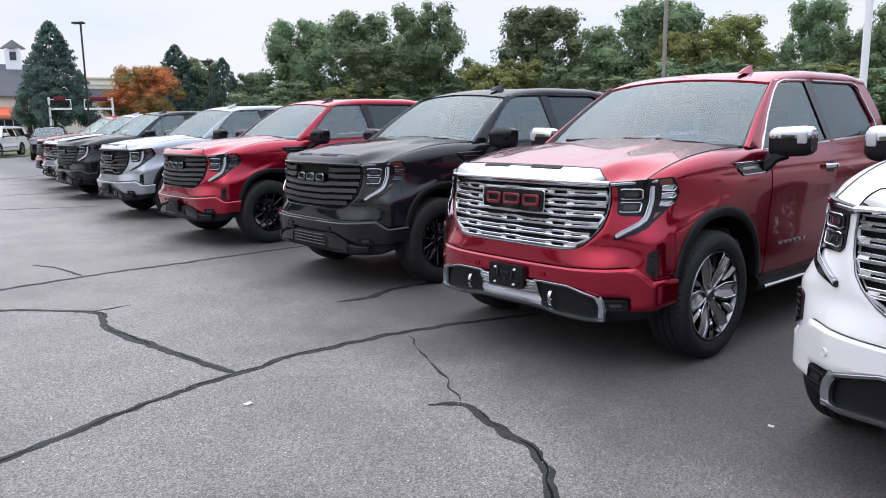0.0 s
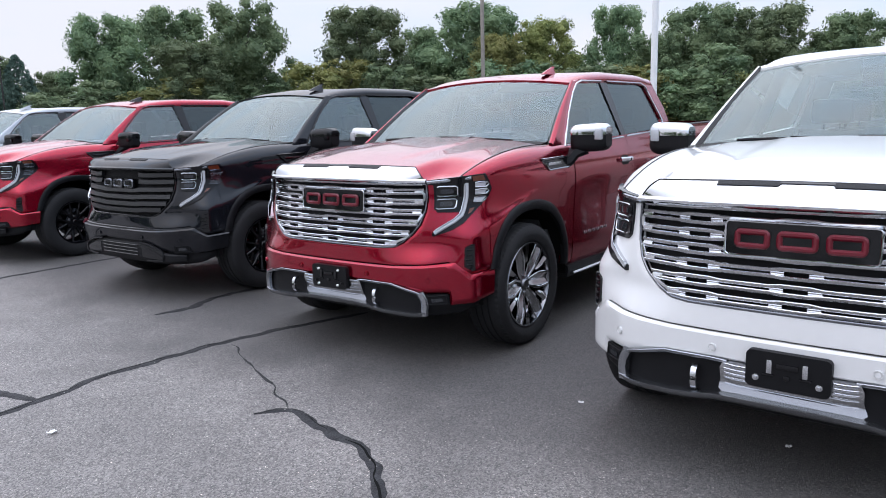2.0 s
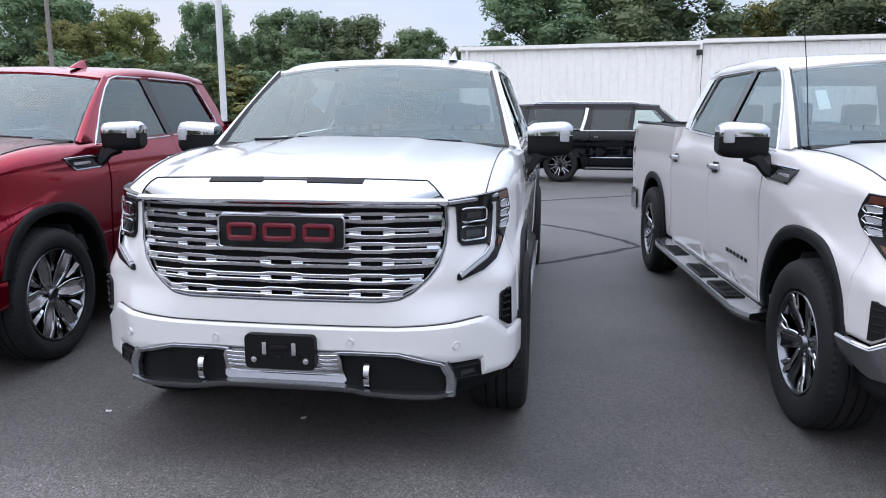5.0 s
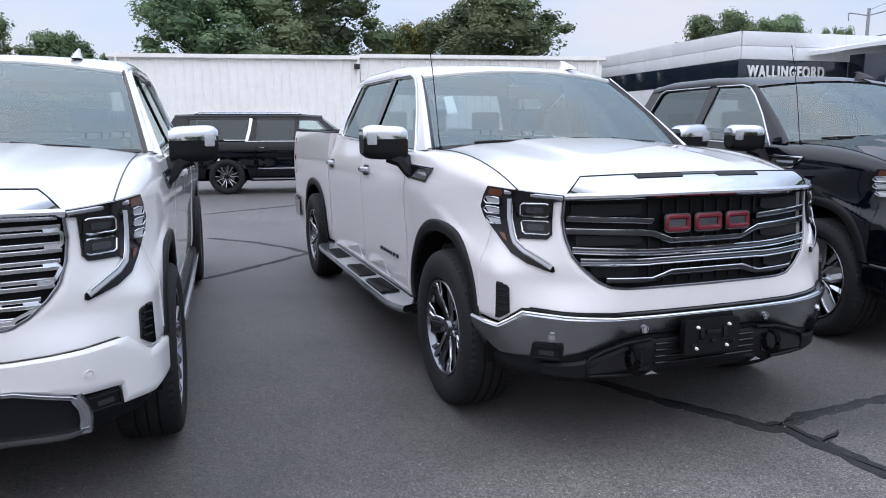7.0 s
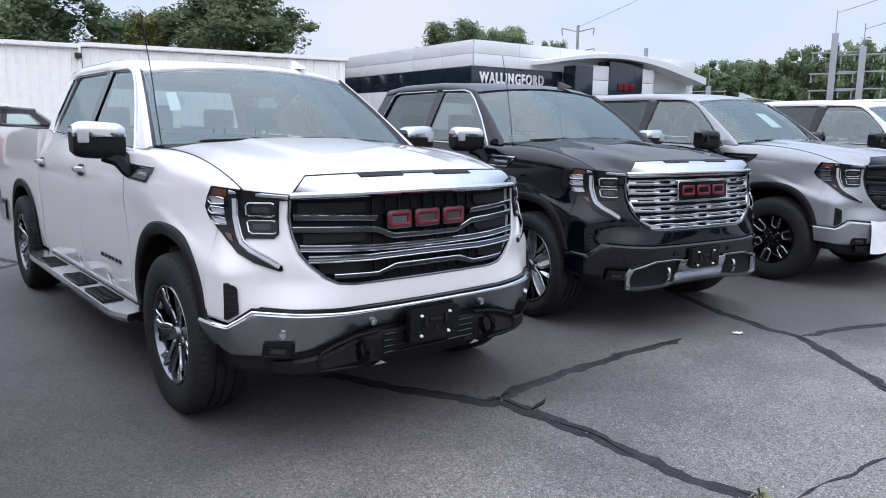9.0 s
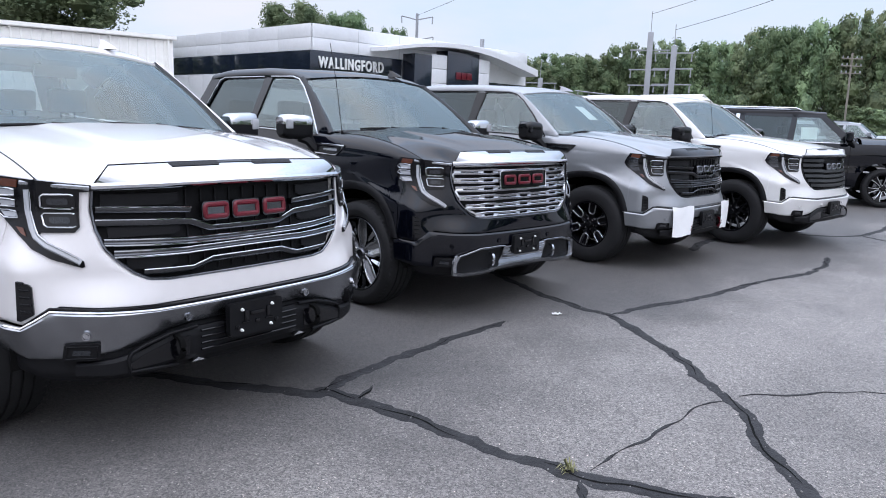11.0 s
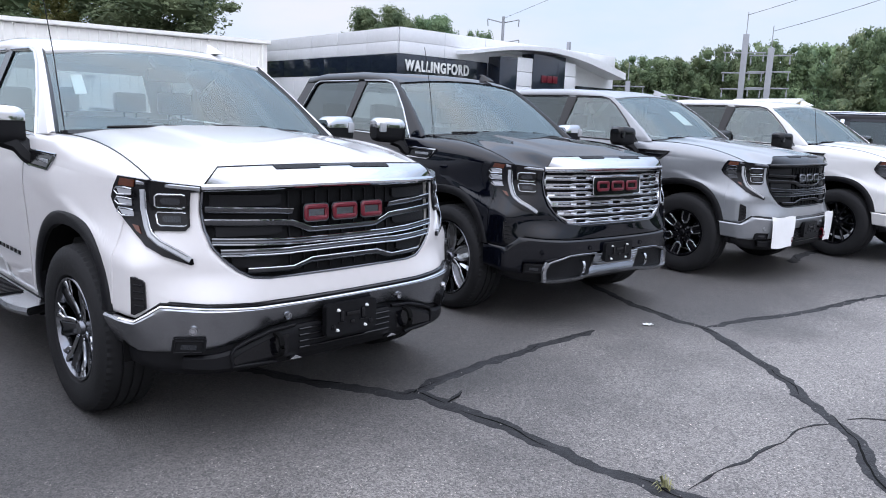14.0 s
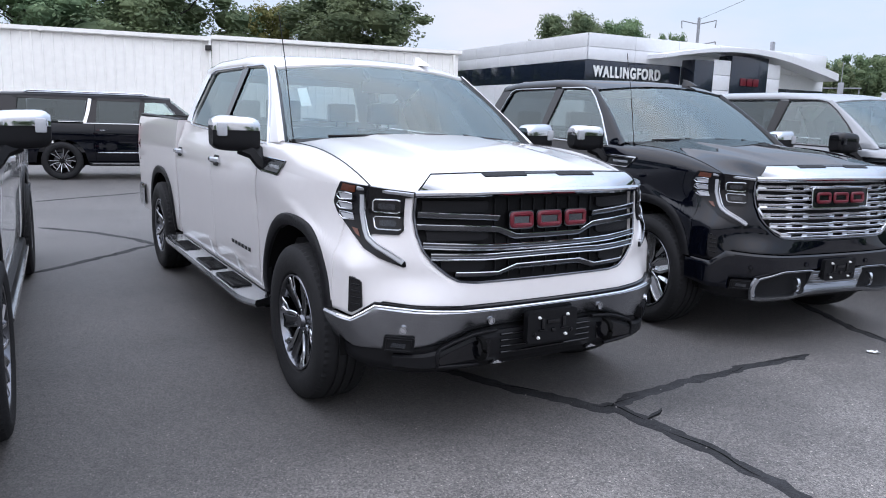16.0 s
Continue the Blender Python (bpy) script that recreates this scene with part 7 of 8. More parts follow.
# control points of the crack lines and one stain on the plan, widths in metres
CRACKS = [
    ([(-2.2, 2.3), (-1.75, 3.34), (-1.3, 4.13), (-.82, 4.74), (-.12, 5.3), (.6, 5.7)], .060),
    ([(-4.4, 5.5), (-3.17, 5.55), (-2.74, 5.09), (-1.77, 4.39), (-1.3, 4.13)], .060), ([(-3.17, 5.55), (-2.93, 5.78)], .035),
    ([(-4.9, 5.8), (-4.09, 6.96), (-3.28, 7.89), (-2.3, 9.0)], .060), ([(-5.1, 7.55), (-4.69, 7.4), (-4.13, 7.0)], .035),
    ([(-1.16, 6.0), (-.92, 6.16), (-.73, 6.54), (-.2, 7.1)], .075),
    ([(-.36, 5.01), (-.17, 4.49), (-.02, 4.12), (.11, 3.73)], .012),
    ([(-.05, 3.68), (.11, 3.72), (.24, 3.59), (.52, 3.14), (.58, 2.72), (.62, 2.3)], .052),
    ([(6.18, 5.02), (6.76, 4.98), (7.43, 5.01), (7.94, 5.02)], .085), ([(8.25, 7.04), (8.28, 6.31), (8.08, 5.48), (7.93, 5.03)], .085), ([(10.28, 9.21), (11.18, 9.01), (12.46, 8.72)], .09),
    ([(5.2, 1.0), (5.04, .47), (4.93, .14), (4.86, -.23), (4.88, -.33), (4.69, -.57), (4.51, -.80), (4.29, -1.03), (4.12, -1.22), (4.0, -1.38), (3.89, -1.5), (3.83, -1.63), (3.76, -1.9), (3.6, -2.5)], .085),
    ([(4.88, -.33), (5.09, -.41), (5.34, -.61), (5.68, -.89), (6.04, -1.17), (6.36, -1.5)], .075), ([(4.78, -.50), (4.98, -.56)], .04), ([(3.89, -1.5), (3.70, -1.46)], .05),
    ([(8.4, -1.5), (7.65, -1.78), (7.13, -1.99), (6.78, -2.2), (6.57, -2.37), (6.16, -2.43), (5.7, -2.52), (5.32, -2.53), (4.94, -2.53), (4.62, -2.53), (4.31, -2.47), (3.9, -2.42), (3.2, -2.3)], .075),
    ([(6.60, -2.38), (6.92, -2.81), (7.21, -3.32), (7.89, -4.17), (8.53, -5.1), (9.41, -5.78)], .06),
    ([(3.99, -1.54), (4.18, -1.73), (4.4, -1.99), (4.69, -2.31), (4.83, -2.5)], .012), ([(4.88, -2.62), (4.91, -2.9), (4.96, -3.27), (4.93, -3.59)], .010),
    # no crack: the dark stain by the grey pickup, drawn as a broad strip
    ([(9.66, -4.2), (10.0, -4.42), (10.3, -4.62), (10.72, -5.05)], .11),
    ([(11.2, -6.4), (11.26, -7.34), (12.8, -8.9), (15.1, -10.6)], .08), ([(11.26, -7.34), (10.2, -7.5)], .05),
    ([(-15.8, 21.3), (-15.6, 24.8)], .07), ([(-11.7, 15.9), (-9.9, 17.6)], .07), ([(-9.6, 13.0), (-7.9, 13.7)], .06),
]
for i, (pts, w) in enumerate(CRACKS):
    crack(pts, w * (1.15 if w > .03 else 1.2), i + 1)


def litter(place, r, mat, name, label, seed):
    rng = random.Random(seed)
    root = tagged(piece(name, (name, seed), lambda bm: (grid(bm, [[(r * (k - 2) / 2, r * (j - 2) / 3 * rng.uniform(.6, 1.2), .004 + .01 * rng.random()) for k in range(5)] for j in range(5)]), thicken(bm, (0, 0, .002))), mat), label, "litter")
    root.matrix_basis = pose(place[0], place[1], .002, 0, 0, 50 * seed)


WEED = material("dry_weed", (.27, .26, .12), .8, 0, 0, .3, 30)
litter((-1.05, 3.61), .022, PAPER, "paper_scrap", "small white scrap of paper on the asphalt", 1)
litter((6.57, -1.93), .036, PAPER, "paper_scrap", "small torn strip of paper on the asphalt", 2)
litter((1.70, 3.51), .014, PAPER, "pebble", "tiny pale pebble on the asphalt", 3)
litter((2.47, 2.82), .014, PAPER, "pebble", "tiny pale pebble on the asphalt", 4)


def weed_tuft(bm):
    rng = random.Random(4)
    for k in range(26):
        a, r, h = rng.uniform(0, 6.28), rng.uniform(.02, .07), rng.uniform(.015, .05)
        c, t = Vector((rng.uniform(-.02, .02), rng.uniform(-.02, .02), 0)), Vector((math.cos(a), math.sin(a), 0))
        w = Vector((-t.y, t.x, 0)) * .0025
        q = [bm.verts.new(p) for p in (c - w, c + w, c + t * r * .5 + w + Vector((0, 0, h)), c + t * r + Vector((0, 0, h * .7)), c + t * r * .5 - w + Vector((0, 0, h)))]
        bm.faces.new(q)


tuft = tagged(piece("weed_tuft", "weed_tuft", weed_tuft, WEED), "small dry weed tuft growing from a sealed crack", "weed")
tuft.matrix_basis = pose(3.97, -1.45, .004, 0, 0, 20)


# ---- buildings and posts ----
def wall_metal():
    m = material("white_ribbed_metal", (0.90, 0.885, 0.845), 0.5, 0, 0, 0.06, .35, 0.15, 3)
    return m


SIDING = wall_metal()
PANEL = material("white_composite_panel", (0.72, 0.73, 0.75), 0.35, 0.1, 0.2, 0.05, .3)
BLACKPANEL = material("black_glazed_band", (0.009, 0.014, 0.026), 0.16, 0, 0.45, 0.15, .5)
STEEL = material("galvanised_steel", (0.30, 0.31, 0.33), 0.55, 0.4, 0, 0.12, 1.5)
WOOD = material("weathered_pole_wood", (0.22, 0.20, 0.175), 0.9, 0, 0, 0.25, 2, 0.4, 20)
POLEWHITE = material("white_pole_paint", (0.72, 0.73, 0.73), 0.45, 0, 0, 0.06, 2)
CREAM = material("cream_clapboard", (0.62, 0.57, 0.46), 0.7, 0, 0, 0.06, .5)
SLATE = material("dark_grey_shingle", (0.075, 0.075, 0.085), 0.85, 0, 0, 0.2, .5, 0.3, 6)
BRONZE = material("dark_bronze_pole", (0.035, 0.033, 0.032), 0.5, 0.4, 0, 0.1, 2)
ORANGE = material("orange_awning", (0.62, 0.13, 0.06), 0.7, 0, 0, 0.08, 1)
DARKGLASS = material("dark_window", (0.02, 0.024, 0.03), 0.06, 0, 0.5, 0.2, .6)


def thing(name, label, category, place, group=""):
    root = tagged(new(name), label, category, group)
    root.matrix_basis = place
    return root


def block(name, key, lo, hi, mat, parent, bevel=0.0, label=""):
    return piece(name, key, lambda bm: box(bm, lo, hi, bevel), mat, parent, label)


# long white metal building: x along its front, y into it
shed = thing("metal_building", "long low white building with ribbed metal walls and gutter", "building", pose(22.6, 15.8, 0, 0, 0, -53))


def ribbed(x0, x1, h, step=.30):
    def build(bm):
        prof, x = [], x0
        while x < x1 - step:
            prof += [(x, 0), (x + step - .07, 0), (x + step - .05, -.030), (x + step - .015, -.030)]
            x += step
        prof.append((x1, 0))
        grid(bm, [[(a, b, z) for a, b in prof] for z in (0, h)])
    return build


piece("front_wall", "shed_left", ribbed(-7.2, 1.2, 3.86), SIDING, shed)
piece("front_wall", "shed_right", ribbed(1.22, 10.2, 3.90), SIDING, shed)
for i, (x0, x1, z) in enumerate(((-7.3, 1.2, 3.86), (1.2, 10.3, 3.92))):
    piece("gutter", ("gutter", i), lambda bm, x0=x0, x1=x1, z=z: sweep(bm, [(x0, -.07, z), ((x0 + x1) / 2, -.07, z), (x1, -.07, z)], [(-.07, .0), (-.07, .13), (-.05, .15), (.07, .15), (.07, .03), (.04, 0)]), SIDING, shed)
    piece("roof", ("shed_roof", i), lambda bm, x0=x0, x1=x1, z=z: (grid(bm, [[(x0, -.1, z + .12), (x1, -.1, z + .12)], [(x0, 9, z + .5), (x1, 9, z + .5)]]), thicken(bm, (0, 0, -.08))), SIDING, shed)
block("end_wall", "shed_end", (-7.25, .02, 0), (-7.10, 9, 3.9), SIDING, shed)
block("end_wall", "shed_end2", (10.05, .02, 0), (10.2, 9, 3.95), SIDING, shed)
for i, x in enumerate((-7.0, 1.15, 10.0)):
    piece("downpipe", ("pipe", i), lambda bm, x=x: tube(bm, [(x, -.10, 3.9), (x, -.11, 2.0), (x, -.10, .1)], .045, 8, (1, 0, 0)), SIDING, shed)
block("wall_lamp", "shed_lamp", (1.0, -.22, 3.55), (1.2, -.02, 3.72), BRONZE, shed, .02)
block("wall_bracket", "shed_bracket", (4.0, -.12, 2.35), (4.35, -.02, 2.43), BRONZE, shed, .01)
for i in range(18):
    block("gutter_strap", ("strap", i), (-7.0 + i, -.15, 3.86), (-6.96 + i, -.02, 3.89), SIDING, shed)

# showroom: corner at its origin, x along the signed front, y along the other front
show = thing("showroom", "white panelled showroom with a black glazed band and arched portal", "building", pose(47.7, 5.05, 0, 0, 0, -45.5))


def panel_row(x0, x1, z0, z1, n, face, name, key, mat):
    """Cladding panels in a row with open joints. face: 0 the signed front, 1 the other."""
    w = (x1 - x0) / n
    for k in range(n):
        a, b = x0 + w * k + .01, x0 + w * (k + 1) - .01
        lo, hi = ((a, -.08, z0), (b, 0, z1)) if face == 0 else ((-.08, a, z0), (0, b, z1))
        block(name, (key, k), lo, hi, mat, show, .012)


block("core", "show_core", (.02, .02, 0), (22, 17, 6.8), PANEL, show)
panel_row(0, 22, 5.36, 6.10, 6, 0, "panel", "pa", PANEL)
panel_row(0, 22, 6.12, 6.93, 6, 0, "panel", "pb", PANEL)
panel_row(0.02, 17, 5.36, 6.10, 5, 1, "panel", "pc", PANEL)
panel_row(0.02, 17, 6.12, 6.93, 5, 1, "panel", "pd", PANEL)
panel_row(-.2, 7.6, 4.10, 5.34, 4, 0, "band_panel", "ba", BLACKPANEL)
panel_row(15.9, 22.0, 3.2, 4.35, 3, 0, "band_panel", "bb", BLACKPANEL)
panel_row(0, 17, 4.10, 5.34, 6, 1, "band_panel", "bc", BLACKPANEL)
panel_row(0, 17, 0, 4.08, 8, 1, "lower_panel", "lc", PANEL)
panel_row(0, 7.6, 0, 4.08, 5, 0, "shop_window", "lw", DARKGLASS)
for i, (a, b, mat) in enumerate(((7.7, 9.4, BLACKPANEL), (11.02, 14.5, BLACKPANEL))):
    block("portal_panel", ("portal", i), (a, -1.2, 0), (b, 0, 5.75 + (.45 if i == 1 else 0)), mat, show, .02)
for c, (a, b) in enumerate(((9.42, 11.00), (14.52, 15.80))):
    for k in range(6):
        block("column_tile", ("tile", c, k), (a, -1.15, .98 * k), (b, -.02, .98 * k + .95), PANEL, show, .02)


def arch_roof(bm):
    rows = []
    for k in range(25):
        t = k / 24
        x = 4.7 + 16.6 * t
        z = 5.55 + 1.30 * math.sin(math.pi * (.08 + .84 * t) ** 1.0) - .35 * t
        th = .22 + .45 * t * t if t < .8 else .22 + .45 * .64
        rows.append([(x, -1.7, z), (x, -1.7, z - th), (x, .3, z - th), (x, .3, z + .05)])
    vs = grid(bm, rows, True)
    bm.faces.new(vs[0]), bm.faces.new(vs[-1])


piece("arch_canopy", "arch_canopy", arch_roof, PANEL, show)
for i, x in enumerate((17.6, 19.2)):
    piece("soffit_lamp", ("soffit", i), lambda bm, x=x: lathe(bm, [(0, 0), (.10, 0), (.11, .04)], 16, "z"), PAPER, show, at=Matrix.Translation((x, -1.2, 5.35 - .25 * i)))
# emblem over the door: plain blocks in its colours
for i in range(3):
    block("emblem_block", ("sign_block", i), (11.90 + .60 * i, -1.28, 4.28), (12.42 + .60 * i, -1.20, 4.78), BADGE, show, .03)
block("roof_unit", "hvac", (18.5, 6, 6.8), (20, 8, 7.6), STEEL, show, .03)
block("roof_unit", "hvac2", (21.0, 4, 6.8), (21.25, 4.25, 8.2), STEEL, show)

sign_curve = bpy.data.curves.new("sign_letters", "FONT")
sign_curve.body, sign_curve.size, sign_curve.extrude, sign_curve.align_x, sign_curve.space_character = "WALLINGFORD", .92, .04, "LEFT", 1.22
sign_curve.offset = 0.028
sign_curve.materials.append(PAPER)
sign = new("sign_letters", sign_curve)
sign["label"] = "white capital letters on the black band"
sign.parent = show
sign.matrix_basis = Matrix.Translation((.42, -.14, 4.36)) @ Matrix.Rotation(radians(90), 4, "X") @ Matrix.Diagonal((.715, 1, 1, 1))


def bearing(az, d, z=0.0):
    return (.8 + d * math.cos(radians(az)), -.4 + d * math.sin(radians(az)), z)


def lamp_post(az, d, h, mat, r, arm=True):
    root = thing("street_lamp", "dark metal car park lamp with a flat head" if mat is BRONZE else "tall slim white pole behind the pickups", "lamp", Matrix.Translation(bearing(az, d)))
    piece("pole", ("lp", az), lambda bm: tube(bm, [(0, 0, 0), (0, 0, h * .5), (0, 0, h)], r, 10, (1, 0, 0)), mat, root)
    piece("base_collar", ("lb", az), lambda bm: lathe(bm, [(r * 2.2, 0), (r * 2.2, .5), (r * 1.8, .56), (0, .56)], 16, "z"), mat, root)
    if arm:
        piece("lamp_head", ("lh", az), lambda bm: box(bm, (-.55, -.2, h), (.25, .2, h + .14), .04), mat, root)
    return root


lamp_post(121.6, 58, 8.6, BRONZE, .065)
lamp_post(113.45, 60, 6.35, BRONZE, .05)
lamp_post(68.9, 12.2, 9.5, POLEWHITE, .050, False)


def timber_pole(az, d, h, arms=()):
    root = thing("utility_pole", "weathered wooden utility pole", "pole", Matrix.Translation(bearing(az, d)))
    piece("shaft", ("up", az), lambda bm: tube(bm, [(0, 0, 0), (0, 0, h * .5), (.05, 0, h)], .08 if arms and h > 7 else .10, 10, (1, 0, 0)), WOOD, root)
    for i, z in enumerate(arms):
        piece("crossarm", ("ua", az, i), lambda bm, z=z: box(bm, (-.05, -.9, z), (.05, .9, z + .09), .02), WOOD, root)
        for k in (-.8, -.4, .4, .8):
            piece("insulator", "insulator", lambda bm: lathe(bm, [(.05, 0), (.07, .05), (.04, .09), (.06, .13), (0, .18)], 10, "z"), STEEL, root, at=Matrix.Translation((0, k, z + .09)))


timber_pole(80.3, 40, 13.5)
timber_pole(88.9, 66, 5.6, (5.0,))
timber_pole(-31.3, 72, 7.9, (7.4, 6.8, 6.2))


def pylon(az, d, h):
    root = thing("power_pylon", "grey steel transmission pole with cross arms", "pylon", Matrix.Translation(bearing(az, d)) @ Matrix.Rotation(radians(az), 4, "Z"))
    piece("shaft", ("py", az), lambda bm: tube(bm, [(0, 0, 0), (0, 0, h * .5), (0, 0, h)], .16, 8, (1, 0, 0)), STEEL, root)
    for i, (z, w) in enumerate(((h - .35, 1.8), (h - 2.6, 1.9))):
        for s in (-1, 1):
            piece("cross_arm", ("pa", az, i, s), lambda bm, z=z, w=w, s=s: tube(bm, [(0, 0, z - .35), (0, s * w * .6, z - .1), (0, s * w, z + .05)], .07, 6), STEEL, root)
            piece("insulator", ("pi", az, i, s), lambda bm, z=z, w=w, s=s: tube(bm, [(0, s * w, z), (0, s * w * .96, z - .75)], .06, 6, (1, 0, 0)), STEEL, root)


pylon(-.95, 88, 13.2)


def switch_mast(az, d, h, arms):
    root = thing("switchgear_mast", "grey steel substation mast with switch arms", "mast", Matrix.Translation(bearing(az, d)) @ Matrix.Rotation(radians(az), 4, "Z"))
    piece("shaft", ("sm", az), lambda bm: box(bm, (-.2, -.22, 0), (.2, .22, h), .03), STEEL, root)
    for i, z in enumerate(arms):
        piece("arm", ("sa", az, i), lambda bm, z=z: box(bm, (-.06, -1.5, z), (.06, 1.5, z + .10), .02), STEEL, root)
        for k in (-1.35, 1.35):
            piece("insulator", ("si", az), lambda bm: lathe(bm, [(.05, 0), (.07, .12), (.04, .2), (.06, .3), (.03, .4), (.05, .5), (0, .62)], 8, "z"), STEEL, root, at=Matrix.Translation((0, k, z - .60)))
    piece("lightning_rod", ("sr", az), lambda bm: tube(bm, [(0, 0, h), (0, 0, h + 1.6)], .03, 6, (1, 0, 0)), STEEL, root)


switch_mast(-18.2, 62, 8.6, (4.5, 5.7, 7.2))
switch_mast(-19.9, 62, 7.6, (4.6, 5.8, 7.0))
switch_mast(-10.4, 70, 5.4, (4.2, 4.9))
gantry = thing("bus_gantry", "low steel lattice of the substation", "lattice", Matrix.Translation(bearing(-16.5, 60)) @ Matrix.Rotation(radians(-16.5), 4, "Z"))
for i, (z, s) in enumerate(((2.9, 0), (3.25, .2), (3.6, .1))):
    piece("rail", ("gr", i), lambda bm, z=z, s=s: tube(bm, [(s, -3.6, z - .3), (s, 0, z), (s, 3.6, z + .35)], .05, 6), STEEL, gantry)
for k in range(9):
    piece("upright", ("gu", k), lambda bm, k=k: tube(bm, [(0, -3.4 + .85 * k, 0), (.1, -3.4 + .85 * k, 3.2 + .08 * k)], .045, 6, (1, 0, 0)), STEEL, gantry)
tent = thing("gabled_shed", "small shed with a white roof and a tan gable", "shed", Matrix.Translation(bearing(-20.2, 55)) @ Matrix.Rotation(radians(-20 - 38), 4, "Z"))
TAN = material("tan_boarding", (0.46, 0.38, 0.24), 0.8, 0, 0, 0.1, 2)
piece("roof", "tent_roof", lambda bm: (grid(bm, [[(-1.9, 2.9, 2.72), (-1.9, -2.4, 2.72)], [(0, 2.9, 3.62), (0, -2.4, 3.62)], [(1.9, 2.9, 2.72), (1.9, -2.4, 2.72)]]), thicken(bm, (0, 0, -.1))), PAPER, tent)
piece("wall", "tent_wall", lambda bm: box(bm, (-1.7, -2.2, 0), (1.7, 2.7, 2.72)), CREAM, tent)
piece("gable", "tent_gable", lambda bm: (grid(bm, [[(-1.7, -2.22, 2.68), (0, -2.22, 2.68), (1.7, -2.22, 2.68)], [(-.85, -2.22, 3.10), (0, -2.22, 3.30), (.85, -2.22, 3.10)], [(-.02, -2.22, 3.50), (0, -2.22, 3.51), (.02, -2.22, 3.50)]]), thicken(bm, (0, .1, 0))), TAN, tent)
for i, (a, b, za, zb) in enumerate(((-18.2, -45, 10.0, 17), (-19.9, -48, 8.8, 16), (-.95, -40, 13.0, 22))):
    p, q = Vector(bearing(a, 62 if i < 2 else 88, za)), Vector(bearing(b, 45, zb))
    w = piece("power_line", ("wire", i), lambda bm, p=p, q=q: tube(bm, [p.lerp(q, k / 12) + Vector((0, 0, -1.2 * math.sin(math.pi * k / 12))) for k in range(13)], .018, 5), BRONZE)
    tagged(w, "thin dark overhead power line", "cable")

BRICKBASE = material("brick_base", (0.28, 0.20, 0.16), 0.85, 0, 0, 0.25, 6)
# far shop with cupola, and what stands before it
shop = thing("shop_building", "cream clapboard shop with dark roof and white cupola", "building", Matrix.Translation(bearing(121.6, 100)) @ Matrix.Rotation(radians(121.6 - 90), 4, "Z"))
for k in range(15):
    block("clapboard", ("clap", k), (-14, -.06, .9 + .31 * k), (5, .1, .9 + .31 * k + .30), CREAM, shop, .01)
block("wall", "shop_wall", (-13.9, .1, 0), (4.9, 14, 5.5), CREAM, shop)
block("base_wall", "shop_base", (-14, -.12, 0), (5, .1, .88), BRICKBASE, shop)
block("side_wing", "shop_wing", (5.05, .6, 0), (9.5, 9, 2.6), CREAM, shop)
piece("eave_roof", "shop_eave", lambda bm: (grid(bm, [[(-5.5, -1.1, 5.25), (5.2, -1.1, 5.25)], [(-5.5, -.32, 6.25), (5.2, -.32, 6.25)]]), thicken(bm, (0, .05, -.12))), SLATE, shop)
piece("roof", "shop_roof", lambda bm: (grid(bm, [[(-14.5, -.5, 5.4), (-5.6, -.5, 5.4)], [(-14.5, 6, 9.4), (-5.6, 6, 9.4)], [(-14.5, 13, 5.4), (-5.6, 13, 5.4)]]), thicken(bm, (0, 0, -.2))), SLATE, shop)
block("parapet", "shop_parapet", (-5.4, -.3, 5.5), (5, .3, 7.4), CREAM, shop)
block("parapet_cap", "shop_cap", (-5.5, -.45, 7.4), (5.1, .4, 7.62), CREAM, shop, .02)
block("parapet_cap", "shop_cap2", (-5.5, -.42, 6.7), (5.1, -.3, 6.85), CREAM, shop, .02)
cup = block("cupola", "cupola", (-8.4, 4.9, 8.6), (-6.7, 6.6, 11.2), PANEL, shop)
piece("cupola_roof", "cupola_roof", lambda bm: lathe(bm, [(1.45, 11.2), (.8, 11.7), (0, 12.3)], 4, "z"), SLATE, cup, at=Matrix.Translation((-7.55, 5.75, 0)))
block("cupola_window", "cupola_win", (-7.9, 4.85, 9.8), (-7.2, 4.89, 10.8), DARKGLASS, cup)
piece("awning", "awning", lambda bm: (grid(bm, [[(-13, -.1, 4.1), (-4, -.1, 4.1)], [(-13, -1.6, 3.2), (-4, -1.6, 3.2)], [(-13, -1.6, 2.9), (-4, -1.6, 2.9)]]), thicken(bm, (0, .03, -.03))), ORANGE, shop)
for i, (a, b) in enumerate(((-10.5, -7.0), (-6.5, -4.2), (2.2, 3.9))):
    w = block("window", ("shop_win", i), (a, -.12, .9), (b, -.05, 2.7), DARKGLASS, shop)
    for k in range(1, 4):
        block("muntin", ("shop_mun", i, k), (a + (b - a) * k / 4 - .04, -.16, .9), (a + (b - a) * k / 4 + .04, -.10, 2.7), PANEL, w)
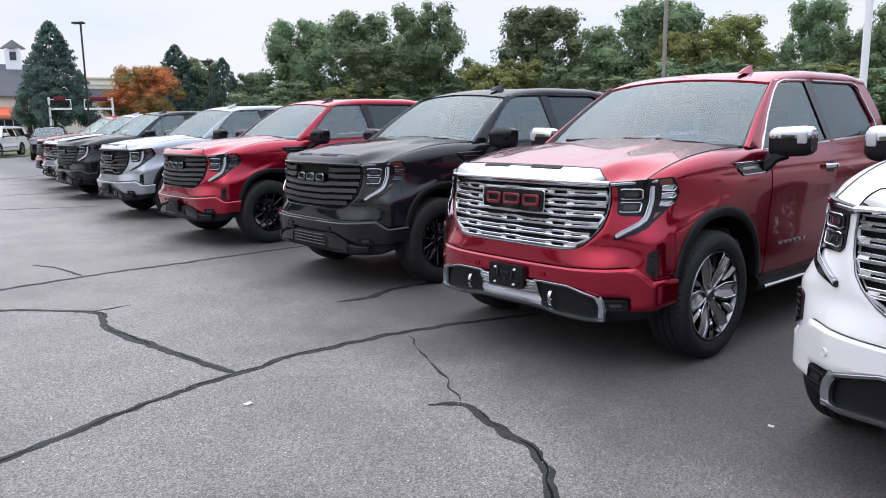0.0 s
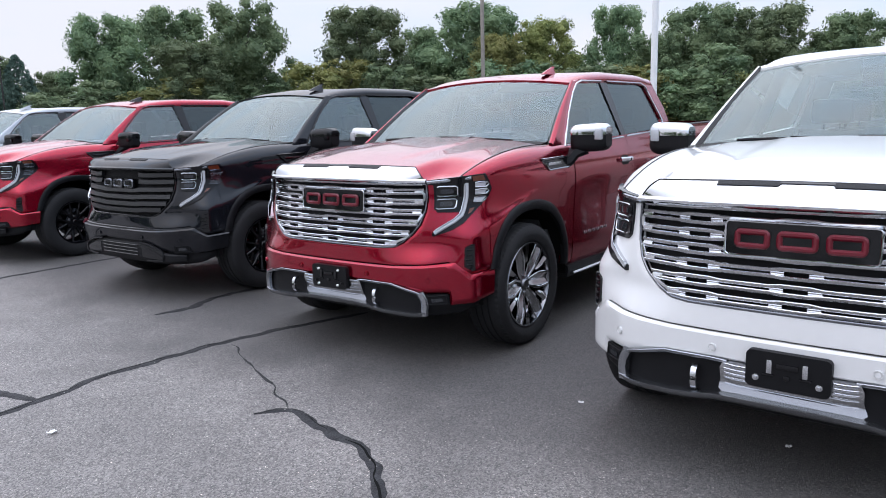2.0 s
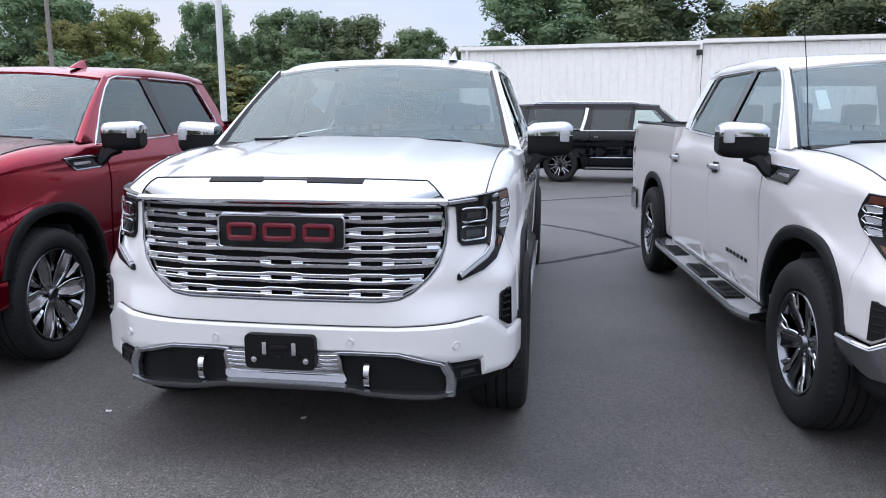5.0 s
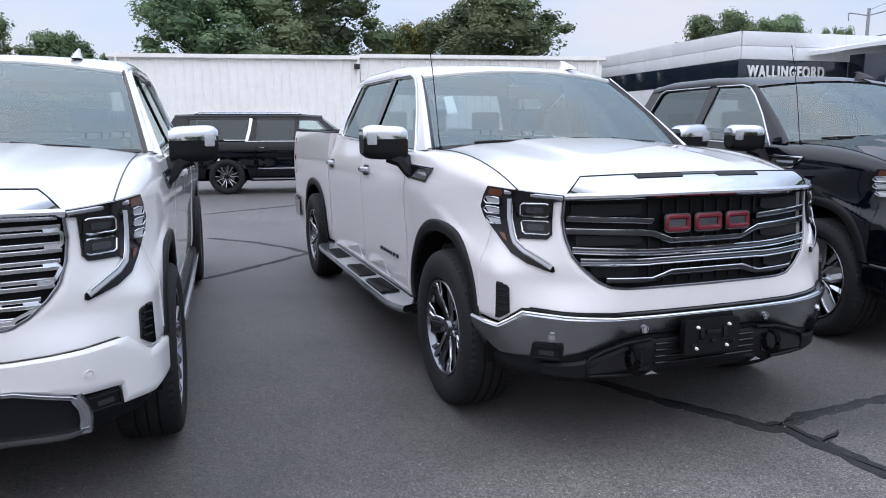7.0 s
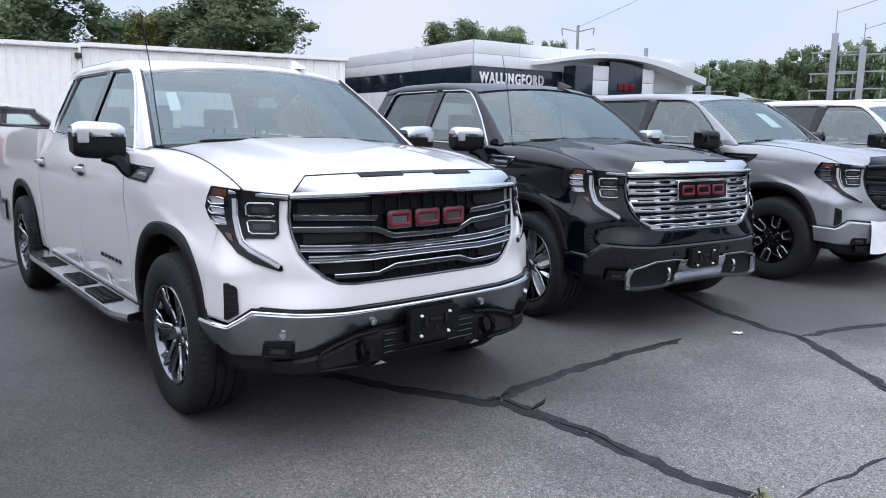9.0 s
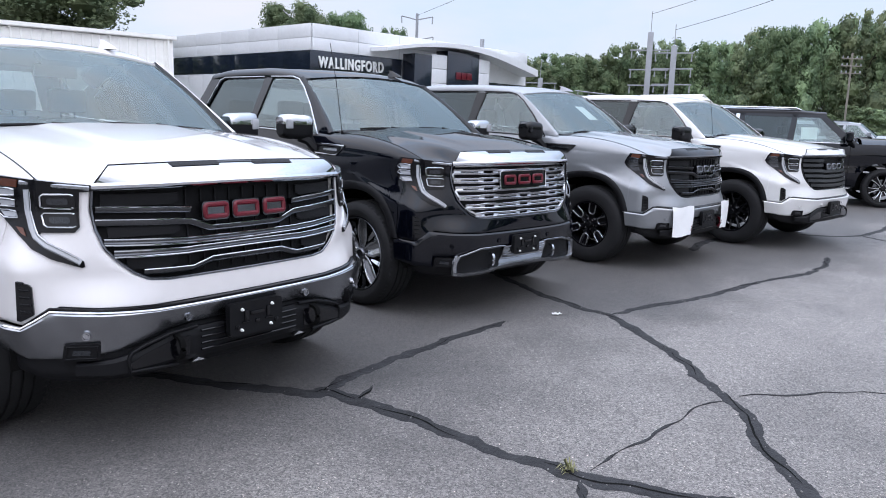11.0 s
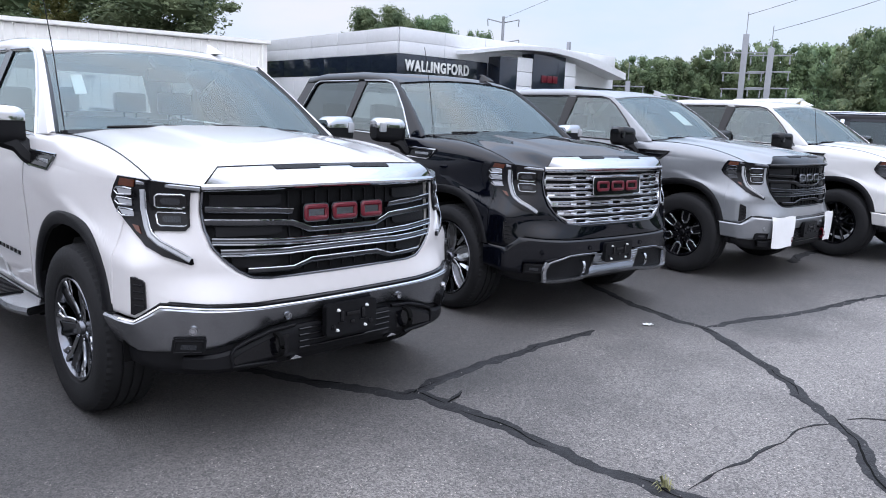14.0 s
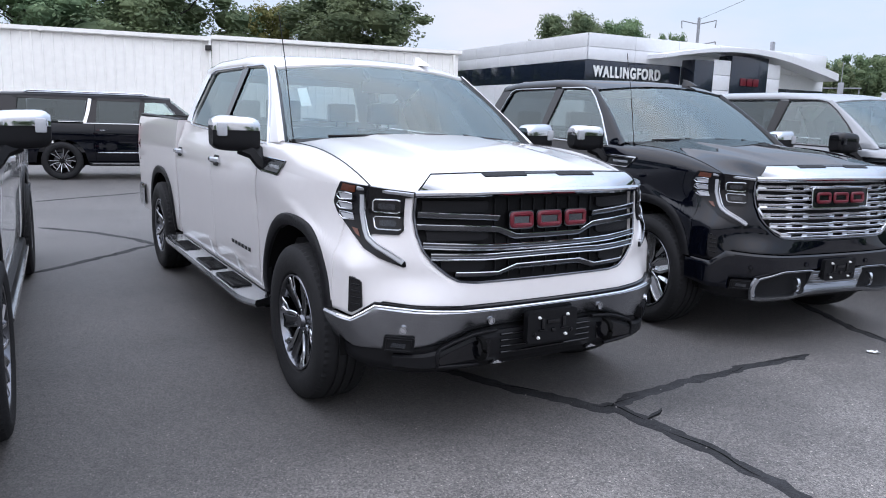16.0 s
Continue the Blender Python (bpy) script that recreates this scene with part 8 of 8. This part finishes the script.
for side, az, wide in ((1, 123.95, 1.05), (-1, 120.05, 1.50)):
    # a post with a red sign bar and a white rail on one side
    gate = thing("cart_corral", "white metal cart corral post with a red sign bar", "rack", Matrix.Translation(bearing(az, 60)) @ Matrix.Rotation(radians(az - 90), 4, "Z"))
    piece("post", "corral_post", lambda bm: tube(bm, [(0, 0, 0), (0, 0, 3.75)], .075, 8, (1, 0, 0)), POLEWHITE, gate)
    piece("sign_bar", ("corral_bar", side), lambda bm: box(bm, (min(.3 * side, wide * side), -.04, 3.50), (max(.3 * side, wide * side), .04, 3.80), .01), BADGE, gate)
    piece("top_rail", ("corral_top", side), lambda bm: tube(bm, [(0, .06, 3.60), (side * (wide + .35), .06, 3.60)], .03, 6), POLEWHITE, gate)
    piece("lower_rail", ("corral_low", side), lambda bm: box(bm, (min(0, (wide + .35) * side), -.03, 2.88), (max(0, (wide + .35) * side), .03, 3.02), .01), POLEWHITE, gate)
    piece("hanger", ("corral_hang", side), lambda bm: tube(bm, [(side * (wide + .33), .03, 3.62), (side * (wide + .33), .03, 2.9)], .03, 6, (1, 0, 0)), POLEWHITE, gate)
ground_sheet("verge", [bearing(117, 62)[:2], bearing(128, 47)[:2], bearing(129, 80)[:2], bearing(117, 84)[:2]], .05, GRASS, "mown grass strip before the shop", "grass")
ground_sheet("wood_edge", [bearing(109, 50)[:2], bearing(54, 48)[:2], bearing(54, 120)[:2], bearing(109, 120)[:2]], .06, GRASS, "rough grass under the trees", "grass")
ground_sheet("far_verge", [bearing(-10, 74)[:2], bearing(-12, 130)[:2], bearing(-65, 130)[:2], bearing(-62, 60)[:2], bearing(-34, 40)[:2]], .06, GRASS, "dry grass before the far wood", "grass")

# ---- the pickups ----
truck("white luxury pickup with chrome grille and chrome mirrors", (2.799, 3.022, -135.2), WHITE, "luxury", "luxury", clips=True)
truck("deep red luxury pickup with chrome grille and chrome wheels", (.958, 5.322, -133.32), CRIMSON, "luxury", "luxury")
truck("dark grey pickup with black grille and black wheels", (-1.04, 7.52, -132.9), DARKGREY, "dark", "black", papers=((.70, .86, .94, .985),), plate=False)
truck("bright red pickup with black grille and black wheels", (-3.58, 9.89, -132.0), RED, "dark", "black", fin_mat=GLOSSBLACK)
truck("silver pickup with dark grille and black wheels", (-6.1, 12.56, -132.0), SILVER, "offroad", "black")
truck("dark grey pickup with black grille, far down the row", (-9.12, 15.89, -132.0), DARKGREY, "dark", "black")
truck("silver pickup far down the row", (-11.05, 18.24, -132.0), SILVER, "chrome", "split")
truck("red pickup at the far end of the row", (-13.66, 21.73, -132.0), RED, "dark", "black")
truck("pearl white pickup with five-bar chrome grille, steel bumper and running boards", (5.160, .663, -131.57), PEARL, "chrome", "split", antenna=True, board=True, papers=((-.865, -.79, .42, .66), (.90, .95, .03, .06)))
truck("black luxury pickup with chrome grille and chrome mirrors", (7.45, -1.115, -138.8), BLACK, "luxury", "luxury", antenna=True)
truck("grey off-road pickup with loose white film on its bumper", (9.50, -3.40, -134.8), GREY, "offroad", "machined", film=True, cap=DARKGREY, papers=((-.12, .12, .30, .62),))
truck("white pickup with black grille and black wheels", (10.95, -5.72, -140.4), WHITE, "dark", "black", antenna=True)

# ---- other vehicles ----
suv("black full-size suv with chrome trim before the white building", (16.25, 9.84, -50), BLACK, scale=.955)
suv("black full-size suv with machined wheels beyond the pickups", (16.1, -10.6, -112), BLACK, scale=1.0, tyre=.385)
suv("silver suv parked beyond the black one", (32.5, -21.9, -128), SILVER, False)
suv("white suv parked across the lot", (-29.6, 38.4, -75), WHITE, False, .92)
suv("dark suv parked before the shop", (-23.5, 35.4, -57), DARKGREY, False, .90)
